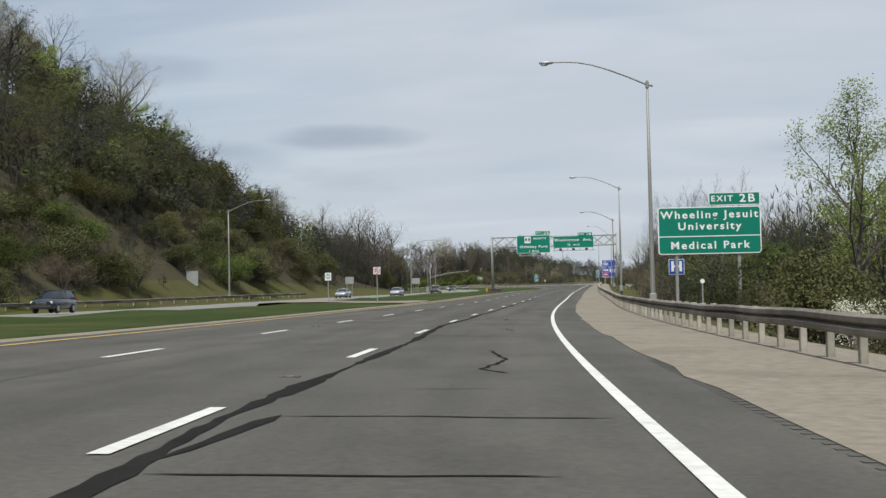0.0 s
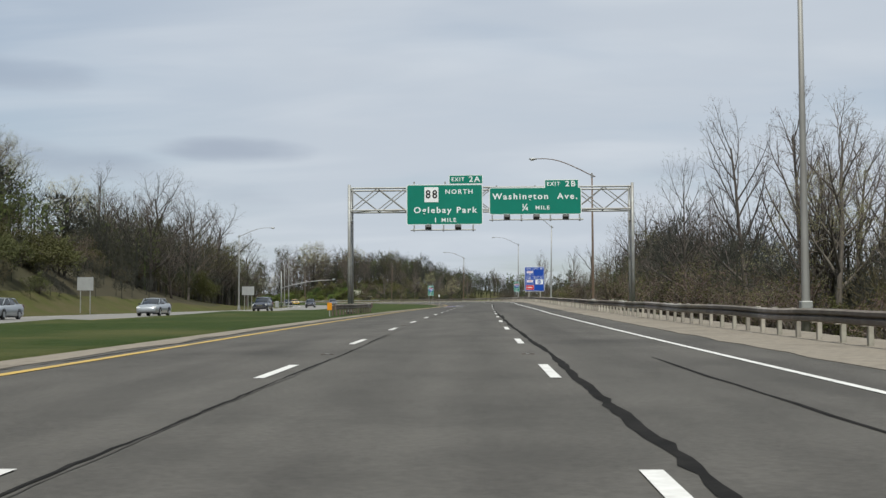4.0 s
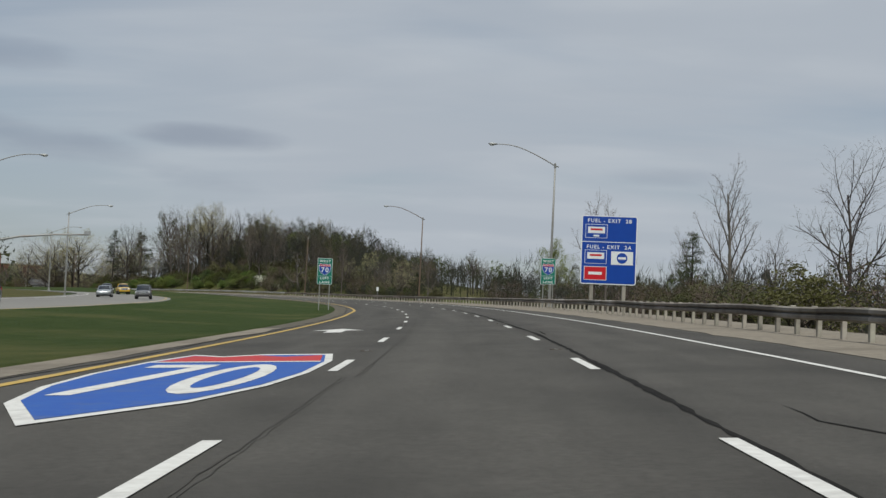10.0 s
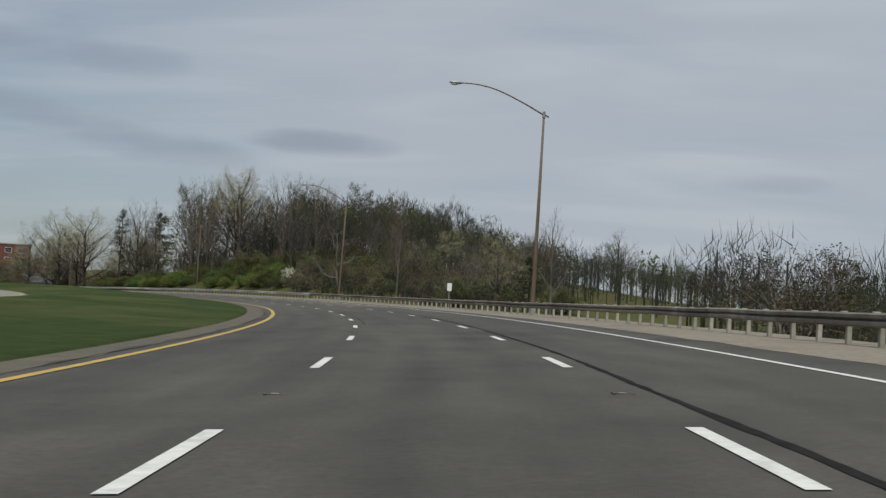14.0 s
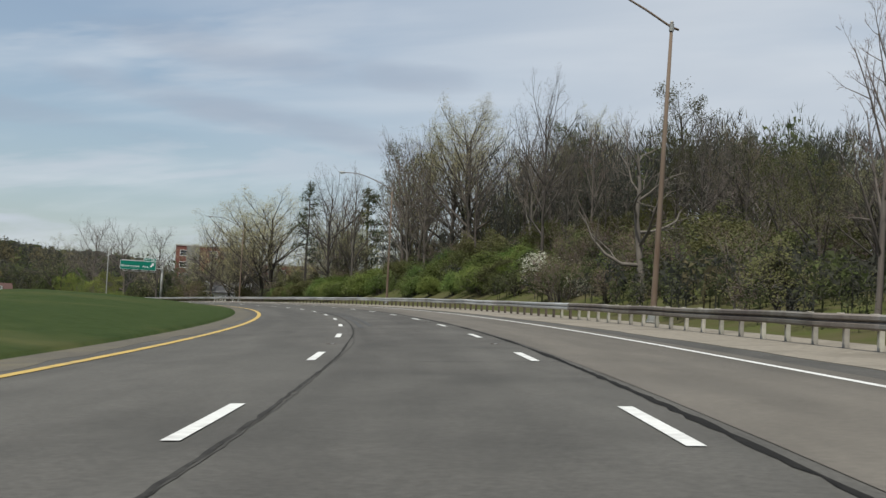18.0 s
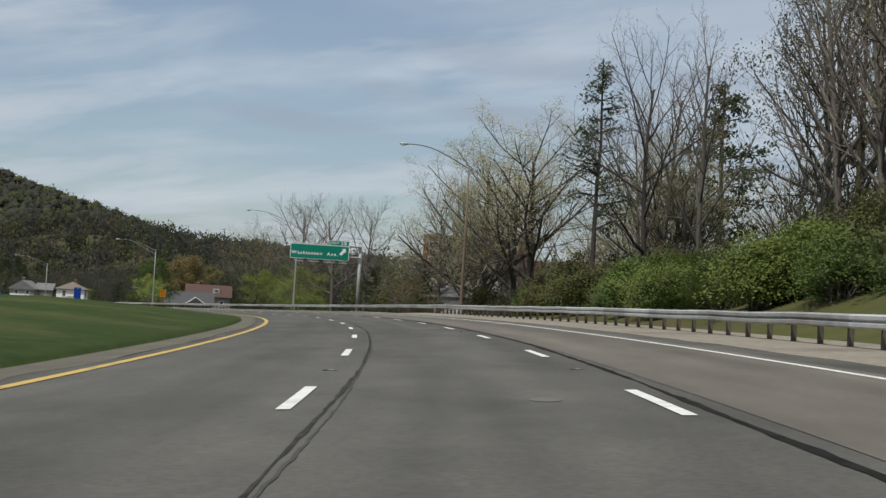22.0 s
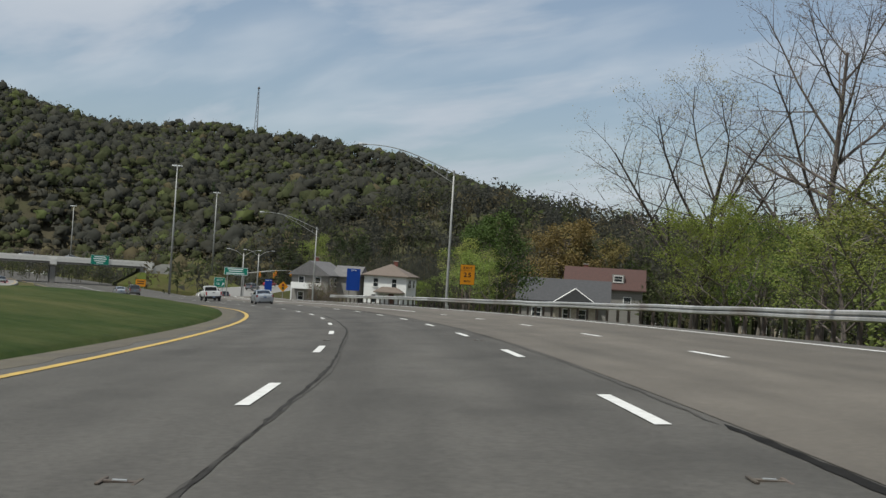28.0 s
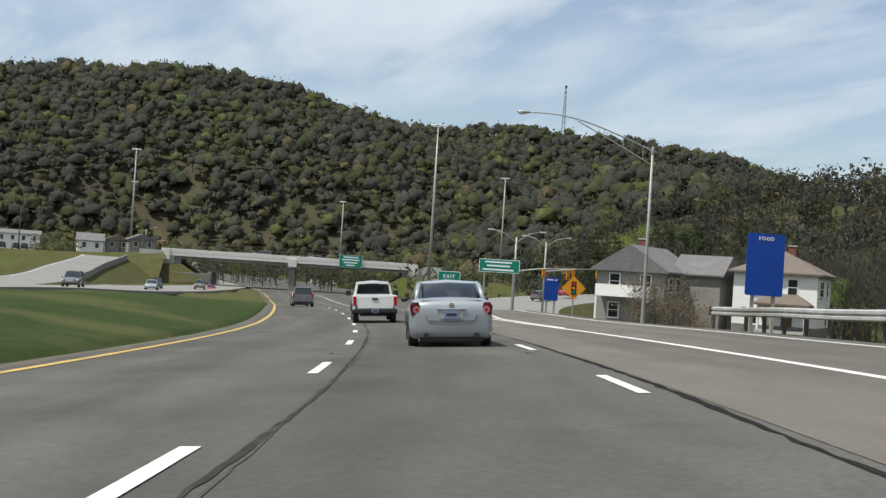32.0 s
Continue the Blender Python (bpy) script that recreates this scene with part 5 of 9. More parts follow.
part("arrow_head", prism(bmesh.new(), [(-0.24, 2.74), (-0.02, 2.74), (-0.13, 2.55)], -0.016, -0.008), SIGN_BLACK, p)
resize_panel(p, 2.75, 0.65)
t, p = small_sign("official_use_sign", 126.9, -18.25, "small white sign with green bars on a post in the median", 0.75, 0.92, 2.55, SIGN_WHITE)
for z in (2.85, 2.72, 2.45, 2.3):
    bar(p, 0, z, 0.5, 0.055, SIGN_GREEN)
bar(p, 0, 2.58, 0.7, 0.02, SIGN_GREEN)
resize_panel(p, 2.55, 0.82)
t, p = small_sign("two_post_sign", 160, -42.5, "plain grey back of a sign beside the guard rail", 1.5, 1.9, 3.0, SIGN_BACK, None, 2)
t, p = small_sign("two_post_sign", 326.4, -37.9, "plain pale back of a sign on three posts", 2.0, 1.4, 2.9, SIGN_BACK, None, 2)
part("sign_post", boxed(0, 0.05, 1.2, 0.08, 0.05, 3.4), GALV, t)
t, p = small_sign("two_post_sign", 240, -38, "plain grey back of a sign on the opposite side", 1.6, 1.3, 2.8, SIGN_BACK, None, 2)


# ==== services sign and route markers ====
g = thing("services_sign", stand(374.8, 12.6, -0.7, -6), "large blue fuel sign on two timber posts behind the rail", "road sign")
for x in (-1.15, 1.15):
    part("sign_post", boxed(x, 0.2, 1.6, 0.26, 0.3, 6.8, 0.02), RAIL_POST, g)
p = panel(g, 0, 4.85, 3.95, 4.9, SIGN_BLUE, r=0.18, edge=0.07)
words(p, "FUEL - EXIT  2B", 0, 6.92, 0.36)
words(p, "FUEL - EXIT  2A", 0, 5.05, 0.36)
bar(p, 0, 5.42, 3.82, 0.05, SIGN_WHITE)
for cx, cz in ((-0.92, 6.18), (-0.92, 4.35)):
    part("logo_plate", boxed(cx, -0.008, cz, 1.55, 0.01, 0.98), SIGN_WHITE, p)
    part("logo_plate", boxed(cx, -0.012, cz, 1.49, 0.01, 0.92), SIGN_BLUE, p)
    part("logo_plate", boxed(cx, -0.016, cz + 0.08, 1.2, 0.01, 0.46), SIGN_WHITE, p)
    bar(p, cx, cz - 0.22, 1.2, 0.1, SIGN_BLUE, -0.020)
    bar(p, cx, cz + 0.12, 0.85, 0.14, SIGN_RED, -0.022)
part("logo_plate", boxed(0.95, -0.008, 4.3, 1.55, 0.01, 0.95), SIGN_WHITE, p)
part("logo_disc", rod(bmesh.new(), (0.95, -0.02, 4.3), (0.95, -0.012, 4.3), 0.38, sides=20), SIGN_BLUE, p)
bar(p, 0.95, 4.3, 0.56, 0.16, SIGN_WHITE, -0.022)
part("logo_plate", boxed(-0.92, -0.008, 3.18, 1.6, 0.01, 0.98), SIGN_WHITE, p)
part("logo_plate", boxed(-0.92, -0.012, 3.18, 1.52, 0.01, 0.9), SIGN_RED, p)
bar(p, -0.92, 3.18, 0.95, 0.2, SIGN_WHITE, -0.018)
bar(p, -0.92, 5.85, 0.4, 0.12, SIGN_WHITE, -0.022)


def shield_outline(w, h, cx, cz):
    top = [(-0.5, 0.30), (-0.42, 0.5), (-0.2, 0.44), (0, 0.5), (0.2, 0.44), (0.42, 0.5), (0.5, 0.30)]
    low = [(0.5, 0.05), (0.44, -0.15), (0.3, -0.33), (0, -0.5), (-0.3, -0.33), (-0.44, -0.15), (-0.5, 0.05)]
    return [(cx + a * w, cz + b * h) for a, b in top + low][::-1]


def route_marker(s, u, ground, label):
    t = thing("route_sign", stand(s, u, ground, 0), label, "road sign")
    for x in (-0.38, 0.42):
        part("sign_post", boxed(x, 0.07, 1.0 - ground / 2, 0.07, 0.06, 4.2), GALV, t)
    p = panel(t, 0, 2.85, 1.2, 2.12, SIGN_GREEN, r=0.07, edge=0.025)
    words(p, "WEST", 0, 3.66, 0.27, wide=1.1)
    k = part("interstate_shield", prism(bmesh.new(), shield_outline(0.98, 0.95, 0, 3.0), -0.014, -0.004), SIGN_WHITE, p)
    part("shield_field", prism(bmesh.new(), shield_outline(0.92, 0.89, 0, 3.0), -0.018, -0.010), SIGN_BLUE, k)
    part("shield_band", prism(bmesh.new(), [(-0.45, 3.24), (-0.39, 3.43), (-0.18, 3.38), (0, 3.43), (0.18, 3.38), (0.39, 3.43), (0.45, 3.24)][::-1], -0.021, -0.012), SIGN_RED, k)
    words(k, "INTERSTATE", 0, 3.31, 0.12, -0.024)
    words(k, "70", 0, 2.95, 0.54, -0.022, wide=1.0, bold=0.02)
    bar(p, 0, 2.46, 1.14, 0.02, SIGN_WHITE)
    words(p, "LEFT", 0, 2.28, 0.26, wide=1.1)
    words(p, "LANE", 0, 1.96, 0.26, wide=1.1)
    return t


route_marker(389, -7.85, 0.35, "green West interstate route marker on two posts in the median grass")
route_marker(388.8, 10.35, 0.1, "green West interstate route marker behind the guard rail")
t, p = small_sign("two_post_sign", 500, 10.6, "small blank white sign on a post behind the guard rail", 0.38, 0.66, 1.3, SIGN_WHITE, None, 1, 0, 0.4)


# ==== painted interstate shield and arrow on the left lane ====
def painted(name, outline, s0, u0, length, width, mat, up, label=""):
    """A flat shape on the lane: pairs run across and along."""
    pts = [on_road(s0 + b * length, u0 + a * width, up) for a, b in outline]
    bm = bmesh.new()
    f = bm.faces.new([bm.verts.new(p) for p in pts])
    bmesh.ops.triangulate(bm, faces=[f])
    bmesh.ops.recalc_face_normals(bm, faces=bm.faces[:])
    return part(name, bm, mat, road, label)


def offset_shield(k):
    return [(a * k, b * k) for a, b in shield_outline(1, 1, 0, 0)]


painted("painted_shield", offset_shield(1.0), 300.3, -3.62, 13.5, 3.0, WHITE_PAINT, 0.012, "large interstate shield painted on the lane")
painted("painted_shield_field", offset_shield(0.93), 300.3, -3.62, 13.5, 3.0, ROAD_BLUE, 0.016)
painted("painted_shield_band", [(-0.44, 0.29), (-0.38, 0.45), (-0.18, 0.405), (0, 0.455), (0.18, 0.405), (0.38, 0.45), (0.44, 0.29)], 300.3, -3.62, 13.5, 3.0, ROAD_RED, 0.019)
painted("painted_shield_bar", [(-0.45, 0.265), (0.45, 0.265), (0.45, 0.285), (-0.45, 0.285)], 300.3, -3.62, 13.5, 3.0, WHITE_PAINT, 0.021)
painted("painted_numeral", [(-0.36, 0.21), (-0.03, 0.21), (-0.03, 0.16), (-0.18, -0.26), (-0.27, -0.26), (-0.13, 0.15), (-0.36, 0.15)], 300.3, -3.62, 13.5, 3.0, WHITE_PAINT, 0.020)
zero = [(0.19 + 0.15 * math.cos(a), -0.02 + 0.23 * math.sin(a)) for a in np.linspace(0, math.tau, 20, endpoint=False)]
painted("painted_numeral", zero, 300.3, -3.62, 13.5, 3.0, WHITE_PAINT, 0.020)
painted("painted_numeral_centre", [(0.19 + (a - 0.19) * 0.5, -0.02 + (b + 0.02) * 0.72) for a, b in zero], 300.3, -3.62, 13.5, 3.0, ROAD_BLUE, 0.023)
painted("painted_arrow", [(-0.5, 0), (0.5, 0), (0.5, 1), (-0.5, 1)], 322.6, -3.75, 2.6, 0.55, WHITE_PAINT, 0.012)
painted("painted_arrow_head", [(-0.5, 0.0), (0.5, 0.0), (0.0, 1.0)], 325.0, -3.75, 2.4, 1.7, WHITE_PAINT, 0.012, "white lane arrow painted on the road")


# ==== cantilever sign for the exit ====
def cantilever():
    s = 761.5
    g = thing("cantilever_sign", stand(s, 0), "green exit sign on a grey steel cantilever arm over the road", "road sign")
    u = 12.95
    part("mast", tube(bmesh.new(), [(u, 0, 0.2), (u, 0, 4), (u, 0, 8.9)], [0.24, 0.22, 0.19], 14), GALV, g, smooth=True)
    part("mast_cap", rod(bmesh.new(), (u, 0, 8.9), (u, 0, 8.96), 0.21, sides=14), GALV, g)
    part("base_plate", boxed(u, 0, 0.75, 0.8, 0.8, 0.08), GALV, g)
    for z in (7.15, 8.45):
        part("arm", rod(bmesh.new(), (u, -0.3, z), (4.6, -0.3, z), 0.11, sides=10), GALV, g)
    for k in range(5):
        a, b = u - 1.6 * k, u - 1.6 * (k + 1)
        part("arm_brace", rod(bmesh.new(), (a, -0.3, 7.15 if k % 2 else 8.45), (b, -0.3, 8.45 if k % 2 else 7.15), 0.04, sides=6), GALV, g)
    p = panel(g, 7.85, 7.54, 7.15, 1.76, SIGN_GREEN, y=-0.55)
    words(p, "Washington  Ave.", 7.25, 7.36, 0.54, -0.562, wide=1.12)
    part("exit_arrow", prism(bmesh.new(), [(10.35, 7.38), (10.48, 7.27), (10.88, 7.72), (11.02, 7.58), (11.0, 8.12), (10.5, 8.05), (10.65, 7.92), (10.22, 7.48)][::-1], -0.572, -0.555), SIGN_WHITE, p)
    t = panel(g, 10.2, 8.74, 2.4, 0.62, SIGN_GREEN, y=-0.55, r=0.06, edge=0.04)
    words(t, "EXIT", 9.65, 8.74, 0.38, -0.562)
    words(t, "2B", 10.75, 8.74, 0.55, -0.562, wide=1.1)
    part("light_rail", rod(bmesh.new(), (4.6, -1.5, 6.35), (11.0, -1.5, 6.35), 0.045, sides=8), GALV, g)
    for k in range(4):
        xx = 4.9 + k * 1.95
        part("light_bracket", boxed(xx, -1.05, 6.4, 0.09, 0.9, 0.12), GALV, g)
        part("bracket_drop", boxed(xx, -0.5, 6.6, 0.09, 0.1, 0.55), GALV, g)
    for xx in (5.9, 7.8, 9.7):
        f = part("sign_floodlight", boxed(xx, -1.55, 6.55, 0.42, 0.34, 0.24, 0.03, pose(0, 0, 0, -25, 0, 0)), FLOOD, g)
        part("lens", boxed(xx, -1.46, 6.67, 0.34, 0.26, 0.02, 0, pose(0, 0, 0, -25, 0, 0)), LENS_GLASS, f)


cantilever()

# ==== exit speed sign, services signs ====
g = thing("exit_speed_sign", stand(866.4, 12.9, -0.85, 4), "amber exit speed sign on two posts behind the guard rail", "road sign")
for x in (-0.32, 0.32):
    part("sign_post", boxed(x, 0.06, 0.9, 0.07, 0.06, 4.4), RUST, g)
p = panel(g, 0, 3.45, 1.22, 1.6, SIGN_YELLOW, SIGN_BLACK, r=0.05, edge=0.02)
words(p, "EXIT", 0, 3.98, 0.27, mat=SIGN_BLACK, wide=1.1)
bar(p, 0, 3.78, 1.16, 0.018, SIGN_BLACK)
words(p, "25", 0, 3.42, 0.50, mat=SIGN_BLACK, wide=1.15)
words(p, "MPH", 0, 2.92, 0.2, mat=SIGN_BLACK, wide=1.2)


def food_sign(s, u, ground, w, h, z, label):
    t = thing("services_sign", stand(s, u, ground, 4), label, "road sign")
    for x in (-w * 0.28, w * 0.28):
        part("sign_post", boxed(x, 0.1, (z - 1.5) / 2, 0.14, 0.12, z + 1.5), RAIL_POST, t)
    p = panel(t, 0, z, w, h, SIGN_BLUE, r=0.1, edge=0.03, border=None)
    return t, p


t, p = food_sign(925.5, 16.2, -1.35, 1.75, 2.75, 4.0, "blank blue food services sign on two posts behind the guard rail")
words(p, "FOOD", 0, 5.15, 0.22)
t, p = food_sign(980, 17.5, -1.0, 1.25, 2.0, 3.0, "blue services sign on posts at the exit ramp")
bar(p, -0.15, 3.8, 0.6, 0.1, SIGN_WHITE)
bar(p, 0.38, 3.8, 0.22, 0.1, SIGN_WHITE)


# ==== trees ====
def wander(rng, d, amount, lift=0.0):
    v = d + Vector((rng.uniform(-1, 1), rng.uniform(-1, 1), rng.uniform(-1, 1))) * amount
    v.z += lift
    return v.normalized()


class Grower:
    """Collects tubes, slivers and leaves of one tree."""

    def __init__(self, seed):
        self.rng = random.Random(seed)
        self.wood, self.wood_faces = [], []
        self.twig, self.twig_faces = [], []
        self.leaf, self.leaf_faces = [], []

    def pipe(self, pts, radii, sides):
        start, prev = len(self.wood), None
        if start:      # grow out of the nearest wood, so that the tree is one piece
            root = min(range(start), key=lambda i: (self.wood[i] - pts[0]).length_squared)
            self.wood_faces.append((root, start, start + 1))
        for i, p in enumerate(pts):
            d = (pts[min(i + 1, len(pts) - 1)] - pts[max(i - 1, 0)]).normalized()
            x = d.orthogonal().normalized() if prev is None else (prev - d * prev.dot(d)).normalized()
            prev, y = x, d.cross(x)
            for k in range(sides):
                a = k * math.tau / sides
                self.wood.append(p + (x * math.cos(a) + y * math.sin(a)) * radii[i])
        for i in range(len(pts) - 1):
            for k in range(sides):
                a, b = start + i * sides + k, start + i * sides + (k + 1) % sides
                self.wood_faces.append((a, b, b + sides, a + sides))

    def sliver(self, a, b, w):
        """A thin twig: two crossed, pointed blades."""
        d = b - a
        x = d.orthogonal().normalized() * w
        x.rotate(Matrix.Rotation(self.rng.uniform(0, math.pi), 3, d.normalized()))
        m = a + d * 0.5 + Vector((self.rng.uniform(-1, 1), self.rng.uniform(-1, 1), self.rng.uniform(-0.3, 1))) * d.length * 0.09
        n = len(self.twig)
        self.twig += [a - x, a + x, m + x * 0.7, m - x * 0.7, b]
        self.twig_faces += [(n, n + 1, n + 2, n + 3), (n + 3, n + 2, n + 4)]

    def leaves(self, p, count, spread, size, long=1.5):
        r = self.rng
        for _ in range(count):
            c = p + Vector((r.gauss(0, spread), r.gauss(0, spread), r.gauss(0, spread * 0.8)))
            a = Vector((r.uniform(-1, 1), r.uniform(-1, 1), r.uniform(-1, 1))).normalized()
            b = a.orthogonal().normalized()
            s = size * r.uniform(0.6, 1.3)
            n = len(self.leaf)
            self.leaf += [c - a * s * 0.5 * long, c + b * s * 0.5, c + a * s * 0.5 * long, c - b * s * 0.5]
            self.leaf_faces.append((n, n + 1, n + 2, n + 3))

    def limb(self, p, d, length, radius, level, spec):
        """One branch and what grows on it."""
        r = self.rng
        segs = max(2, 5 - level)
        pts, q = [p], p
        bend, lift = spec["bend"][level], spec["lift"][level]
        for _ in range(segs):
            d = wander(r, d, bend, lift)
            q = q + d * (length / segs)
            pts.append(q)
        top = spec["levels"]
        if level >= top - 1:
            for a, b in zip(pts, pts[1:]):
                self.sliver(a, b, max(radius, spec["thin"]))
        else:
            radii = [radius * (1 - 0.72 * i / segs) for i in range(segs + 1)]
            self.pipe(pts, radii, (7, 5, 4, 3)[min(level, 3)])
        if level == top:
            if spec["leaf"] and r.random() < spec["leaf_share"]:
                self.leaves(pts[-1], spec["leaf"], spec["leaf_spread"], spec["leaf_size"])
            return
        n = spec["kids"][level]
        n = n + r.randint(-1, 1) if n > 3 else n
        low = spec["from"][level]
        for k in range(n):
            f = low + (1 - low) * (k + r.uniform(0.2, 0.8)) / n
            i = min(int(f * segs), segs - 1)
            at = pts[i].lerp(pts[i + 1], f * segs - i)
            axis = (pts[i + 1] - pts[i]).normalized()
            side = axis.orthogonal().normalized()
            side.rotate(Matrix.Rotation(k * 2.4 + r.uniform(-0.6, 0.6), 3, axis))
            ang = radians(spec["angle"][level] * r.uniform(0.75, 1.25) * (1.25 - 0.5 * f))
            nd = (axis * math.cos(ang) + side * math.sin(ang)).normalized()
            shape = spec["shape"](f) if level == 0 else (1.15 - 0.6 * f)
            self.limb(at, nd, length * spec["ratio"][level] * shape * r.uniform(0.8, 1.2), max(radius * (1 - 0.72 * f) * 0.62, 0.006), level + 1, spec)

    def conifer(self, height, radius, bare, needle, dense=1.0):
        r = self.rng
        pts = [Vector((0, 0, -0.6))] + [Vector((r.uniform(-0.1, 0.1), r.uniform(-0.1, 0.1), height * k / 6)) for k in range(1, 7)]
        self.pipe(pts, [height * 0.016 * (1 - k / 7) + 0.02 for k in range(7)], 7)
        z = height * bare
        while z < height * 0.985:
            f = (z / height - bare) / (1 - bare)
            reach = radius * (1 - f) ** 0.75 * r.uniform(0.6, 1.15) + 0.2
            for k in range(r.randint(4, 6)):
                a = r.uniform(0, math.tau)
                d = Vector((math.cos(a), math.sin(a), r.uniform(-0.05, 0.3)))
                tip = Vector((0, 0, z)) + d * reach
                self.sliver(Vector((0, 0, z)), tip, 0.05)
                many = int((5 + reach * 3) * dense)
                for m in range(many):
                    c = Vector((0, 0, z)).lerp(tip, 0.25 + 0.75 * (m + r.random()) / many)
                    self.leaves(c, 6, needle * 1.05, needle * 0.48, 2.8)
            z += height * 0.042 * r.uniform(0.7, 1.3)

    def thing(self, name, label, bark, twig, leaf, category="tree", group="roadside trees"):
        t = thing(name, Matrix.Identity(4), label, category, group)
        k = len(self.twig)
        verts = self.twig + self.leaf
        faces = self.twig_faces + [tuple(i + k for i in f) for f in self.leaf_faces]
        index = [0] * len(self.twig_faces) + [1] * len(self.leaf_faces)
        mesh_object("trunk", self.wood, self.wood_faces, bark, t, smooth=True)
        mesh_object("crown", verts, faces, [twig, leaf or twig], t, index=index)
        return t


def spec(**over):
    base = dict(levels=4, kids=(13, 6, 5, 3), angle=(42, 42, 45, 45), ratio=(0.50, 0.48, 0.5, 0.5), bend=(0.10, 0.16, 0.22, 0.28, 0.3), lift=(0.03, 0.06, 0.05, 0.03, 0.02),
                thin=0.008, leaf=0, leaf_share=1.0, leaf_spread=0.12, leaf_size=0.1, shape=lambda f: 1.25 - 0.75 * f)
    base["from"] = (0.28, 0.25, 0.2, 0.2)
    base.update(over)
    return base


def tree(name, label, seed, height, sp, bark, twig, leaf=None, girth=1.0, stems=1, category="tree", group="roadside trees", lean=0.0):
    g = Grower(seed)
    for k in range(stems):
        a = g.rng.uniform(0, math.tau)
        tilt = lean if stems == 1 else g.rng.uniform(0.12, 0.42)
        d = Vector((math.cos(a) * tilt, math.sin(a) * tilt, 1)).normalized()
        base = Vector((math.cos(a) * 0.15 * (stems > 1), math.sin(a) * 0.15 * (stems > 1), -0.6))
        g.limb(base, d, height * (0.86 if stems == 1 else g.rng.uniform(0.6, 0.9)), height * 0.0165 * girth, 0, sp)
    return g.thing(name, label, bark, twig, leaf, category, group)


NEAR = {}
NEAR["bare"] = tree("bare_tree", "tall leafless grey tree with dense upswept twigs", 11, 14, spec(kids=(15, 7, 5, 3), lift=(0.02, 0.10, 0.08, 0.05, 0.03)), BARK, TWIG)
NEAR["bare_b"] = tree("spreading_bare_tree", "tall leafless dark-trunked tree with spreading limbs", 23, 14, spec(kids=(13, 7, 5, 3), angle=(52, 44, 45, 45), shape=lambda f: 1.35 - 0.7 * f), BARK_DARK, TWIG)
NEAR["bare_c"] = tree("slender_bare_tree", "slender leafless reddish-twigged tree", 37, 13, spec(kids=(14, 6, 5, 3), angle=(34, 38, 42, 45), ratio=(0.42, 0.5, 0.5, 0.5)), BARK, TWIG_RED)
NEAR["bud"] = tree("budding_tree", "spreading tree with dark limbs and a haze of pale yellow-green buds", 41, 14, spec(kids=(15, 7, 6, 3), angle=(56, 44, 45, 45), ratio=(0.56, 0.48, 0.5, 0.5), leaf=8, leaf_share=0.8, leaf_size=0.05, leaf_spread=0.2, lift=(0.02, 0.08, 0.06, 0.04, 0.03), shape=lambda f: 1.25 - 0.65 * f), BARK_DARK, TWIG, LEAF_PALE, 1.25)
NEAR["spring"] = tree("budding_tree", "tree just coming into yellow-green leaf", 53, 13, spec(kids=(13, 6, 5, 3), angle=(50, 45, 45, 45), leaf=9, leaf_share=0.9, leaf_size=0.10, leaf_spread=0.26), BARK, TWIG, LEAF_SPRING)
NEAR["olive"] = tree("budding_tree", "tree with a sparse olive-brown haze of young leaves", 61, 13, spec(kids=(14, 6, 5, 3), leaf=5, leaf_share=0.7, leaf_size=0.09, leaf_spread=0.2), BARK_DARK, TWIG, LEAF_OLIVE)
NEAR["russet"] = tree("budding_tree", "rounded tree with dense russet young leaves", 67, 12, spec(kids=(14, 6, 5, 3), angle=(55, 45, 45, 45), leaf=9, leaf_share=0.9, leaf_size=0.13, leaf_spread=0.28), BARK, TWIG_RED, LEAF_RUST)
NEAR["green"] = tree("leafy_tree", "full rounded tree in fresh green leaf", 71, 12, spec(kids=(13, 6, 5, 3), angle=(55, 48, 45, 45), leaf=10, leaf_share=0.95, leaf_size=0.14, leaf_spread=0.32), BARK, TWIG, LEAF_GREEN)
NEAR["pale"] = tree("sycamore_tree", "large spreading leafless tree with pale limbs and seed balls", 83, 18, spec(kids=(15, 9, 6, 4), angle=(58, 46, 46, 46), ratio=(0.56, 0.5, 0.5, 0.5), leaf=1, leaf_share=0.12, leaf_size=0.06, lift=(0.02, 0.06, 0.03, 0.0, -0.02)), BARK, TWIG, LEAF_OLIVE)
NEAR["gnarled"] = tree("dead_tree", "gnarled half-dead tree with twisted bare limbs", 97, 12, spec(kids=(8, 4, 4, 2), angle=(62, 55, 50, 45), bend=(0.22, 0.42, 0.4, 0.35, 0.3), ratio=(0.6, 0.45, 0.45, 0.5)), BARK, TWIG, girth=1.6)
NEAR["leaning"] = tree("leaning_tree", "dark forked tree leaning out, with thin pale leaf haze", 101, 14, spec(kids=(7, 10, 8, 4), angle=(42, 46, 45, 45), ratio=(0.75, 0.5, 0.5, 0.5), leaf=5, leaf_share=0.6, leaf_size=0.05, leaf_spread=0.24, shape=lambda f: 1.1 - 0.3 * f), BARK_DARK, TWIG, LEAF_PALE, girth=1.3, lean=0.25)
g = Grower(7)
g.conifer(15, 2.9, 0.2, 0.2, 1.1)
NEAR["conifer"] = g.thing("conifer", "tall dark conifer with short ragged boughs", BARK_DARK, BARK_DARK, LEAF_DARK)
g = Grower(8)
g.conifer(14, 4.0, 0.34, 0.24, 0.62)
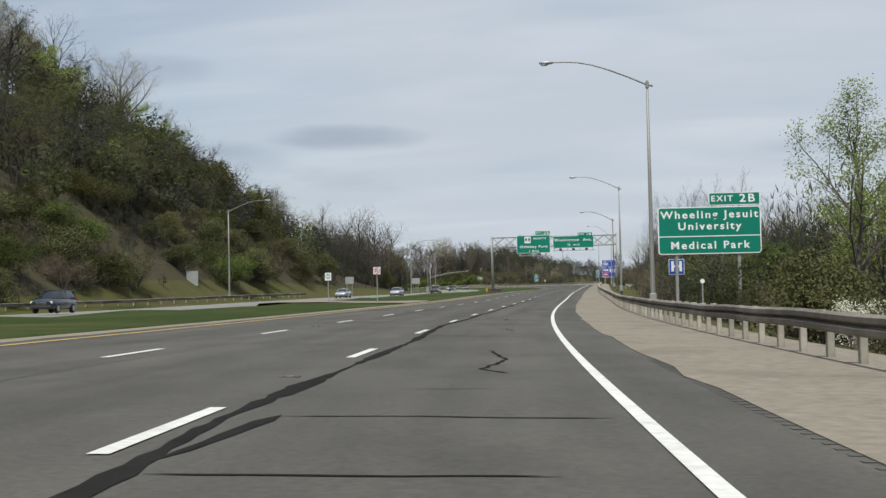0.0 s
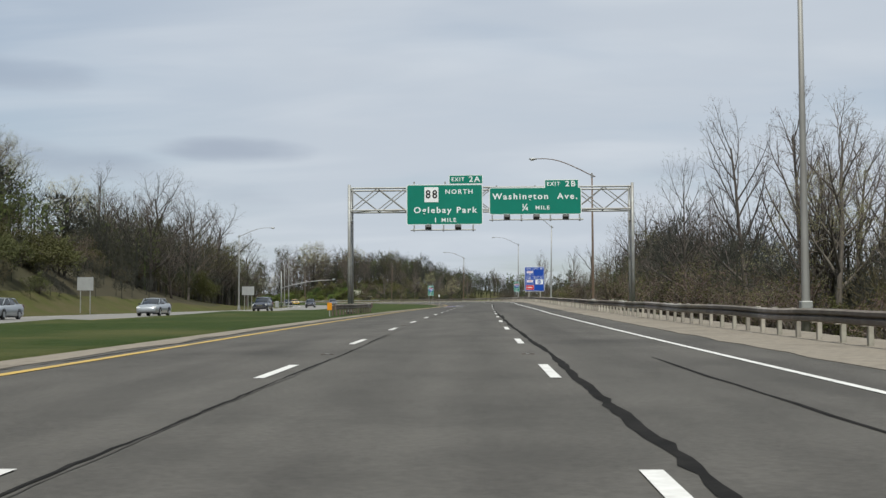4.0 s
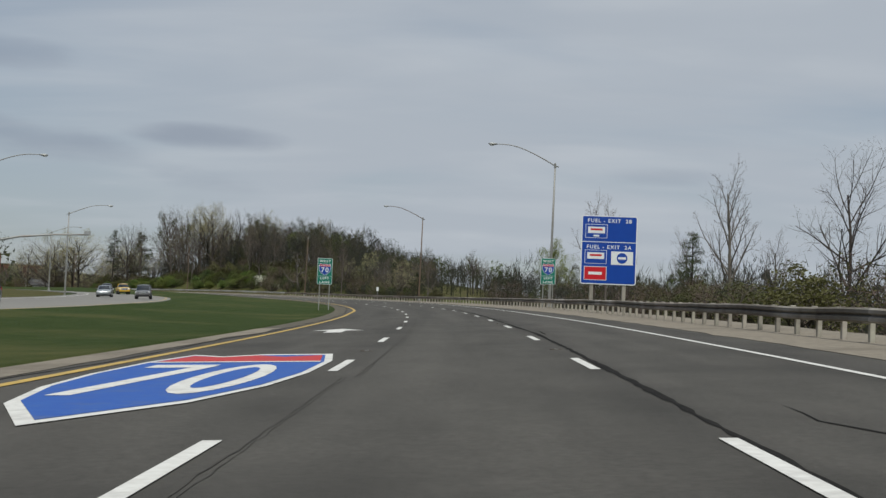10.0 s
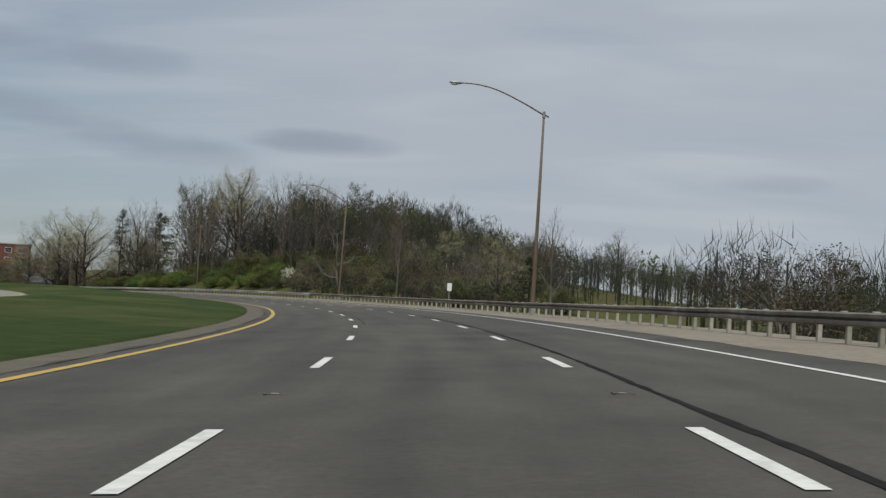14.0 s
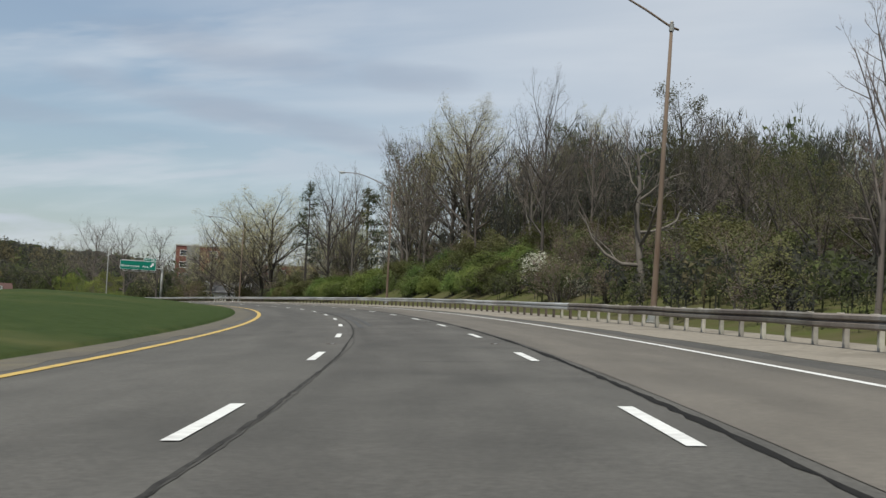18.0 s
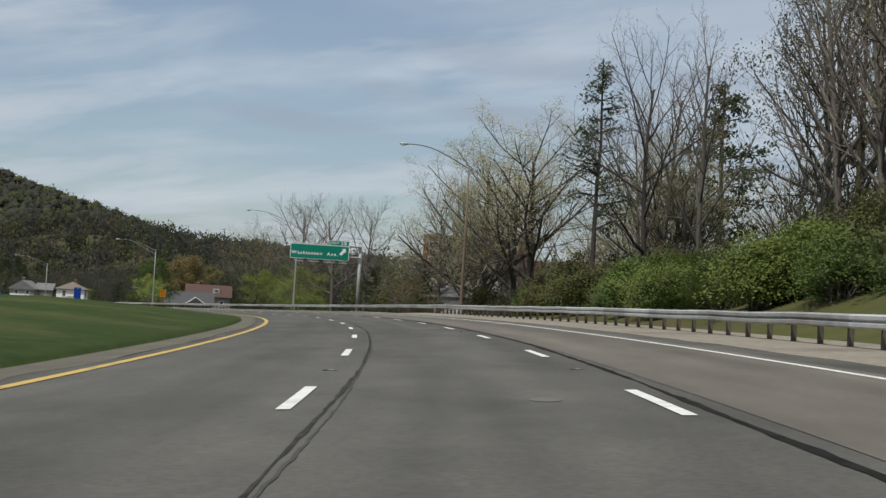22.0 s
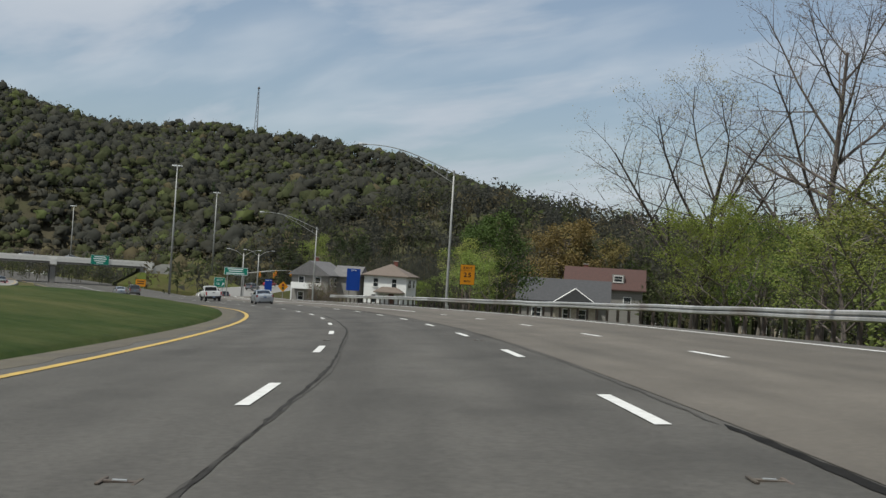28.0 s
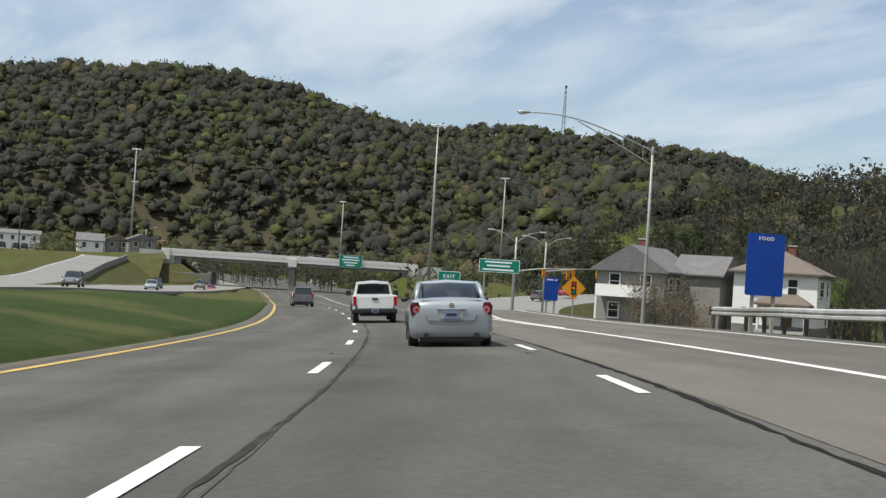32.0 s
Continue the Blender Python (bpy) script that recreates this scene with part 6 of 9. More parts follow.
NEAR["pine"] = g.thing("pine_tree", "open-crowned pine with dark layered boughs", BARK_DARK, BARK_DARK, LEAF_DARK)
shrub = dict(levels=3, kids=(7, 5, 4), angle=(40, 45, 50), ratio=(0.55, 0.55, 0.55), bend=(0.2, 0.25, 0.3, 0.3), lift=(0.02, 0.04, 0.03, 0.0))
NEAR["shrub"] = tree("shrub", "dense green roadside shrub", 5, 4.0, spec(**shrub, leaf=15, leaf_size=0.10, leaf_spread=0.27), BARK, TWIG, LEAF_GREEN, 1.0, 6, "shrub", "roadside shrubs")
NEAR["shrub_b"] = tree("shrub", "yellow-green leafy roadside shrub", 6, 4.0, spec(**shrub, leaf=11, leaf_size=0.085, leaf_spread=0.27), BARK, TWIG, LEAF_BANK, 1.0, 6, "shrub", "roadside shrubs")
NEAR["olive_bush"] = tree("olive_bush", "olive-green bush coming into leaf", 10, 4.0, spec(**shrub, leaf=9, leaf_share=0.95, leaf_size=0.10, leaf_spread=0.26), BARK, TWIG, LEAF_OLIVE, 1.0, 6, "shrub", "roadside shrubs")
NEAR["brush"] = tree("brush_thicket", "tangled bare brown brush", 7, 4.5, spec(**{**shrub, "kids": (8, 6, 5)}, leaf=2, leaf_share=0.4, leaf_size=0.07), BARK, TWIG_RED, LEAF_OLIVE, 1.0, 7, "shrub", "roadside shrubs")
NEAR["brush_b"] = tree("budding_thicket", "olive-brown thicket coming into bud", 9, 4.5, spec(**{**shrub, "kids": (7, 6, 5)}, leaf=4, leaf_share=0.8, leaf_size=0.085), BARK_DARK, TWIG, LEAF_OLIVE, 1.0, 6, "shrub", "roadside shrubs")
NEAR["blossom"] = tree("blossoming_shrub", "spreading shrub covered in white blossom", 15, 4.2, spec(**shrub, leaf=7, leaf_share=0.65, leaf_size=0.085, leaf_spread=0.2), BARK, TWIG, BLOSSOM, 1.0, 6, "shrub", "roadside shrubs")
PROTO_HEIGHT = dict(bare=14, bare_b=14, bare_c=13, bud=14, spring=13, olive=13, russet=12, green=12, pale=18, gnarled=12, leaning=14, conifer=15, pine=14, shrub=4, olive_bush=4, shrub_b=4, brush=4.5, brush_b=4.5, blossom=4.2)
USED = set()


def plant(kind, x, y, z, height, turn=0.0, wide=1.0, lean=0.0):
    k = height / PROTO_HEIGHT[kind]
    m = pose(x, y, z, lean, 0, turn) @ Matrix.Diagonal((k * wide, k * wide, k, 1))
    if kind not in USED:
        USED.add(kind)
        NEAR[kind].matrix_world = m
        return NEAR[kind]
    ob = NEAR[kind]
    made = copy_thing(ob, Matrix.Identity(4))
    made.matrix_basis = m
    return made


def plant_su(kind, s, u, height, turn=None, wide=1.0, sink=0.2, lean=0.0):
    """A tree beside the road, standing on the ground there."""
    x, y, z, h, b = (float(v) for v in line(s))
    gz = z + float(ground_height(np.array([[s]]), np.array([[u]]))[0, 0])
    return plant(kind, x + u * math.cos(h), y + u * math.sin(h), gz - sink, height, random.uniform(0, 360) if turn is None else turn, wide, lean)


def scatter(s0, s1, u0, u1, count, kinds, low, high, wide=(0.85, 1.2), seed=1, keep=None):
    r = random.Random(seed)
    for _ in range(count):
        s, u = r.uniform(s0, s1), r.uniform(u0, u1)
        kind = r.choice(kinds)
        if keep and not keep(s, u):
            continue
        plant_su(kind, s, u, r.uniform(low, high), r.uniform(0, 360), r.uniform(*wide))


# wooded hill and slope on the far side of the opposite carriageway
scatter(20, 250, -54, -42, 80, ["brush_b", "olive_bush", "brush", "olive_bush", "olive_bush", "shrub_b"], 2.6, 5, (1.1, 1.6), 2)
scatter(30, 262, -76, -52, 76, ["olive", "spring", "olive", "olive", "olive_bush", "bare_b"], 7, 11, (1.0, 1.4), 3)
scatter(60, 262, -104, -72, 84, ["bare", "bare_b", "bare_c", "bud", "olive", "bare_b", "spring"], 10, 16, (0.9, 1.2), 4)
scatter(225, 350, -66, -46, 34, ["brush", "brush", "brush_b", "olive_bush"], 3, 5.5, (1.1, 1.6), 5)
scatter(255, 430, -105, -60, 60, ["bare", "bare_b", "bare_c", "olive", "bud"], 10, 15, (0.9, 1.2), 6)
plant_su("bare_b", 313, -50.2, 18, 40, 1.25)
plant_su("bare", 317, -60, 17.5, 200, 0.9)
plant_su("bare_c", 371, -50.1, 15, 100)
plant_su("bud", 222.6, -75, 18, 10)
plant_su("bare_b", 192, -75, 16, 10)
plant_su("blossom", 118, -58, 6, 10, 1.0)
scatter(400, 560, -130, -70, 26, ["olive", "bare", "russet", "bud", "green", "bare_c"], 9, 15, (1.0, 1.4), 7)

plant_su("bare_b", 329.5, -55.1, 16.5, 70, 1.1)
plant_su("bare", 352, -50.5, 20.5, 120, 1.1)
plant_su("bare_b", 360, -48.5, 18.0, 250, 1.3)
plant_su("bare", 357, -53, 19.5, 60, 1.1)
plant_su("bare_b", 366, -49, 14.0, 170, 1.2)
plant_su("bare", 338, -57, 17.0, 20, 1.1)

# right side: thicket below the first straight
scatter(54, 140, 15, 34, 30, ["bare", "bare_c", "brush", "brush_b", "olive", "bare_b"], 4.5, 7.5, (0.9, 1.2), 8)
scatter(20, 200, 13.5, 19, 44, ["brush", "brush_b", "brush", "brush", "olive_bush"], 2.2, 3.6, (1.0, 1.5), 9)
scatter(145, 208, 17, 36, 48, ["bare", "bare_c", "bare_b", "bare", "olive", "bud"], 9, 14, (0.8, 1.1), 10)
scatter(225, 290, 18, 36, 26, ["bare_b", "bare_c", "bare_b", "bare", "brush"], 5.5, 8, (1.1, 1.4), 16)
scatter(200, 300, 14.5, 30, 34, ["brush", "brush", "bare_c", "brush", "bare_b"], 3.5, 6.0, (1.0, 1.4), 11)
scatter(296, 470, 15, 42, 80, ["brush", "brush", "brush", "olive", "brush", "brush_b", "bare_c"], 3.0, 5.2, (1.2, 1.7), 12)
scatter(450, 640, 52, 94, 14, ["bare_c", "olive", "brush_b", "bare"], 6, 10, (1.0, 1.4), 14)
plant_su("spring", 48, 16.1, 9.6, 30, 0.85)
plant_su("spring", 53, 19, 7.0, 130, 1.1)
plant_su("blossom", 37, 13.6, 1.9, 40, 0.7)
scatter(24, 60, 13.8, 27, 22, ["brush_b", "brush", "olive_bush", "brush"], 2.0, 3.6, (1.0, 1.4), 15)
plant_su("green", 76, 17.5, 5.0, 60, 1.2)
plant_su("bare_c", 91, 18, 10.5, 10, 0.8)
plant_su("bare_c", 132, 20, 13.5, 60, 0.7)
plant_su("bare_c", 137, 21.2, 12.6, 250, 0.7)
plant_su("spring", 101.4, 15.2, 4.6, 20, 1.1)
plant_su("spring", 110, 17, 3.6, 120, 1.2)
plant_su("bare_c", 370.5, 20.3, 12.5, 60, 0.8)
plant_su("pine", 384, 21, 8.5, 60, 0.8)
plant_su("bare", 145, 18, 13.5, 210, 0.7)
plant_su("green", 153.7, 16.2, 4.8, 60, 0.9)
plant_su("bare", 207, 20, 16.5, 90, 0.8)
plant_su("bare_c", 192, 20.2, 15.5, 30, 0.8)
plant_su("bare_b", 165, 20.2, 11.5, 60, 0.9)
plant_su("bare_c", 151, 20.2, 11, 160, 0.9)
plant_su("bare_b", 222, 18, 13.5, 90, 0.7)
plant_su("bare_b", 268, 20.4, 11.0, 50, 1.3)
plant_su("olive", 262, 22, 10.5, 50, 1.3)
plant_su("bare_b", 256, 22, 9.9, 90, 1.3)
plant_su("bare_b", 276, 20, 11.5, 180, 1.2)
plant_su("bare_c", 285, 22, 13.0, 180, 1.2)
plant_su("bare_b", 326, 22, 11.5, 10, 1.1)
scatter(300, 345, -56, -45, 12, ["bare_b", "olive", "bare_c", "bare_b"], 9, 15, (1.1, 1.4), 17)
scatter(345, 400, -58, -44, 14, ["bare_b", "olive", "bare_c", "bare"], 8, 13, (1.1, 1.4), 18)
for k, (s, u, h) in enumerate(((252, 21, 12.0), (258, 24, 13.0), (264, 20, 13.5), (271, 23, 13.0), (279, 21, 12.0), (247, 25, 12.5), (288, 24, 10.5), (240, 23, 13.0))):
    plant_su(("bare", "bare_c", "bare_b")[k % 3], s, u, h, 47 * k, 0.95)
plant_su("blossom", 238, 13.6, 1.5, 0, 0.9)
plant_su("gnarled", 317.4, 18.1, 10.4, 150, 1.05)
plant_su("bare_b", 362, 25, 12.7, 10, 0.9)
plant_su("bare_c", 372, 24, 8.5, 10, 0.9)
plant_su("bare", 443, 40, 15, 10, 0.8)
plant_su("bare_c", 438, 44, 13, 100, 0.8)
plant_su("bare_c", 402.4, 18.1, 11.8, 300, 0.75)
plant_su("bare_c", 407.3, 18.1, 12.8, 100, 0.7)
plant_su("spring", 426.6, 18.1, 8.9, 60, 0.8)
plant_su("bare_c", 492.5, 17.3, 9.0, 0, 0.8)
plant_su("pine", 503, 18.5, 5.6, 0, 1.4)
plant_su("bud", 511, 18.0, 7.0, 0, 1.0)
plant_su("bare_c", 517, 19.5, 7.0, 0, 1.0)


# the wooded knoll, its crown of trees rising towards the west end
def knoll_tall(s):
    return float(blend(s, (490, 5.0), (530, 5.8), (560, 7.4), (600, 10.8), (650, 18.0), (680, 22.5), (760, 20)))


r = random.Random(20)
for k in range(150):
    s, u = r.uniform(512, 690), r.uniform(19, 52)
    kind = r.choice(["bare", "bare_b", "bare_c", "bud", "bare_b", "olive", "bare_b"])
    if u > 26 + (s - 512) * 0.35:
        continue
    plant_su(kind, s, u, knoll_tall(s) * r.uniform(0.78, 1.04) * (1.0 if u < 32 else 0.92), r.uniform(0, 360), r.uniform(0.75, 1.0) * (1.15 if s < 580 else 0.85))
scatter(505, 600, 13.8, 24, 46, ["brush_b", "brush", "brush", "brush_b", "bare_c"], 2.4, 4.4, (1.0, 1.4), 21)
scatter(655, 706, 13.2, 20, 34, ["shrub", "shrub_b", "olive_bush", "shrub"], 1.6, 3.2, (1.1, 1.5), 28)
scatter(600, 690, 13.5, 21, 60, ["shrub", "shrub", "olive_bush", "shrub_b"], 1.8, 3.4, (1.0, 1.5), 22)
scatter(560, 690, 20, 30, 40, ["olive_bush", "brush", "brush_b", "brush_b"], 2.8, 5.0, (1.0, 1.4), 23)
plant_su("blossom", 595, 16.4, 2.8, 0, 1.4)
plant_su("blossom", 599, 17.4, 2.9, 90, 1.4)
plant_su("blossom", 581.5, 14.8, 1.9, 90, 1.0)
plant_su("gnarled", 568.7, 15.3, 10.5, 130, 0.9)
plant_su("bare_c", 537, 14.2, 11.5, 210, 0.65)
plant_su("bare_b", 601.6, 18, 16.5, 80, 0.6)
plant_su("bud", 648, 25.2, 18.8, 20, 0.9)
plant_su("bud", 656, 27, 20.0, 120, 0.9)
plant_su("olive", 601, 30, 13.5, 120, 0.9)
plant_su("bare", 673.5, 25.2, 22, 80, 0.8)
plant_su("bare_b", 680, 30, 22.5, 120, 0.8)
plant_su("bare_b", 692, 20.3, 19, 220, 0.8)
plant_su("pine", 697.6, 18.2, 19.0, 60, 0.7)
plant_su("pine", 703, 30, 19.5, 160, 1.0)
plant_su("bare", 698, 23, 20, 300, 0.8)
plant_su("bud", 726.5, 22.3, 20.5, 20, 1.15)
plant_su("bud", 744, 22.2, 21.0, 200, 1.15)
plant_su("bare_b", 758, 22.2, 18.5, 100, 1.0)
plant_su("bare_c", 735, 25.3, 19, 100, 0.9)
plant_su("pale", 708, 25.1, 19, 40, 0.7)
scatter(695, 775, 20, 44, 30, ["bare_c", "bare_b", "bud", "bud", "bare"], 10, 17, (0.9, 1.2), 27)
scatter(690, 775, 15, 42, 50, ["brush", "brush_b", "olive_bush", "brush"], 3, 6.5, (1.0, 1.4), 24)

# trees between the outer curve and the houses
plant_su("pale", 818, 27, 22, 30, 1.0)
plant_su("pale", 786, 21, 18.5, 150, 0.8)
plant_su("pale", 842, 30.2, 25, 150, 0.85)
plant_su("bare_b", 768, 25, 15, 20, 1.1)
plant_su("leaning", 851, 25.2, 16.5, 150, 1.1)
plant_su("spring", 812, 19, 8.6, 30, 1.5)
plant_su("spring", 822, 22, 8.0, 130, 1.4)
plant_su("spring", 833, 21, 9.0, 230, 1.3)
plant_su("spring", 842, 26, 9.5, 80, 1.3)
plant_su("shrub_b", 800, 17, 4.5, 30, 1.2)
plant_su("pine", 772, 18, 7.5, 20, 1.3)
plant_su("conifer", 766, 20, 7.5, 20, 1.6)
plant_su("green", 917, 31, 14.5, 20, 1.05)
plant_su("spring", 900, 22, 9.5, 80, 1.2)
plant_su("spring", 893, 20, 7.5, 20, 1.1)
plant_su("russet", 968, 63, 20, 20, 1.2)
plant_su("russet", 961, 68, 17, 110, 1.2)
plant_su("green", 900, 60, 15, 220, 1.2)
plant_su("brush", 948, 18.5, 4.5, 20, 1.2)
plant_su("brush", 955, 20, 5.5, 120, 1.1)
scatter(720, 860, 40, 92, 40, ["olive", "bare_c", "russet", "bud", "bare_b", "bare"], 9, 15, (1.0, 1.4), 25)
scatter(860, 1010, 70, 94, 40, ["olive", "bare_c", "russet", "green", "bare_b"], 10, 18, (1.0, 1.3), 26)
for name in [k for k in NEAR if k not in USED]:
    for o in (*NEAR[name].children_recursive, NEAR[name]):
        bpy.data.objects.remove(o)


# ==== far woods: many small crowns in one mesh a tone ====
# the first three tones carry distance haze in their greyer, paler colour
FAR_TONES = [
    material("grey_brown_woods", (0.062, 0.063, 0.051), 0.95, second=(0.078, 0.077, 0.062), scale=0.25, detail=5, amount=0.7, island=0.12, spec=0.05),
    material("dark_bare_woods", (0.055, 0.057, 0.049), 0.95, second=(0.067, 0.068, 0.058), scale=0.25, detail=5, amount=0.7, island=0.12, spec=0.05),
    material("olive_woods", (0.062, 0.070, 0.036), 0.95, second=(0.082, 0.090, 0.046), scale=0.25, detail=5, amount=0.7, island=0.12, spec=0.05),
    material("spring_green_woods", (0.094, 0.112, 0.046), 0.95, second=(0.122, 0.145, 0.058), scale=0.25, detail=5, amount=0.7, island=0.12, spec=0.05),
    material("russet_woods", (0.108, 0.094, 0.056), 0.95, second=(0.140, 0.122, 0.072), scale=0.25, detail=5, amount=0.7, island=0.12, spec=0.05),
    material("evergreen_woods", (0.032, 0.042, 0.024), 0.95, second=(0.042, 0.055, 0.031), scale=0.25, detail=5, amount=0.7, island=0.12, spec=0.05),
]


for far_mat in FAR_TONES:
    fn, fl = far_mat.node_tree.nodes, far_mat.node_tree.links
    glow_through = fn.new("ShaderNodeBsdfTranslucent")
    both = fn.new("ShaderNodeMixShader")
    both.inputs[0].default_value = 0.45
    fl.new(fn["Principled BSDF"].inputs["Base Color"].links[0].from_socket, glow_through.inputs["Color"])
    fl.new(fn["Principled BSDF"].outputs[0], both.inputs[1]), fl.new(glow_through.outputs[0], both.inputs[2])
    fl.new(both.outputs[0], fn["Material Output"].inputs["Surface"])


def woods(name, label, x, y, z, height, tone, per, seed, size=0.16, style="leaf"):
    """Crowns over a thin trunk, for whole slopes: loose leaves, fans of bare twigs, or the close canopy of a far wood."""
    rng = np.random.default_rng(seed)
    n = len(x)
    for t, mat in enumerate(FAR_TONES):
        q = np.where(tone == t)[0]
        if not len(q):
            continue
        m = len(q)
        hh = height[q]
        dirs = rng.normal(size=(m, per, 3))
        dirs /= np.linalg.norm(dirs, axis=2, keepdims=True)
        rad = rng.uniform(0.72, 1.20, (m, per, 1)) if style == "canopy" else rng.uniform(0.35, 1.0, (m, per, 1)) ** 0.6
        phase = rng.uniform(0, 6, (m, 1, 1))
        bulge = lambda d: 1 + (0.16 if style == "canopy" else 0.35) * np.sin(d[:, :, :1] * (5 if style == "canopy" else 3) + phase)
        lump = bulge(dirs)
        slim, deep = (0.16, 0.36) if t == 5 else (0.40, 0.44) if style == "canopy" else (0.34, 0.36)
        c = dirs * rad * lump * hh[:, None, None] * np.array([slim, slim, deep])
        if t == 5:
            c[:, :, :2] *= np.clip(1.0 - c[:, :, 2:] / (hh[:, None, None] * 0.42), 0.1, 2)
        c[:, :, 2] += hh[:, None] * (0.54 if style == "canopy" else 0.62)
        c += np.stack([x[q], y[q], z[q]], -1)[:, None, :]
        if style == "twig" and t not in (3, 5):
            # fans of thin shoots that rise outwards
            way = dirs * 0.55 + np.array([0, 0, 0.75]) + rng.normal(size=(m, per, 3)) * 0.38
            way /= np.linalg.norm(way, axis=2, keepdims=True)
            side = np.cross(way, rng.normal(size=(m, per, 3)))
            side /= np.linalg.norm(side, axis=2, keepdims=True) + 1e-6
            length = (hh * size * 3.2)[:, None, None] * rng.uniform(0.5, 1.3, (m, per, 1))
            width = (0.012 + hh * 0.0028)[:, None, None] * rng.uniform(0.6, 1.4, (m, per, 1))
            tri = np.stack([c - way * length * 0.5 - side * width, c - way * length * 0.5 + side * width, c + way * length * 0.5], 2)
            verts = tri.reshape(-1, 3)
            faces = np.arange(len(verts)).reshape(-1, 3)
        else:
            sz = (hh * size)[:, None, None, None] * rng.uniform(0.6, 1.3, (m, per, 1, 1))
            tri = c[:, :, None, :] + rng.normal(size=(m, per, 3, 3)) * sz * 0.62
            verts = tri.reshape(-1, 3)
            faces = np.arange(len(verts)).reshape(-1, 3)
        # the shading follows the round of the crown
        mid = np.stack([x[q], y[q], z[q] + hh * (0.42 if style == "canopy" else 0.5)], -1)[:, None, :]
        out = c - mid
        out /= np.linalg.norm(out, axis=2, keepdims=True) + 1e-6
        out[:, :, 2] += 0.25
        if style == "canopy":
            turned = (np.cross(tri[:, :, 1] - tri[:, :, 0], tri[:, :, 2] - tri[:, :, 0]) * out).sum(-1) < 0
            tri[turned] = tri[turned][:, ::-1]
            verts = tri.reshape(-1, 3)
        # a close crown has a lumpy body behind its outer twigs
        if style == "canopy":
            lev = np.concatenate([np.repeat([-0.2, 0.55], 7), [1.0]])
            ang = np.concatenate([np.tile(np.arange(7), 2), [0]]) * math.tau / 7 + np.concatenate([np.repeat([0, 0.45], 7), [0]])
            ball = np.stack([np.cos(ang) * np.sqrt(1 - lev**2), np.sin(ang) * np.sqrt(1 - lev**2), lev], -1)
            spin = rng.uniform(0, math.tau, (m, 1))
            ball = np.stack([ball[:, 0] * np.cos(spin) - ball[:, 1] * np.sin(spin), ball[:, 0] * np.sin(spin) + ball[:, 1] * np.cos(spin), np.repeat(ball[None, :, 2], m, 0)], -1)
            if t == 5:
                ball[:, :, :2] *= np.clip(1 - ball[:, :, 2:], 0.1, 2)
            body = ball * bulge(ball) * rng.uniform(0.62, 1.15, (m, 15, 1)) * hh[:, None, None] * np.array([slim, slim, deep]) * 0.84
            body[:, :, 2] += hh[:, None] * 0.54
            body += np.stack([x[q], y[q], z[q]], -1)[:, None, :]
            cell = [(i, (i + 1) % 7, 7 + (i + 1) % 7, 7 + i) for i in range(7)]
            cap = [(7 + i, 7 + (i + 1) % 7, 14) for i in range(7)]
            at = len(verts) + 15 * np.arange(m)[:, None, None]
            shell = (at + np.array(cell)[None]).reshape(-1, 4).tolist() + (at + np.array(cap)[None]).reshape(-1, 3).tolist()
            round_way = ball + np.array([0, 0, 0.15])
            leaf_verts = len(verts)
            verts = np.concatenate([verts, body.reshape(-1, 3)])
        else:
            shell = []
        # trunks
        tv = []
        for a, (dx, dy) in enumerate(((-1, -0.6), (1, -0.6), (0, 1))):
            w = hh * 0.016
            tv.append(np.stack([x[q] + dx * w, y[q] + dy * w, z[q] - 0.5], -1))
            tv.append(np.stack([x[q] + dx * w * 0.5, y[q] + dy * w * 0.5, z[q] + hh * 0.7], -1))
        base = len(verts)
        verts = np.concatenate([verts] + tv)
        i = np.arange(m)
        quads = [np.stack([base + 2 * a * m + i, base + 2 * b * m + i, base + (2 * b + 1) * m + i, base + (2 * a + 1) * m + i], -1) for a, b in ((0, 1), (1, 2), (2, 0))]
        ob = mesh_object(name, verts, faces.tolist() + shell + np.concatenate(quads).tolist(), mat, smooth=style == "canopy")
        if style == "canopy":
            bent = np.zeros((len(verts), 3), np.float32)
            bent[:leaf_verts] = np.repeat(out.reshape(-1, 3), 3, 0) + rng.normal(size=(leaf_verts, 3)) * 0.12
            bent[leaf_verts:base] = round_way.reshape(-1, 3) + rng.normal(size=(base - leaf_verts, 3)) * 0.18
            bent[base:, 0] = np.repeat([-1, -1, 1, 1, 0, 0], m)
            bent[base:, 1] = np.repeat([-0.6, -0.6, -0.6, -0.6, 1, 1], m)
            bent /= np.linalg.norm(bent, axis=1, keepdims=True)
            ob.data.attributes.new("custom_normal", "FLOAT_VECTOR", "POINT").data.foreach_set("vector", bent.ravel())
        tagged(ob, label, "woods", "", "stuff")


def wooded(x0, x1, y0, y1, count, seed, keep, tall=(9, 16), tones=(0.40, 0.20, 0.17, 0.07, 0.09, 0.07), per=34, label="bare and budding hillside woods", size=0.16):
    rng = np.random.default_rng(seed)
    x, y = rng.uniform(x0, x1, count), rng.uniform(y0, y1, count)
    s, u = nearest_road(x, y)
    z = land(x, y)
    ok = keep(x, y, z, s, u)
    x, y, z = x[ok], y[ok], z[ok]
    tone = rng.choice(6, len(x), p=np.array(tones) / sum(tones))
    woods("woods", label, x, y, z, rng.uniform(*tall, len(x)), tone, per, seed, size)


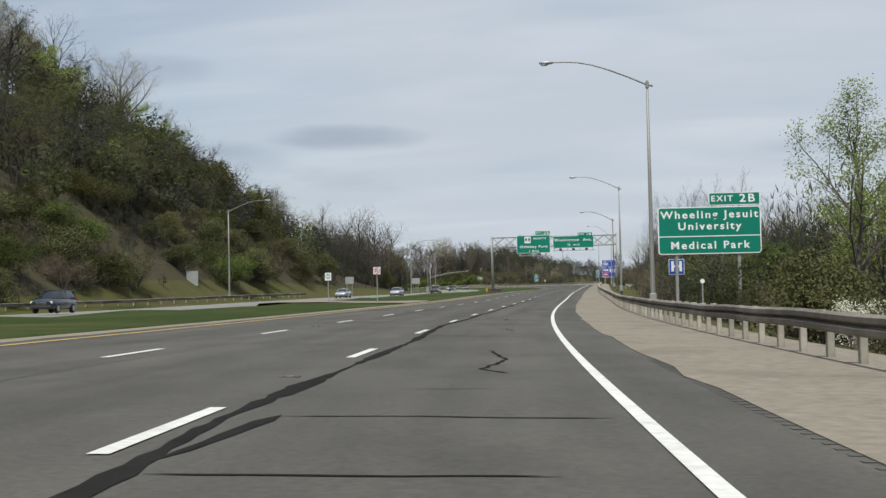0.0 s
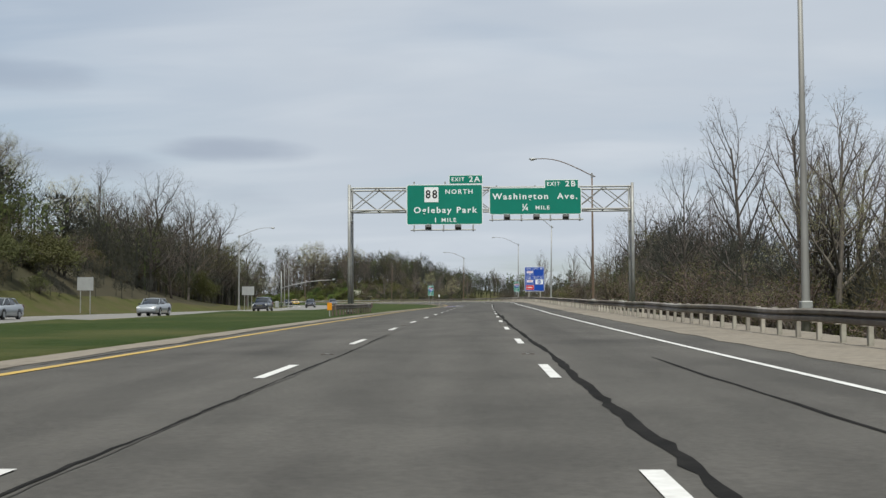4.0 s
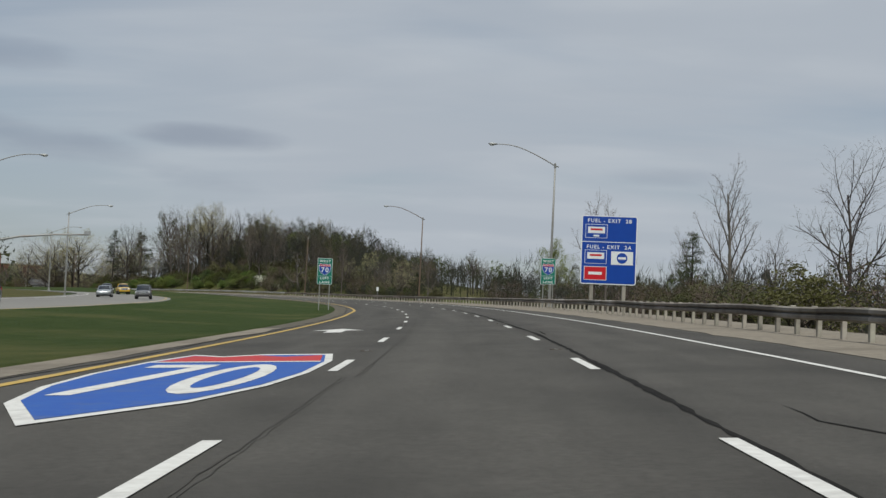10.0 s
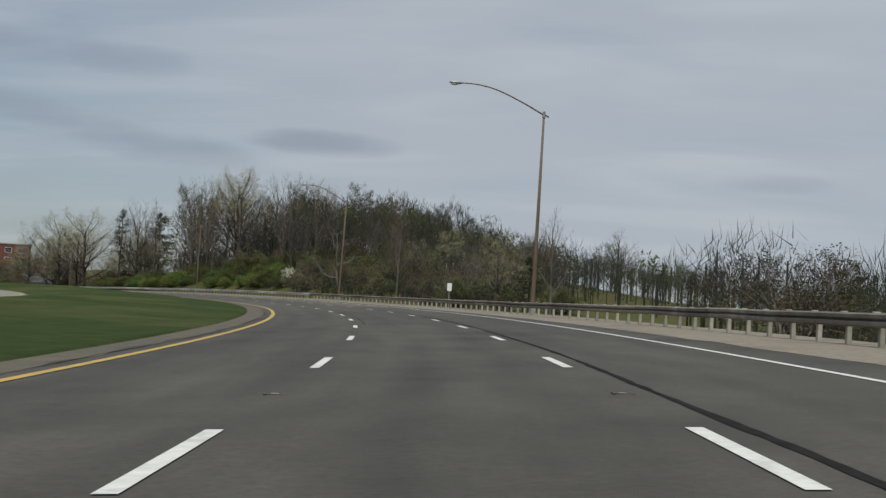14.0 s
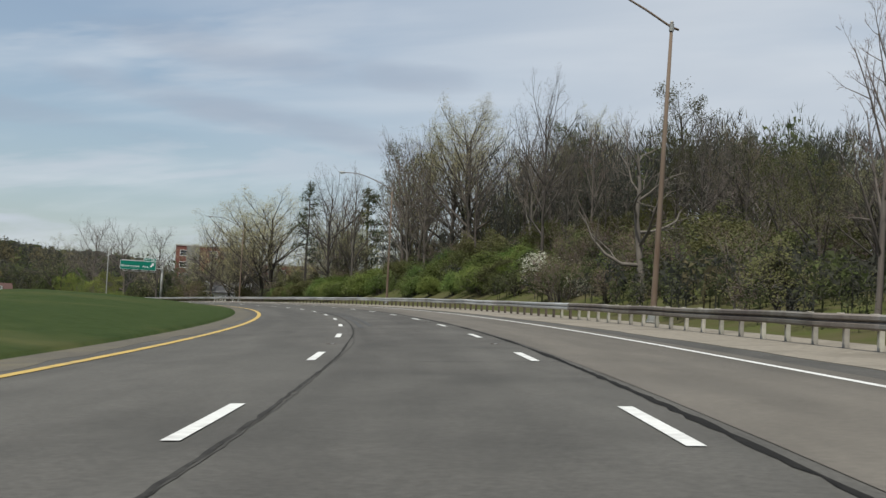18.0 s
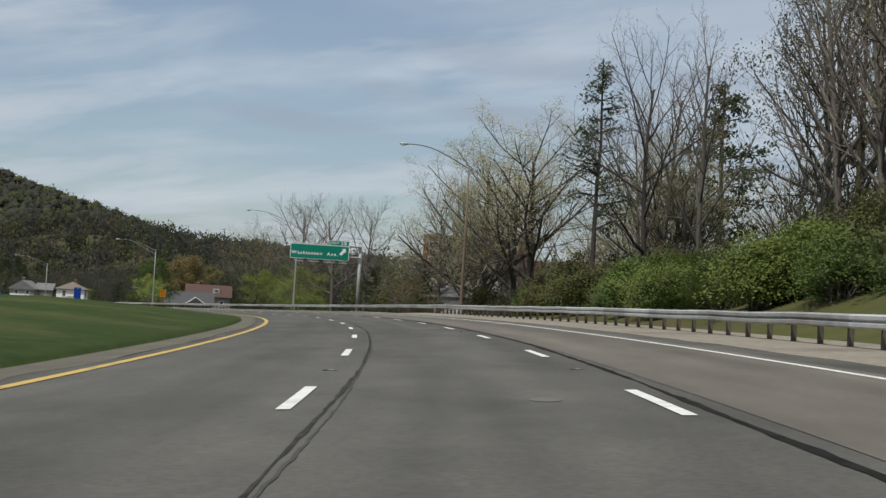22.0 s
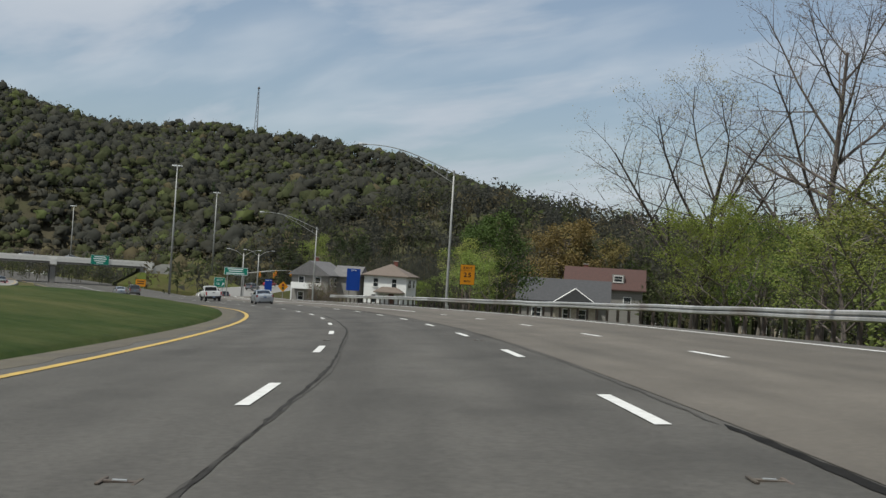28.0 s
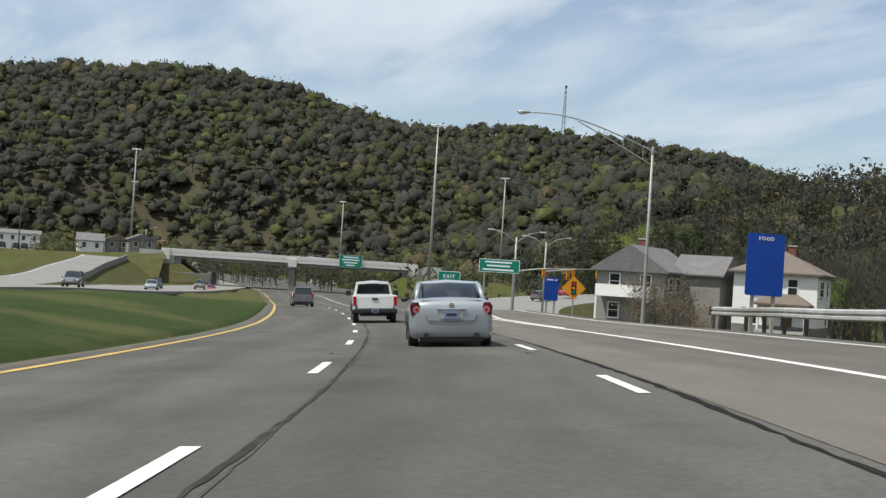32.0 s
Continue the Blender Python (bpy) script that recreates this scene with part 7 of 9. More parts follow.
def far_woods(x0, x1, y0, y1, count, seed, keep, tall, tones, label):
    rng = np.random.default_rng(seed)
    x, y = rng.uniform(x0, x1, count), rng.uniform(y0, y1, count)
    s, u = nearest_road(x, y)
    z = land(x, y)
    ok = keep(x, y, z, s, u)
    x, y, z = x[ok], y[ok], z[ok]
    # tones gather in stands
    stand_of = np.array([noise.noise((a * 0.012, b * 0.012, 3.0)) for a, b in zip(x, y)])
    weight = np.array(tones)[None] * np.exp(stand_of[:, None] * np.array([-0.6, -1.2, 1.2, 2.2, 0.6, 0.8]))
    pick = (weight.cumsum(1) / weight.sum(1)[:, None] < rng.random(len(x))[:, None]).sum(1)
    # the slopes that face the valley
    back = np.hypot(x + 255, y - 776)
    near_z = land(x + (-255 - x) / back * 18, y + (776 - y) / back * 18)
    face = near_z < z + 1.5
    woods("woods", label, x[face], y[face], z[face], rng.uniform(*tall, len(x))[face] * rng.choice([0.7, 1.0, 1.3], int(face.sum()), p=[0.35, 0.45, 0.2]), pick[face], 20, seed, 0.085, "canopy")


HILL_HOUSES = [(-880, 1030), (-905, 960), (-860, 900), (-870, 965)]


def clear_of_houses(x, y):
    """No trees close round the hillside houses or just below them."""
    ok = np.ones(len(x), bool)
    for a, b in HILL_HOUSES:
        wx, wy = -255 - a, 776 - b
        k = math.hypot(wx, wy)
        along, off = ((x - a) * wx + (y - b) * wy) / k, ((x - a) * wy - (y - b) * wx) / k
        ok &= ~((along > -9) & (along < 38) & (np.abs(off) < 10))
    return ok


# the long hill beyond the interchange
far_woods(-1560, -560, 560, 1800, 40000, 31, lambda x, y, z, s, u: (z > 9) & clear_of_houses(x, y) & (np.hypot(x + 255, y - 776) > 460) & (np.abs(u) > np.where(s < 1080, 120, 30)) & (x + 0.35 * (y - 1000) < -520), (8, 13), (0.31, 0.33, 0.26, 0.03, 0.02, 0.05), "bare and budding hillside woods")
far_woods(-1100, -600, 700, 1400, 4200, 43, lambda x, y, z, s, u: (z > -3) & (z <= 11) & clear_of_houses(x, y) & ~((x > -725) & (y < 905) & (u < 0)) & (np.hypot(x + 255, y - 776) > 400) & (np.abs(u) > np.where(s < 1260, 60, 30)), (7, 12), (0.22, 0.04, 0.34, 0.14, 0.23, 0.03), "golden olive trees along the foot of the hill")
# its low shoulder behind the houses
wooded(-760, -300, 930, 1230, 2300, 42, lambda x, y, z, s, u: (z > -3) & (u > 76) & ((np.hypot(x + 255, y - 776) <= 465) | (x > -560) | (x + 0.35 * (y - 1000) >= -520)), (11, 16), (0.42, 0.3, 0.14, 0.02, 0.08, 0.04), 120, "brown bare woods on the low shoulder of the hill", 0.062)
# foot of the hill and town trees
wooded(-900, -330, 640, 1350, 1500, 32, lambda x, y, z, s, u: (z <= 18) & ~((x > -725) & (y < 905) & (u < 0)) & ((u > np.where(s < 1080, 100, 24)) | (u < np.where(s < 1080, -95, -40))) & (x < -330), (7, 13), (0.2, 0.12, 0.25, 0.2, 0.17, 0.06), 64, "town trees below the hill", 0.09)
wooded(-330, 160, 700, 1500, 1700, 33, lambda x, y, z, s, u: (u > 92), (9, 16), (0.35, 0.2, 0.2, 0.07, 0.13, 0.05), 50, "bare woods across the valley", 0.09)
wooded(40, 700, 100, 1300, 4200, 34, lambda x, y, z, s, u: (u > 92), (7, 12), (0.42, 0.27, 0.17, 0.03, 0.08, 0.03), 28, "brown woods on the low far hills", 0.12)
# inner side of the curve
wooded(-620, -60, 330, 760, 1100, 35, lambda x, y, z, s, u: (u < -88) & (u > -400), (8, 14), (0.35, 0.15, 0.22, 0.12, 0.12, 0.04), 60, "budding trees inside the curve", 0.08)
wooded(-190, -70, -120, 330, 420, 36, lambda x, y, z, s, u: (u < -96), (10, 16), (0.35, 0.25, 0.25, 0.08, 0.05, 0.02), 110, "dense woods on the near hill", 0.08)
# undergrowth on the knoll
rng = np.random.default_rng(37)
ks, ku = rng.uniform(520, 700, 420), rng.uniform(27, 80, 420)
kx, ky, kz, kh, kb = line(ks)
woods("undergrowth", "bare undergrowth among the trees of the knoll", kx + ku * np.cos(kh), ky + ku * np.sin(kh), kz + ground_height(ks, ku), np.interp(ks, [520, 600, 680], [5, 9, 13]) * rng.uniform(0.6, 1.0, 420), rng.choice(6, 420, p=[0.45, 0.2, 0.25, 0.03, 0.05, 0.02]), 150, 38, 0.055, "twig")
# thicket across the low ground beyond the rail
ks, ku = rng.uniform(150, 520, 700), rng.uniform(38, 92, 700)
kx, ky, kz, kh, kb = line(ks)
woods("thicket", "brown leafless thicket on the low ground beyond the rail", kx + ku * np.cos(kh), ky + ku * np.sin(kh), kz + ground_height(ks, ku), rng.uniform(7, 11.5, 700), rng.choice(6, 700, p=[0.5, 0.25, 0.17, 0.02, 0.05, 0.01]), 90, 39, 0.07, "twig")
ks, ku = rng.uniform(225, 470, 300), rng.uniform(16, 40, 300)
kx, ky, kz, kh, kb = line(ks)
woods("thicket", "brown leafless thicket below the guard rail", kx + ku * np.cos(kh), ky + ku * np.sin(kh), kz + ground_height(ks, ku), np.interp(ks, [225, 285, 310, 470], [7.5, 7.5, 4.2, 3.8]) * rng.uniform(0.6, 1.0, 300), rng.choice(6, 300, p=[0.5, 0.3, 0.15, 0.0, 0.05, 0.0]), 380, 40, 0.029, "twig")
ks, ku = rng.uniform(285, 405, 120), rng.uniform(-60, -46, 120)
kx, ky, kz, kh, kb = line(ks)
woods("thicket", "brown leafless thicket beside the opposite carriageway", kx + ku * np.cos(kh), ky + ku * np.sin(kh), kz + ground_height(ks, ku), rng.uniform(3, 7, 120), rng.choice(6, 120, p=[0.45, 0.25, 0.2, 0.02, 0.08, 0.0]), 200, 41, 0.045, "twig")


# fuller bands of scrub and budding wood along both sides
def band(name, label, s0, s1, u0, u1, count, low, high, shares, per, seed, size, style="leaf", keep=None):
    rng = np.random.default_rng(seed)
    ks, ku = rng.uniform(s0, s1, count), rng.uniform(u0, u1, count)
    tall, tone = rng.uniform(low, high, count), rng.choice(6, count, p=shares)
    if keep:
        ok = keep(ks, ku)
        ks, ku, tall, tone = ks[ok], ku[ok], tall[ok], tone[ok]
        tall = tall * np.interp(ks, [490, 530, 560, 600, 650, 680, 700], [0.2, 0.22, 0.32, 0.5, 0.74, 0.85, 0.75])
    kx, ky, kz, kh, kb = line(ks)
    woods(name, label, kx + ku * np.cos(kh), ky + ku * np.sin(kh), kz + ground_height(ks, ku), tall, tone, per, seed, size, style)


band("thicket", "dense grey-brown thicket below the guard rail", 110, 300, 18, 36, 140, 4.5, 8.5, [0.56, 0.32, 0.08, 0.0, 0.04, 0.0], 560, 51, 0.024, "twig")
band("thicket", "tall bare thicket behind the guard rail", 236, 292, 20, 30, 40, 8.5, 11.5, [0.5, 0.45, 0.05, 0.0, 0.0, 0.0], 700, 67, 0.026, "twig")
band("thicket", "dense budding wood behind the first exit sign", 56, 150, 19, 42, 130, 6.0, 9.5, [0.3, 0.36, 0.24, 0.04, 0.06, 0.0], 560, 62, 0.024, "twig")
band("thicket", "dark leafy scrub at the foot of the first exit sign", 62, 110, 13.5, 19, 60, 2.2, 4.2, [0.1, 0.35, 0.45, 0.1, 0.0, 0.0], 420, 63, 0.03)
band("thicket", "brown brush at the foot of the wooded hill", 10, 290, -53, -41.5, 330, 1.8, 3.6, [0.36, 0.26, 0.06, 0.0, 0.32, 0.0], 260, 64, 0.045, "twig")
band("woods", "dense olive and brown woods on the near hill", 20, 285, -98, -50, 420, 6.0, 10.5, [0.2, 0.32, 0.38, 0.07, 0.03, 0.0], 380, 65, 0.034)
band("thicket", "tall bare wood beside the opposite carriageway", 326, 382, -66, -49, 60, 9.0, 15.0, [0.5, 0.4, 0.06, 0.0, 0.04, 0.0], 620, 66, 0.024, "twig")
band("thicket", "dark brown thicket beyond the guard rail", 300, 480, 22, 46, 260, 4.5, 7.0, [0.32, 0.5, 0.13, 0.02, 0.03, 0.0], 420, 52, 0.028, "twig")
band("thicket", "bare wood beside the opposite carriageway", 290, 410, -66, -47, 130, 6.0, 11.0, [0.45, 0.3, 0.2, 0.02, 0.03, 0.0], 420, 53, 0.026, "twig")
band("woods", "olive and brown trees beyond the signal mast", 415, 485, -78, -50, 70, 6.0, 10.0, [0.34, 0.22, 0.3, 0.08, 0.06, 0.0], 300, 71, 0.036)
inner = lambda s, u: u < 26 + (s - 512) * 0.35
band("woods", "bare and budding crowns of the wooded knoll", 520, 640, 26, 56, 80, 18.5, 22.5, [0.46, 0.26, 0.2, 0.05, 0.03, 0.0], 520, 61, 0.030, "twig", inner)
band("woods", "bare grey wood along the top of the knoll's bank", 604, 700, 22, 44, 60, 6, 10, [0.4, 0.42, 0.12, 0.02, 0.04, 0.0], 420, 70, 0.030, "twig")
band("undergrowth", "green undergrowth on the bank of the knoll", 585, 712, 14.5, 25, 330, 1.4, 2.8, [0.02, 0.06, 0.5, 0.4, 0.02, 0.0], 150, 54, 0.06)
band("undergrowth", "budding trees in front of the houses", 770, 900, 42, 92, 160, 6, 11, [0.15, 0.15, 0.35, 0.2, 0.15, 0.0], 340, 55, 0.03)
band("undergrowth", "olive brush at the foot of the knoll", 505, 600, 12.9, 21, 260, 1.2, 2.9, [0.25, 0.2, 0.4, 0.13, 0.02, 0.0], 170, 56, 0.055)
band("woods", "budding olive and russet trees below the outer curve", 795, 862, 36, 66, 80, 9.5, 14.5, [0.2, 0.3, 0.27, 0.1, 0.1, 0.03], 640, 57, 0.027)
band("woods", "tall brown bare woods on the rising ground behind the houses", 985, 1130, 58, 96, 150, 12, 17, [0.42, 0.3, 0.16, 0.02, 0.07, 0.03], 620, 68, 0.024, "twig")
band("woods", "olive brush on the slope beyond the bridge", 1190, 1300, -60, 60, 190, 5, 10, [0.3, 0.24, 0.3, 0.08, 0.08, 0.0], 160, 69, 0.05)
band("woods", "tall budding trees behind the houses", 880, 990, 68, 92, 110, 14, 20, [0.3, 0.2, 0.3, 0.14, 0.04, 0.02], 640, 58, 0.024)


# ==== houses ====
SIDING_WHITE = material("white_clapboard", (0.74, 0.74, 0.72), 0.7, second=(0.62, 0.62, 0.60), scale=1.5, amount=0.5, bump=0.25, bump_scale=6, stretch=(0.05, 0.05, 4))
SIDING_GREY = material("weathered_grey_siding", (0.23, 0.22, 0.205), 0.8, second=(0.185, 0.175, 0.16), scale=1.5, amount=0.5, bump=0.25, bump_scale=6, stretch=(0.05, 0.05, 4))
BRICK_RED = material("red_brick_walling", (0.17, 0.06, 0.046), 0.85, second=(0.125, 0.05, 0.04), scale=2, amount=0.6)
BRICK_BUFF = material("pale_rubble_walling", (0.42, 0.37, 0.30), 0.85, second=(0.30, 0.26, 0.21), scale=3, amount=0.7, bump=0.4, bump_scale=5)
ROOF_GREY = material("grey_shingles", (0.145, 0.14, 0.14), 0.9, second=(0.10, 0.098, 0.1), scale=3, detail=7, amount=0.6, bump=0.4, bump_scale=9, spots=(0.19, 0.185, 0.18), spot_scale=0.4, spot_amount=0.5)
ROOF_BROWN = material("brown_shingles", (0.15, 0.12, 0.10), 0.9, second=(0.11, 0.09, 0.075), scale=3, detail=7, amount=0.6, bump=0.4, bump_scale=9)
ROOF_DARK = material("dark_shingles", (0.045, 0.046, 0.049), 0.9, second=(0.062, 0.062, 0.066), scale=3, detail=7, amount=0.6, bump=0.4, bump_scale=9, spots=(0.05, 0.05, 0.052), spot_scale=0.3, spot_amount=0.5)
# red-brown shingles, their colour deepened to hold the shade of trees round them
ROOF_RED = material("rusty_red_shingles", (0.078, 0.040, 0.034), 0.9, second=(0.058, 0.034, 0.03), scale=3, detail=7, amount=0.6, bump=0.4, bump_scale=9)
TRIM = material("white_trim", (0.72, 0.72, 0.70), 0.6, second=(0.6, 0.6, 0.58), scale=3, amount=0.4)
PANE = material("dark_window_glass", (0.02, 0.024, 0.028), 0.08, spec=0.6)
DOOR = material("painted_door", (0.12, 0.05, 0.035), 0.6, second=(0.09, 0.04, 0.03), scale=3, amount=0.5)


def window(parent, x, y, z, w, h, side):
    """A framed pane; side is the outward direction: -y front, +x or -x flank."""
    turn = {"front": Matrix.Identity(4), "right": pose(0, 0, 0, 0, 0, 90), "left": pose(0, 0, 0, 0, 0, -90)}[side]
    def slab(cx, cz, sx, sz, d0, d1):
        m = Matrix.Translation((x, y, z)) @ turn
        return boxed(0, 0, 0, 1, 1, 1, 0, None), m @ Matrix.Translation((cx, (d0 + d1) / 2, cz)) @ Matrix.Diagonal((sx, abs(d1 - d0), sz, 1))
    bm, m = slab(0, 0, w + 0.22, h + 0.22, -0.06, 0.02)
    bm.transform(m)
    fr = part("window_frame", bm, TRIM, parent)
    bm, m = slab(0, 0, w, h, -0.075, -0.02)
    bm.transform(m)
    part("pane", bm, PANE, fr)
    bm, m = slab(0, 0, w, 0.05, -0.095, -0.05)
    bm.transform(m)
    part("glazing_bar", bm, TRIM, fr)
    bm, m = slab(0, -h / 2 - 0.1, w + 0.34, 0.08, -0.14, 0.0)
    bm.transform(m)
    part("window_sill", bm, TRIM, fr)


def roof_part(parent, w, d, z, rise, kind, mat, over=0.4, y0=0.0, x0=0.0, name="roof"):
    a, b = w / 2 + over, d / 2 + over
    bm = bmesh.new()
    base = [bm.verts.new((x0 + sx * a, y0 + sy * b, z)) for sx, sy in ((-1, -1), (1, -1), (1, 1), (-1, 1))]
    if kind == "hip":
        r = max(a - b, 0.05)
        top = [bm.verts.new((x0 - r, y0, z + rise)), bm.verts.new((x0 + r, y0, z + rise))]
        for f in ((0, 1, "b", "a"), (1, 2, "b"), (2, 3, "a", "b"), (3, 0, "a")):
            bm.faces.new([base[k] if isinstance(k, int) else top[0 if k == "a" else 1] for k in f])
    elif kind == "gable_x":                         # ridge along x
        top = [bm.verts.new((x0 - a, y0, z + rise)), bm.verts.new((x0 + a, y0, z + rise))]
        for f in ((0, 1, "b", "a"), (1, 2, "b"), (2, 3, "a", "b"), (3, 0, "a")):
            bm.faces.new([base[k] if isinstance(k, int) else top[0 if k == "a" else 1] for k in f])
    else:                                           # ridge along y
        top = [bm.verts.new((x0, y0 - b, z + rise)), bm.verts.new((x0, y0 + b, z + rise))]
        for f in ((0, 1, "a"), (1, 2, "b", "a"), (2, 3, "b"), (3, 0, "a", "b")):
            bm.faces.new([base[k] if isinstance(k, int) else top[0 if k == "a" else 1] for k in f])
    bm.faces.new(base[::-1])
    ext = bmesh.ops.extrude_face_region(bm, geom=[f for f in bm.faces if f.normal.z < -0.9] or bm.faces[-1:])
    bmesh.ops.translate(bm, verts=[v for v in ext["geom"] if isinstance(v, bmesh.types.BMVert)], vec=(0, 0, -0.16))
    bmesh.ops.recalc_face_normals(bm, faces=bm.faces[:])
    return part(name, bm, mat, parent)


def gable_wall(parent, w, y, z, rise, mat, x0=0.0):
    return part("gable", prism(bmesh.new(), [(x0 - w / 2, z - 0.02), (x0 + w / 2, z - 0.02), (x0, z + rise - 0.12)], y, y + 0.12), mat, parent)


def chimney(parent, x, y, z, h):
    c = part("chimney", boxed(x, y, z + h / 2, 0.7, 0.55, h, 0.02), BRICK_RED, parent)
    part("chimney_cap", boxed(x, y, z + h + 0.05, 0.85, 0.7, 0.1), CONCRETE, c)


def sits(x, y):
    """Ground level at a point."""
    if -700 < x < -591 and 789 < y < 886 and y < 864 - 0.24 * (x + 592):
        return 4.7
    s, u = nearest_road(np.array([x]), np.array([y]))
    if -125 < u[0] < 90 and s[0] < 1040:
        return float(np.interp(s[0], STEPS, RZ) + ground_height(np.array([s]), np.array([u]))[0, 0])
    return float(land(np.array([x]), np.array([y]))[0])


# white two-storey house with a hipped roof and a porch
hw = thing("house", pose(-350.4, 861.2, 2.3, 0, 0, 38), "white two-storey clapboard house with brown hipped roof and porch", "house", "houses below the motorway")
part("wall", boxed(0, 0, 1.6, 7.6, 8.0, 7.2), SIDING_WHITE, hw)
part("foundation", boxed(0, 0, -0.9, 7.8, 8.2, 2.4), CONCRETE_DARK, hw)
roof_part(hw, 7.6, 8.0, 5.2, 2.1, "hip", ROOF_BROWN, 0.5)
chimney(hw, 0.6, 0.8, 6.2, 1.6)
for x in (-1.7, 1.6):
    window(hw, x, -4.0, 3.9, 0.8, 1.4, "front")
window(hw, -1.9, -4.0, 1.1, 0.85, 1.4, "front")
for y in (-2.2, -1.2, 1.8):
    window(hw, 3.8, y, 3.9, 0.7, 1.3, "right")
window(hw, 3.8, 1.5, 1.2, 0.8, 1.3, "right")
part("porch_floor", boxed(1.0, -5.0, -0.2, 4.6, 2.0, 0.25), CONCRETE, hw)
roof_part(hw, 4.6, 2.0, 2.35, 0.9, "hip", ROOF_BROWN, 0.25, -5.0, 1.0, "porch_roof")
for x in (-1.1, 3.1):
    part("porch_post", boxed(x, -5.8, 1.1, 0.16, 0.16, 2.5), TRIM, hw)
part("door", boxed(1.2, -4.03, 0.95, 0.95, 0.1, 2.05), DOOR, hw)
# grey gabled house
hg = thing("house", pose(-358.5, 851.5, 1.9, 0, 0, 36), "grey gabled frame house with a brick chimney and balcony", "house", "houses below the motorway")
part("wall", boxed(0, 0, 2.2, 6.6, 10.5, 5.6), SIDING_GREY, hg)
part("foundation", boxed(0, 0, -0.9, 6.8, 10.7, 2.4), CONCRETE_DARK, hg)
roof_part(hg, 6.6, 10.5, 5.0, 2.4, "gable_y", ROOF_GREY, 0.5)
gable_wall(hg, 6.6, -5.3, 5.0, 2.4, SIDING_WHITE)
part("wing_wall", boxed(5.0, 2.4, 2.2, 4.4, 5.6, 5.6), SIDING_GREY, hg)
roof_part(hg, 4.4, 5.6, 5.0, 1.9, "gable_x", ROOF_GREY, 0.4, 2.4, 5.0, "wing_roof")
chimney(hg, -1.0, 1.0, 6.6, 1.5)
for x, z in ((-1.5, 3.9), (1.5, 3.9), (-1.5, 1.2)):
    window(hg, x, -5.25, z, 0.9, 1.3, "front")
for y in (-3.5, -1.2):
    window(hg, 3.3, y, 3.8, 0.9, 1.2, "right")
part("balcony_floor", boxed(-0.2, -6.1, 2.55, 5.2, 1.6, 0.2), TRIM, hg)
part("balcony_rail", boxed(-0.2, -6.85, 3.1, 5.2, 0.08, 0.9), SIDING_WHITE, hg)
for x in (-2.7, 2.3):
    part("balcony_post", boxed(x, -6.8, 1.2, 0.16, 0.16, 2.8), TRIM, hg)
# dark-roofed bungalow below the outer curve
hd = thing("house", pose(-291.5, 844, 1.3, 0, 0, 42), "low house with dark shingle roof, front gable and pale stone wall", "house", "houses below the motorway")
part("wall", boxed(0, 0, 1.4, 11.5, 8.5, 5.6), SIDING_GREY, hd)
roof_part(hd, 11.5, 8.5, 4.2, 3.0, "gable_x", ROOF_DARK, 0.5)
part("front_wing", boxed(1.6, -4.6, 1.3, 5.4, 2.2, 5.2), BRICK_BUFF, hd)
roof_part(hd, 5.4, 4.6, 3.9, 2.0, "gable_y", ROOF_DARK, 0.35, -4.0, 1.6, "wing_roof")
gable_wall(hd, 5.4, -5.72, 3.9, 2.0, BRICK_BUFF, 1.6)
for x in (0.6, 2.6):
    window(hd, x, -5.7, 2.6, 0.9, 1.2, "front")
window(hd, -3.4, -4.25, 2.6, 1.1, 1.2, "front")
part("barge_board", rod(bmesh.new(), (-1.4, -6.35, 3.9), (1.6, -6.35, 5.95), 0.09, sides=4), TRIM, hd)
part("barge_board", rod(bmesh.new(), (4.6, -6.35, 3.9), (1.6, -6.35, 5.95), 0.09, sides=4), TRIM, hd)
# red-roofed house behind it
hr = thing("house", pose(-305, 867, 2.1, 0, 0, 42), "house with a rusty red shingle roof and a small dormer", "house", "houses below the motorway")
part("wall", boxed(0, 0, 2.2, 11.5, 8.0, 7.0), SIDING_GREY, hr)
roof_part(hr, 11.5, 8.0, 5.4, 3.2, "gable_x", ROOF_RED, 0.5)
part("dormer", boxed(2.0, -2.2, 7.0, 1.8, 2.0, 1.3), SIDING_GREY, hr)
window(hr, 2.0, -3.2, 7.0, 1.2, 0.8, "front")
for x in (-3.5, 0, 3.5):
    window(hr, x, -4.0, 3.6, 1.0, 1.3, "front")
chimney(hr, -3.0, 0.5, 7.6, 1.4)


def small_house(x, y, turn, w, d, h, rise, wall, roof, label, kind="gable_x", storeys=1):
    z = sits(x, y)
    t = thing("house", pose(x, y, z, 0, 0, turn), label, "house", "houses in the town")
    part("wall", boxed(0, 0, h / 2 - 1, w, d, h + 2), wall, t)
    roof_part(t, w, d, h, rise, kind, roof, 0.4)
    if kind == "gable_y":
        gable_wall(t, w, -d / 2 - 0.03, h, rise, wall)
    for k in range(max(2, int(w / 3))):
        xx = -w / 2 + w * (k + 0.5) / max(2, int(w / 3))
        for q in range(storeys):
            window(t, xx, -d / 2, h - 1.2 - 2.6 * q, 0.9, 1.2, "front")
    return t


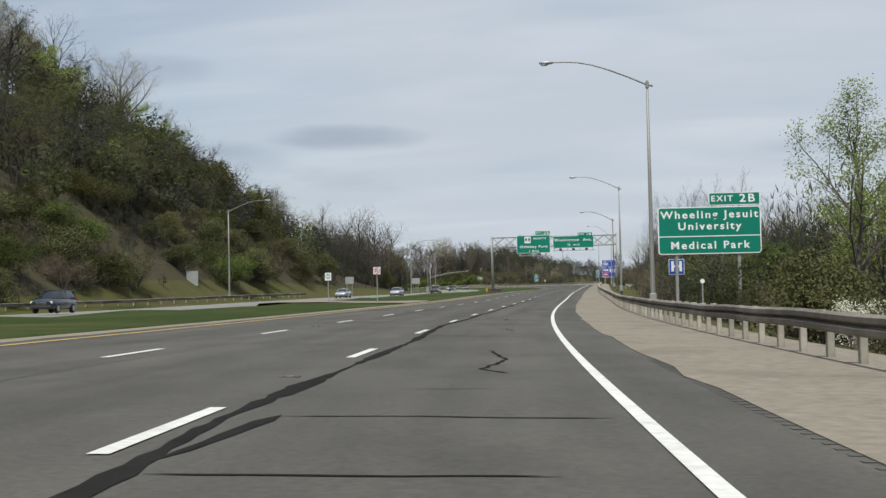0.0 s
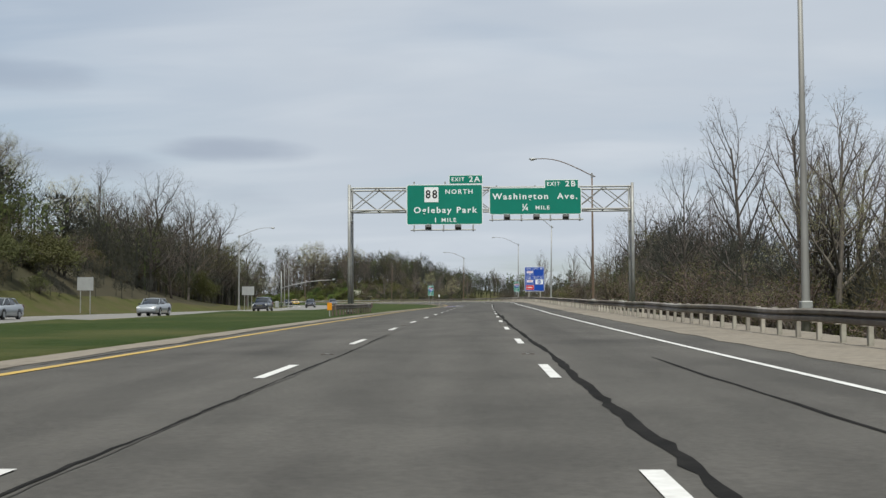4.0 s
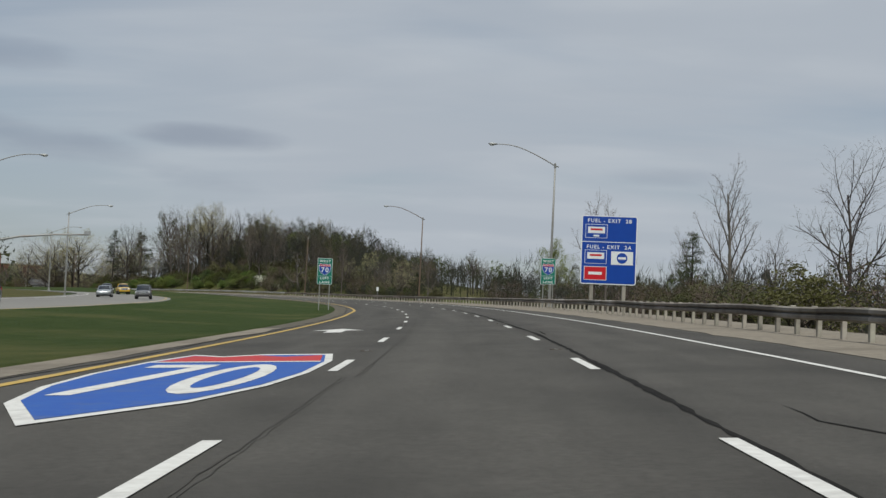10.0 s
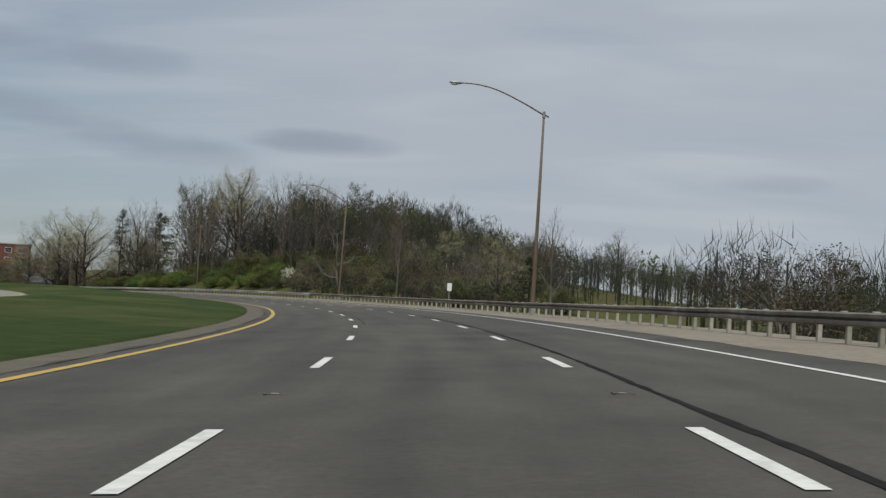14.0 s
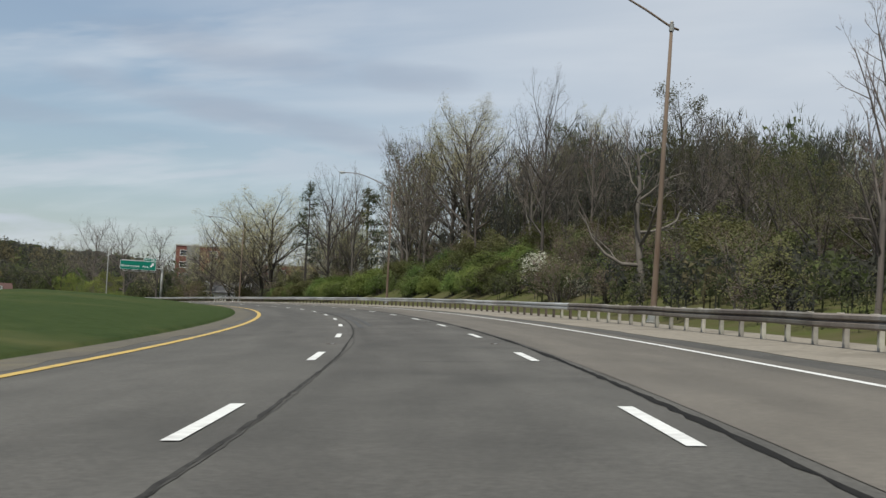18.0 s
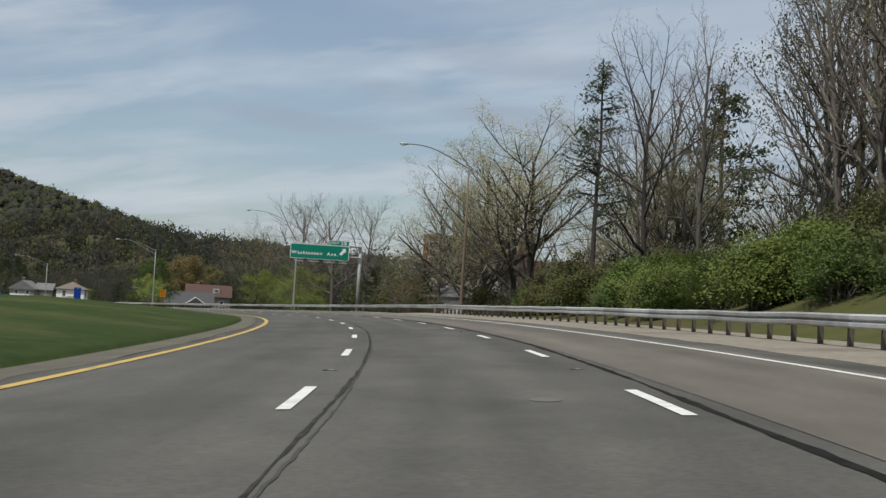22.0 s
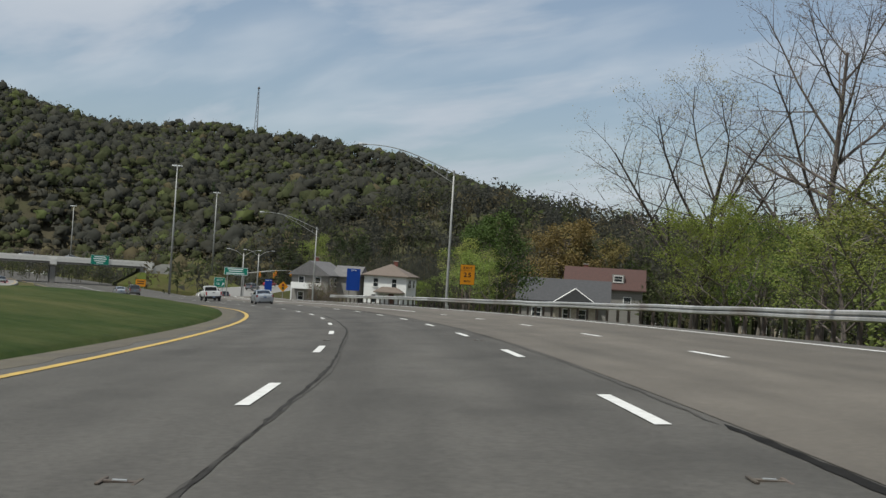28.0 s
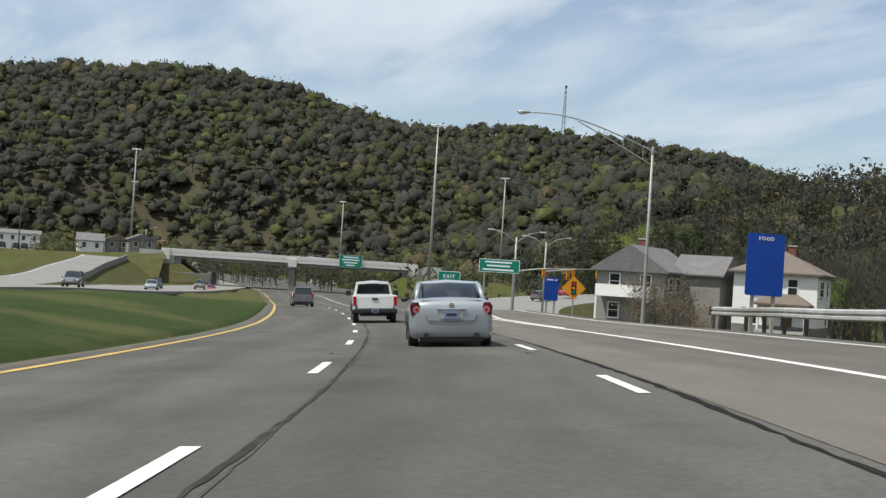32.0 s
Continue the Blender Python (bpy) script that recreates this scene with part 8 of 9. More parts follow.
# raised ground with the car park and low houses beyond the ramp
bm = bmesh.new()
for x, y, z in ((-700, 786, 4.7), (-592, 790, 4.7), (-592, 864, 4.7), (-700, 890, 4.7), (-722, 764, -4), (-568, 772, -4), (-575, 868, -4), (-716, 905, -4)):
    bm.verts.new((x, y, z))
bmesh.ops.convex_hull(bm, input=bm.verts[:])
terrace = part("terrace", bm, SCRUB, None)
tagged(terrace, "raised grassy ground under the car park", "ground", "", "structure")
lot = part("car_park", boxed(-614, 816, 4.72, 38, 50, 0.06), ASPHALT_PALE, None)
tagged(lot, "pale asphalt car park beyond the ramp", "car park", "", "structure")


small_house(-602, 850.5, 80, 6.5, 8, 3.6, 2.0, SIDING_WHITE, ROOF_GREY, "low white house beside the interchange")
small_house(-604, 858, 80, 6, 8, 4.2, 1.6, SIDING_GREY, ROOF_BROWN, "grey house beside the interchange", "gable_y")
small_house(-597, 862.5, 84, 7, 8, 4.6, 1.6, SIDING_GREY, ROOF_GREY, "grey-blue two-storey house at the bridge end", "gable_y", 2)
small_house(-650, 834, 80, 24, 10, 4.6, 1.2, SIDING_WHITE, ROOF_GREY, "white store with a grey roof beyond the ramp")
small_house(-880, 1030, 60, 15, 9, 5.0, 2.4, SIDING_WHITE, ROOF_GREY, "pale house on the lower hillside")
small_house(-905, 960, 70, 12, 9, 5.0, 2.4, SIDING_WHITE, ROOF_BROWN, "pale house among hillside trees")
small_house(-870, 965, 70, 14, 9, 5.0, 2.2, BRICK_BUFF, ROOF_BROWN, "tan house at the edge of the hillside woods")
small_house(-860, 900, 70, 13, 9, 5.0, 2.4, SIDING_WHITE, ROOF_BROWN, "white house at the foot of the hill")
small_house(-430, 985, 40, 12, 9, 5.0, 2.4, SIDING_WHITE, ROOF_GREY, "white house behind the street")
small_house(-330, 905, 40, 11, 9, 4.0, 2.2, SIDING_WHITE, ROOF_GREY, "white bungalow among the trees", "gable_y")
small_house(-300, 900, 30, 12, 9, 4.0, 2.2, BRICK_BUFF, ROOF_BROWN, "stone bungalow behind the red-roofed house")
small_house(-150, 735, 30, 10, 8, 5.0, 2.2, SIDING_WHITE, ROOF_GREY, "white house half hidden by trees")
small_house(-250, 560, 200, 12, 8, 4.0, 2.0, SIDING_WHITE, ROOF_GREY, "white house inside the curve")
small_house(-300, 600, 200, 10, 8, 4.0, 2.0, BRICK_RED, ROOF_BROWN, "brick house inside the curve")


# ==== red-brick campus building ====
def campus(x, y, z, turn, w, d, h, storeys, label):
    t = thing("campus_building", pose(x, y, z, 0, 0, turn), label, "building")
    part("wall", boxed(0, 0, h / 2 - 3, w, d, h + 6), BRICK_RED, t)
    part("flat_roof", boxed(0, 0, h + 0.2, w + 0.4, d + 0.4, 0.4), CONCRETE, t)
    part("stair_tower", boxed(-w * 0.28, -d / 2 - 0.6, h / 2 - 2, w * 0.16, 1.4, h + 4), CONCRETE_DARK, t)
    for q in range(storeys):
        for k in range(int(w / 4.5)):
            xx = -w / 2 + 2.5 + k * 4.5
            if abs(xx + w * 0.28) > w * 0.1:
                window(t, xx, -d / 2, h - 2.2 - q * 3.6, 2.2, 1.6, "front")
    return t


campus(-220, 863, 9, 25, 24, 16, 15.5, 4, "red-brick campus building with a pale stair tower")
campus(-201, 876, 9, 25, 18, 14, 11.0, 3, "lower red-brick campus wing with a flat roof")


# ==== overpass ====
CONCRETE_WHITE = material("pale_new_concrete", (0.60, 0.59, 0.56), 0.85, second=(0.50, 0.49, 0.46), scale=1.2, amount=0.5, bump=0.2, bump_scale=8)


def overpass():
    t = thing("overpass", pose(-539.6, 883.6, -1.35, 0, 0, 68), "pale concrete road bridge on a wall pier over the motorway", "bridge")
    x0, x1 = -29, 29
    part("deck", boxed((x0 + x1) / 2, 6.5, 7.55, x1 - x0, 13, 0.5), CONCRETE, t)
    # girders, pier wall and abutments: shade under the deck is in their concrete colour
    for y in (0.6, 3.5, 6.5, 9.5, 12.4):
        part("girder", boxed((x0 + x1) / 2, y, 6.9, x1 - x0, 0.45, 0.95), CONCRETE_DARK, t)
    for y in (0.05, 12.95):
        part("fascia", boxed((x0 + x1) / 2, y, 7.45, x1 - x0 + 1, 0.25, 0.75), CONCRETE_WHITE, t)
        part("parapet", boxed((x0 + x1) / 2, y, 8.25, x1 - x0 + 2, 0.3, 0.85, 0.03), CONCRETE_WHITE, t)
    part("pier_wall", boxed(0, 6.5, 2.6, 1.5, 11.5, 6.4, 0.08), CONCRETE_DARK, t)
    part("pier_cap", boxed(0, 6.5, 6.15, 2.0, 12.6, 0.6, 0.05), CONCRETE, t)
    part("cap_block", boxed(0, 0.1, 7.1, 2.0, 0.8, 1.9, 0.05), CONCRETE_WHITE, t)
    for x in (x0 + 2.0, x1 - 2.0):
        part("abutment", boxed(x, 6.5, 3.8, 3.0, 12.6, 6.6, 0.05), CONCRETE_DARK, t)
        part("wing_wall", boxed(x + (-4 if x < 0 else 4), 0.2, 6.6, 8, 0.4, 3.2), CONCRETE, t)
    # low dark retaining wall along the opposite carriageway
    part("retaining_wall", boxed(-18.6, 7.0, 1.5, 0.7, 17, 4.6, 0.05), CONCRETE_DARK, t)
    part("retaining_wall", boxed(-25.0, -1.7, 1.3, 13.2, 0.6, 4.2, 0.05), CONCRETE_DARK, t)
    for x in (x0 + 0.4, x1 - 0.4):
        part("end_post", boxed(x, -0.15, 7.4, 1.2, 0.6, 2.6, 0.04), CONCRETE_WHITE, t)
    for y in (0.05, 12.95):
        n = 26
        for k in range(n + 1):
            part("fence_post", rod(bmesh.new(), (x0 + (x1 - x0) * k / n, y, 8.65), (x0 + (x1 - x0) * k / n, y, 10.4), 0.035, sides=5), RAIL_POST_DARK, t)
        for z in (8.9, 9.6, 10.4):
            part("fence_rail", rod(bmesh.new(), (x0, y, z), (x1, y, z), 0.025, sides=5), RAIL_POST_DARK, t)
    # slopes of earth below the abutments
    for sgn, xe in ((-1, x0 + 3.5), (1, x1 - 3.5)):
        bm = bmesh.new()
        for x, y, z in ((0, 0.4, 5.4), (0, 13, 5.4), (24, 0.4, 5.4), (24, 13, 5.4), (-6.5, -3, 1.5), (-6.5, 16, 1.5), (-7, -4, -1.5), (-7, 18, -1.5), (40, -12, -1.5), (44, 24, -1.5)):
            bm.verts.new((xe + sgn * x, y, z))
        bmesh.ops.convex_hull(bm, input=bm.verts[:])
        b = part("embankment", bm, SCRUB, None)
        b.name = "embankment"
        b.matrix_world = t.matrix_world.copy()
        tagged(b, "rough olive-brown grass embankment under the bridge end", "embankment", "", "structure")
    g = thing("guide_sign", t.matrix_world @ pose(13.4, -0.35, 8.3), "green guide sign fixed to the bridge parapet", "road sign")
    p = panel(g, 0, 0, 5.4, 2.9, SIGN_GREEN, r=0.12)
    for z, w in ((0.95, 3.4), (0.35, 4.0), (-0.3, 3.2), (-0.9, 2.0)):
        bar(p, 0, z, w, 0.26, SIGN_WHITE)
    part("hanger", boxed(-1.5, 0.2, 0.0, 0.12, 0.3, 2.4), GALV, g)
    part("hanger", boxed(1.5, 0.2, 0.0, 0.12, 0.3, 2.4), GALV, g)


overpass()


def side_road(name, label, pts, half, mat, drop=1.2, wall=None):
    """A road through points, with earth sides."""
    pts = np.array(pts, float)
    n = 40
    k = np.linspace(0, len(pts) - 1, n)
    c = np.stack([smooth_curve(np.arange(len(pts), dtype=float), pts[:, j], k) for j in range(3)], -1)
    d = np.gradient(c[:, :2], axis=0)
    d /= np.linalg.norm(d, axis=1, keepdims=True)
    nrm = np.stack([d[:, 1], -d[:, 0]], -1)
    rows = []
    deep = np.maximum(drop, c[:, 2:] + 2.2)
    for o, k in ((-half, 1), (-half, 0), (half, 0), (half, 1)):
        rows.append(np.concatenate([c[:, :2] + nrm * (o + math.copysign(1, o) * k * deep * 1.7), c[:, 2:] - k * deep], 1))
    faces, idx = [], []
    for a in range(3):
        for i in range(n - 1):
            faces.append((a * n + i, (a + 1) * n + i, (a + 1) * n + i + 1, a * n + i + 1))
            idx.append(0 if a == 1 else 1)
    r = mesh_object(name, np.concatenate(rows), faces, [mat, SCRUB], None, "", idx)
    tagged(r, label, "road", "", "structure")
    e = [np.concatenate([c[:, :2] + nrm * o, c[:, 2:] + 0.02], 1) for o in (-half + 0.5, -half + 0.66)]
    mesh_object("edge_line", np.concatenate(e), [(i, n + i, n + i + 1, i + 1) for i in range(n - 1)], WHITE_PAINT, r)
    if wall:
        # low parapet wall where the road climbs
        w0, w1 = wall
        ring = [(half + 0.1, -0.6), (half + 0.1, 0.85), (half + 0.4, 0.85), (half + 0.4, -0.6)]
        sel = np.where((c[:, 0] < w0) & (c[:, 0] > w1))[0]
        rows = [np.concatenate([c[sel, :2] + nrm[sel] * o, c[sel, 2:] + dz], 1) for o, dz in ring]
        k = len(sel)
        quads = [(a * k + i, (a + 1) % 4 * k + i, (a + 1) % 4 * k + i + 1, a * k + i + 1) for a in range(4) for i in range(k - 1)] + [(0, k, 2 * k, 3 * k), (4 * k - 1, 3 * k - 1, 2 * k - 1, k - 1)]
        mesh_object("parapet_wall", np.concatenate(rows), quads, CONCRETE_DARK, r, "low dark concrete wall along the ramp")
    return r


side_road("ramp_road", "pale slip road climbing to the bridge", [(-340, 770, 1.3), (-380, 785, 1.15), (-412.6, 797.6, 1.05), (-460.7, 813.8, 1.15), (-501, 825.4, 2.1), (-537.5, 837.7, 3.6), (-554.6, 843.5, 4.6), (-575, 847, 5.2)], 5.0, ASPHALT_PALE, 1.6, (-462, -552))
side_road("cross_street", "asphalt street leading onto the bridge", [(-556.5, 859.2, 6.45), (-561, 848, 5.6), (-568, 830, 4.95), (-583, 795, 4.7)], 6.0, ASPHALT_PALE, 1.6)
side_road("side_street", "asphalt street at the foot of the exit ramp", [(-352, 836, 1.7), (-385, 852, 0.9), (-420, 872, 1.2), (-446, 896, 2.2), (-464, 926, 3.4)], 7.5, ASPHALT_PALE, 0.8)


# ==== tall masts, signals, signs round the interchange ====
def high_mast(x, y, base, top):
    t = thing("high_mast_lamp", pose(x, y, base), "very tall steel lighting mast with a ring of lamps", "street lamp", "high lighting masts")
    h = top - base
    part("mast", tube(bmesh.new(), [(0, 0, -1), (0, 0, h * 0.5), (0, 0, h - 0.4)], [0.34, 0.24, 0.13], 10), GALV, t, smooth=True)
    part("lamp_ring", tube(bmesh.new(), [(0.85 * math.cos(a), 0.85 * math.sin(a), h - 0.3) for a in np.linspace(0, math.tau, 13)], [0.06] * 13, 5), GALV, t)
    for k in range(6):
        a = k * math.tau / 6
        part("lamp_arm", rod(bmesh.new(), (0, 0, h - 0.3), (0.9 * math.cos(a), 0.9 * math.sin(a), h - 0.3), 0.04, sides=5), GALV, t)
        part("lamp_head", boxed(1.0 * math.cos(a), 1.0 * math.sin(a), h - 0.42, 0.5, 0.5, 0.26, 0.06), SIGN_WHITE, t)


high_mast(-468.7, 883.4, 0.0, 32.9)
high_mast(-571.6, 957.3, 4.0, 33.6)
high_mast(-680.3, 954.5, 3.0, 29.0)
high_mast(-613.6, 863.9, 4.5, 34.8)
high_mast(-760, 900, 5.0, 34.0)

tw = thing("radio_tower", pose(-1344, 1463, float(land(np.array([-1344.0]), np.array([1463.0]))[0]) - 1), "slim steel lattice radio tower on the wooded ridge", "tower")
th = 199.4 - tw.matrix_world.translation.z
for k in range(3):
    a = k * math.tau / 3
    part("tower_leg", rod(bmesh.new(), (2.6 * math.cos(a), 2.6 * math.sin(a), 0), (0.5 * math.cos(a), 0.5 * math.sin(a), th), 0.32, 0.22, 5), RAIL_POST_DARK, tw)
for q in range(12):
    f0, f1 = q / 12, (q + 1) / 12
    for k in range(3):
        a, b = k * math.tau / 3, (k + 1) * math.tau / 3
        r0, r1 = 2.6 - 2.1 * f0, 2.6 - 2.1 * f1
        part("tower_brace", rod(bmesh.new(), (r0 * math.cos(a), r0 * math.sin(a), th * f0), (r1 * math.cos(b), r1 * math.sin(b), th * f1), 0.14, sides=4), RAIL_POST_DARK, tw)
part("antenna", boxed(0, 0, th - 1.5, 1.8, 1.8, 1.6), RAIL_POST_DARK, tw)

SIGNAL = material("amber_signal_housing", (0.55, 0.26, 0.01), 0.5, second=(0.48, 0.22, 0.01), scale=3, amount=0.4)


def signal_mast(x, y, z, turn, reach, lamps):
    t = thing("traffic_signal", pose(x, y, z, 0, 0, turn), "steel signal mast with amber traffic lights and twin street lamps", "traffic light")
    part("mast", tube(bmesh.new(), [(0, 0, -1), (0, 0, 5), (0, 0, 9.5)], [0.16, 0.14, 0.1], 8), GALV, t, smooth=True)
    part("signal_arm", tube(bmesh.new(), [(0, 0, 5.6), (reach * 0.5, 0, 6.1), (reach, 0, 6.3)], [0.1, 0.08, 0.06], 8), GALV, t, smooth=True)
    for k in range(lamps):
        xx = reach * (0.55 + 0.45 * k / max(lamps - 1, 1))
        h = part("signal_head", boxed(xx, -0.12, 5.6, 0.38, 0.3, 1.1, 0.03), SIGNAL, t)
        for q in range(3):
            part("signal_lens", rod(bmesh.new(), (xx, -0.30, 5.95 - q * 0.34), (xx, -0.26, 5.95 - q * 0.34), 0.12, sides=12), SIGN_BLACK if q != 1 else SIGN_RED, h)
    for sx in (-1, 1):
        part("lamp_arm", tube(bmesh.new(), [(0, 0, 8.9), (sx * 1.4, 0, 9.9), (sx * 2.6, 0, 10.2)], [0.06, 0.05, 0.04], 6), GALV, t, smooth=True)
        part("lamp_head", boxed(sx * 2.95, 0, 10.2, 0.75, 0.3, 0.16, 0.04), SIGN_BACK, t)


signal_mast(-383, 851, 0.6, 60, 6, 2)
signal_mast(-404, 868, 1.0, 60, 7, 2)
signal_mast(-660, 880, 4.0, 60, 7, 3)

g = thing("guide_sign", pose(-372.9, 843.2, 1.0, 0, 0, 62), "wide green direction sign on two posts at the street", "road sign")
for x in (-1.5, 1.5):
    part("sign_post", boxed(x, 0.1, 2.8, 0.16, 0.16, 7.2), GALV, g)
p = panel(g, 0, 5.6, 4.2, 1.35, SIGN_GREEN, r=0.1)
for z, w in ((5.98, 2.8), (5.6, 2.4), (5.2, 3.2)):
    bar(p, -0.1, z, w, 0.16, SIGN_WHITE)
g = thing("exit_sign", pose(-343.1, 821.8, 2.0, 0, 0, 66), "small green exit gore sign with a white arrow", "road sign")
for x in (-0.5, 0.5):
    part("sign_post", boxed(x, 0.06, 1.2, 0.1, 0.08, 4.4), GALV, g)
p = panel(g, 0, 2.9, 1.7, 1.5, SIGN_GREEN, r=0.08, edge=0.04)
words(p, "EXIT", 0, 3.25, 0.36)
words(p, "2B", -0.25, 2.65, 0.4)
part("exit_arrow", prism(bmesh.new(), [(0.3, 2.42), (0.4, 2.36), (0.6, 2.62), (0.7, 2.55), (0.68, 2.9), (0.38, 2.82), (0.48, 2.74)][::-1], -0.02, -0.008), SIGN_WHITE, p)
g = thing("warning_sign", pose(-323.6, 820.3, 2.3, 0, 0, 62), "amber signal-ahead warning sign on a post", "road sign")
part("sign_post", boxed(0, 0.06, 1.0, 0.09, 0.07, 4.2), GALV, g)
p = part("sign_panel", boxed(0, 0, 2.75, 1.05, 0.03, 1.05, 0.0, pose(0, 0, 0, 0, 45, 0)), SIGN_YELLOW, g)
part("signal_symbol", boxed(0, -0.03, 2.75, 0.3, 0.02, 0.8), SIGN_BLACK, p)
for q, mt in enumerate((SIGN_RED, SIGN_YELLOW, SIGN_GREEN)):
    part("symbol_disc", rod(bmesh.new(), (0, -0.05, 3.0 - q * 0.25), (0, -0.04, 3.0 - q * 0.25), 0.085, sides=12), mt, p)
g = thing("warning_sign", pose(-430, 854.6, 0.0, 0, 0, 66), "square orange work-zone sign beside the road", "road sign")
for x in (-0.6, 0.6):
    part("sign_post", boxed(x, 0.06, 0.9, 0.1, 0.08, 3.6), GALV, g)
p = panel(g, 0, 2.6, 2.2, 1.6, SIGN_YELLOW, SIGN_BLACK, r=0.06, edge=0.03)
for z in (2.95, 2.45):
    bar(p, 0, z, 1.5, 0.22, SIGN_BLACK)
t, p = small_sign("reflector_sign", 205, -8.6, "amber reflector board at the rail end", 0.27, 0.43, 0.62, SIGN_YELLOW)
t.matrix_world = stand(188.2, -7.72, 0.0)

# signal mast arm and cabinet at the side road beyond the median
m = thing("signal_mast", stand(398.6, -39.9, -0.6, 0), "grey mast with a long bowed arm beside the opposite road", "traffic light")
part("mast", tube(bmesh.new(), [(0, 0, -1), (0, 0, 4), (0, 0, 8.1)], [0.17, 0.15, 0.12], 10), GALV, m, smooth=True)
part("signal_arm", tube(bmesh.new(), [(0, 0, 4.6), (2.6, -0.1, 5.3), (5.5, -0.2, 5.9), (8.5, -0.3, 6.2), (11.4, -0.4, 6.3)], [0.12, 0.11, 0.09, 0.075, 0.06], 8), GALV, m, smooth=True)
part("arm_clamp", rod(bmesh.new(), (0, 0, 4.35), (0, 0, 4.85), 0.2, sides=10), GALV, m)
part("camera_box", boxed(11.3, -0.4, 6.45, 0.5, 0.3, 0.3), SIGN_BACK, m)
c = thing("control_cabinet", stand(398.0, -40.8, -0.6), "pale metal roadside control cabinet", "cabinet")
part("body", boxed(0, 0, 0.85, 0.75, 0.6, 1.7, 0.03), SIGN_BACK, c)
part("door", boxed(0, -0.31, 0.85, 0.66, 0.03, 1.5, 0.01), SIGN_BACK, c)
# utility poles near the interchange
for x, y in ((-395, 880), (-440, 915), (-330, 868), (-300, 838), (-345, 880), (-592, 856), (-591, 861.5), (-596, 845), (-593, 831)):
    u = thing("utility_pole", pose(x, y, sits(x, y)), "dark timber utility pole with a cross-arm", "utility pole", "utility poles")
    part("pole", tube(bmesh.new(), [(0, 0, -0.8), (0, 0, 10.5)], [0.16, 0.11], 8), BARK_DARK, u, smooth=True)
    part("cross_arm", boxed(0, 0, 9.6, 2.4, 0.12, 0.14, 0, pose(0, 0, 0, 0, 0, 50)), BARK_DARK, u)
# trees round the street
for kind, x, y, h, wd in (("spring", -474.7, 935.4, 22, 1.15), ("pine", -462, 932, 22, 0.9), ("pine", -455, 944, 24, 0.9), ("conifer", -470, 925, 20, 1.3), ("pine", -448, 930, 20, 1.0), ("pine", -480, 950, 22, 1.0), ("conifer", -478, 926, 21, 1.6), ("conifer", -464, 941, 23, 1.6),
                          ("russet", -400, 950, 14, 1.2), ("olive", -380, 930, 13, 1.2), ("bare_b", -360, 900, 13, 1.2), ("brush", -346, 846, 4.5, 1.3), ("brush", -341, 843, 5.0, 1.1), ("russet", -420, 965, 15, 1.2), ("spring", -372, 890, 10, 1.3), ("olive", -320, 880, 12, 1.3), ("bare_c", -310, 865, 11, 1.2)):
    plant(kind, x, y, sits(x, y) - 0.2, h, random.uniform(0, 360), wd)


# trees close behind the houses
plant("green", -345, 880, sits(-345, 880) - 0.3, 9, 40, 1.1)
plant("russet", -330, 895, sits(-330, 895) - 0.3, 12, 140, 1.2)


# ==== vehicles ====
RUBBER = material("tyre_rubber", (0.018, 0.018, 0.019), 0.85, second=(0.03, 0.03, 0.03), scale=6, amount=0.5)
RIM = material("alloy_rim", (0.42, 0.43, 0.44), 0.35, 0.7)
CAR_GLASS = material("tinted_car_glass", (0.012, 0.015, 0.018), 0.05, spec=0.7)
LAMP_RED = material("red_tail_lamp", (0.32, 0.006, 0.008), 0.2, spec=0.6)
LAMP_DARK = material("smoked_red_lamp", (0.085, 0.008, 0.012), 0.15, spec=0.6)
LAMP_PINK = material("pink_lamp_ring", (0.36, 0.16, 0.17), 0.2, spec=0.6)
LAMP_CLEAR = material("clear_lamp", (0.7, 0.7, 0.68), 0.15, spec=0.6)
BLACK_TRIM = material("black_plastic_trim", (0.02, 0.02, 0.021), 0.6)
CHROME = material("chrome", (0.7, 0.7, 0.7), 0.15, 1.0)
PLATE = material("blue_number_plate", (0.16, 0.22, 0.32), 0.5)


def paint(name, colour, metal=0.0):
    m = material(name, colour, 0.28, metal, second=tuple(c * 0.86 for c in colour), scale=0.8, amount=0.4, spec=0.5)
    m.node_tree.nodes["Principled BSDF"].inputs["Coat Weight"].default_value = 0.6
    return m


def loft(parent, name, stations, mat, label=""):
    """A shell through stations of (y, half outline); an outline runs from the low middle round to the top middle."""
    bm, rings = bmesh.new(), []
    for y, half in stations:
        full = [(x, z) for x, z in half] + [(-x, z) for x, z in half[::-1] if x > 1e-4]
        rings.append([bm.verts.new((x, y, z)) for x, z in full])
    n = len(rings[0])
    for a, b in zip(rings, rings[1:]):
        for k in range(n):
            bm.faces.new((a[k], a[(k + 1) % n], b[(k + 1) % n], b[k]))
    bm.faces.new(rings[0]), bm.faces.new(rings[-1][::-1])
    bmesh.ops.recalc_face_normals(bm, faces=bm.faces[:])
    for e in bm.edges:
        e.smooth = len(e.link_faces) < 2 or e.calc_face_angle(0) < 0.75
    return part(name, bm, mat, parent, label, smooth=True)


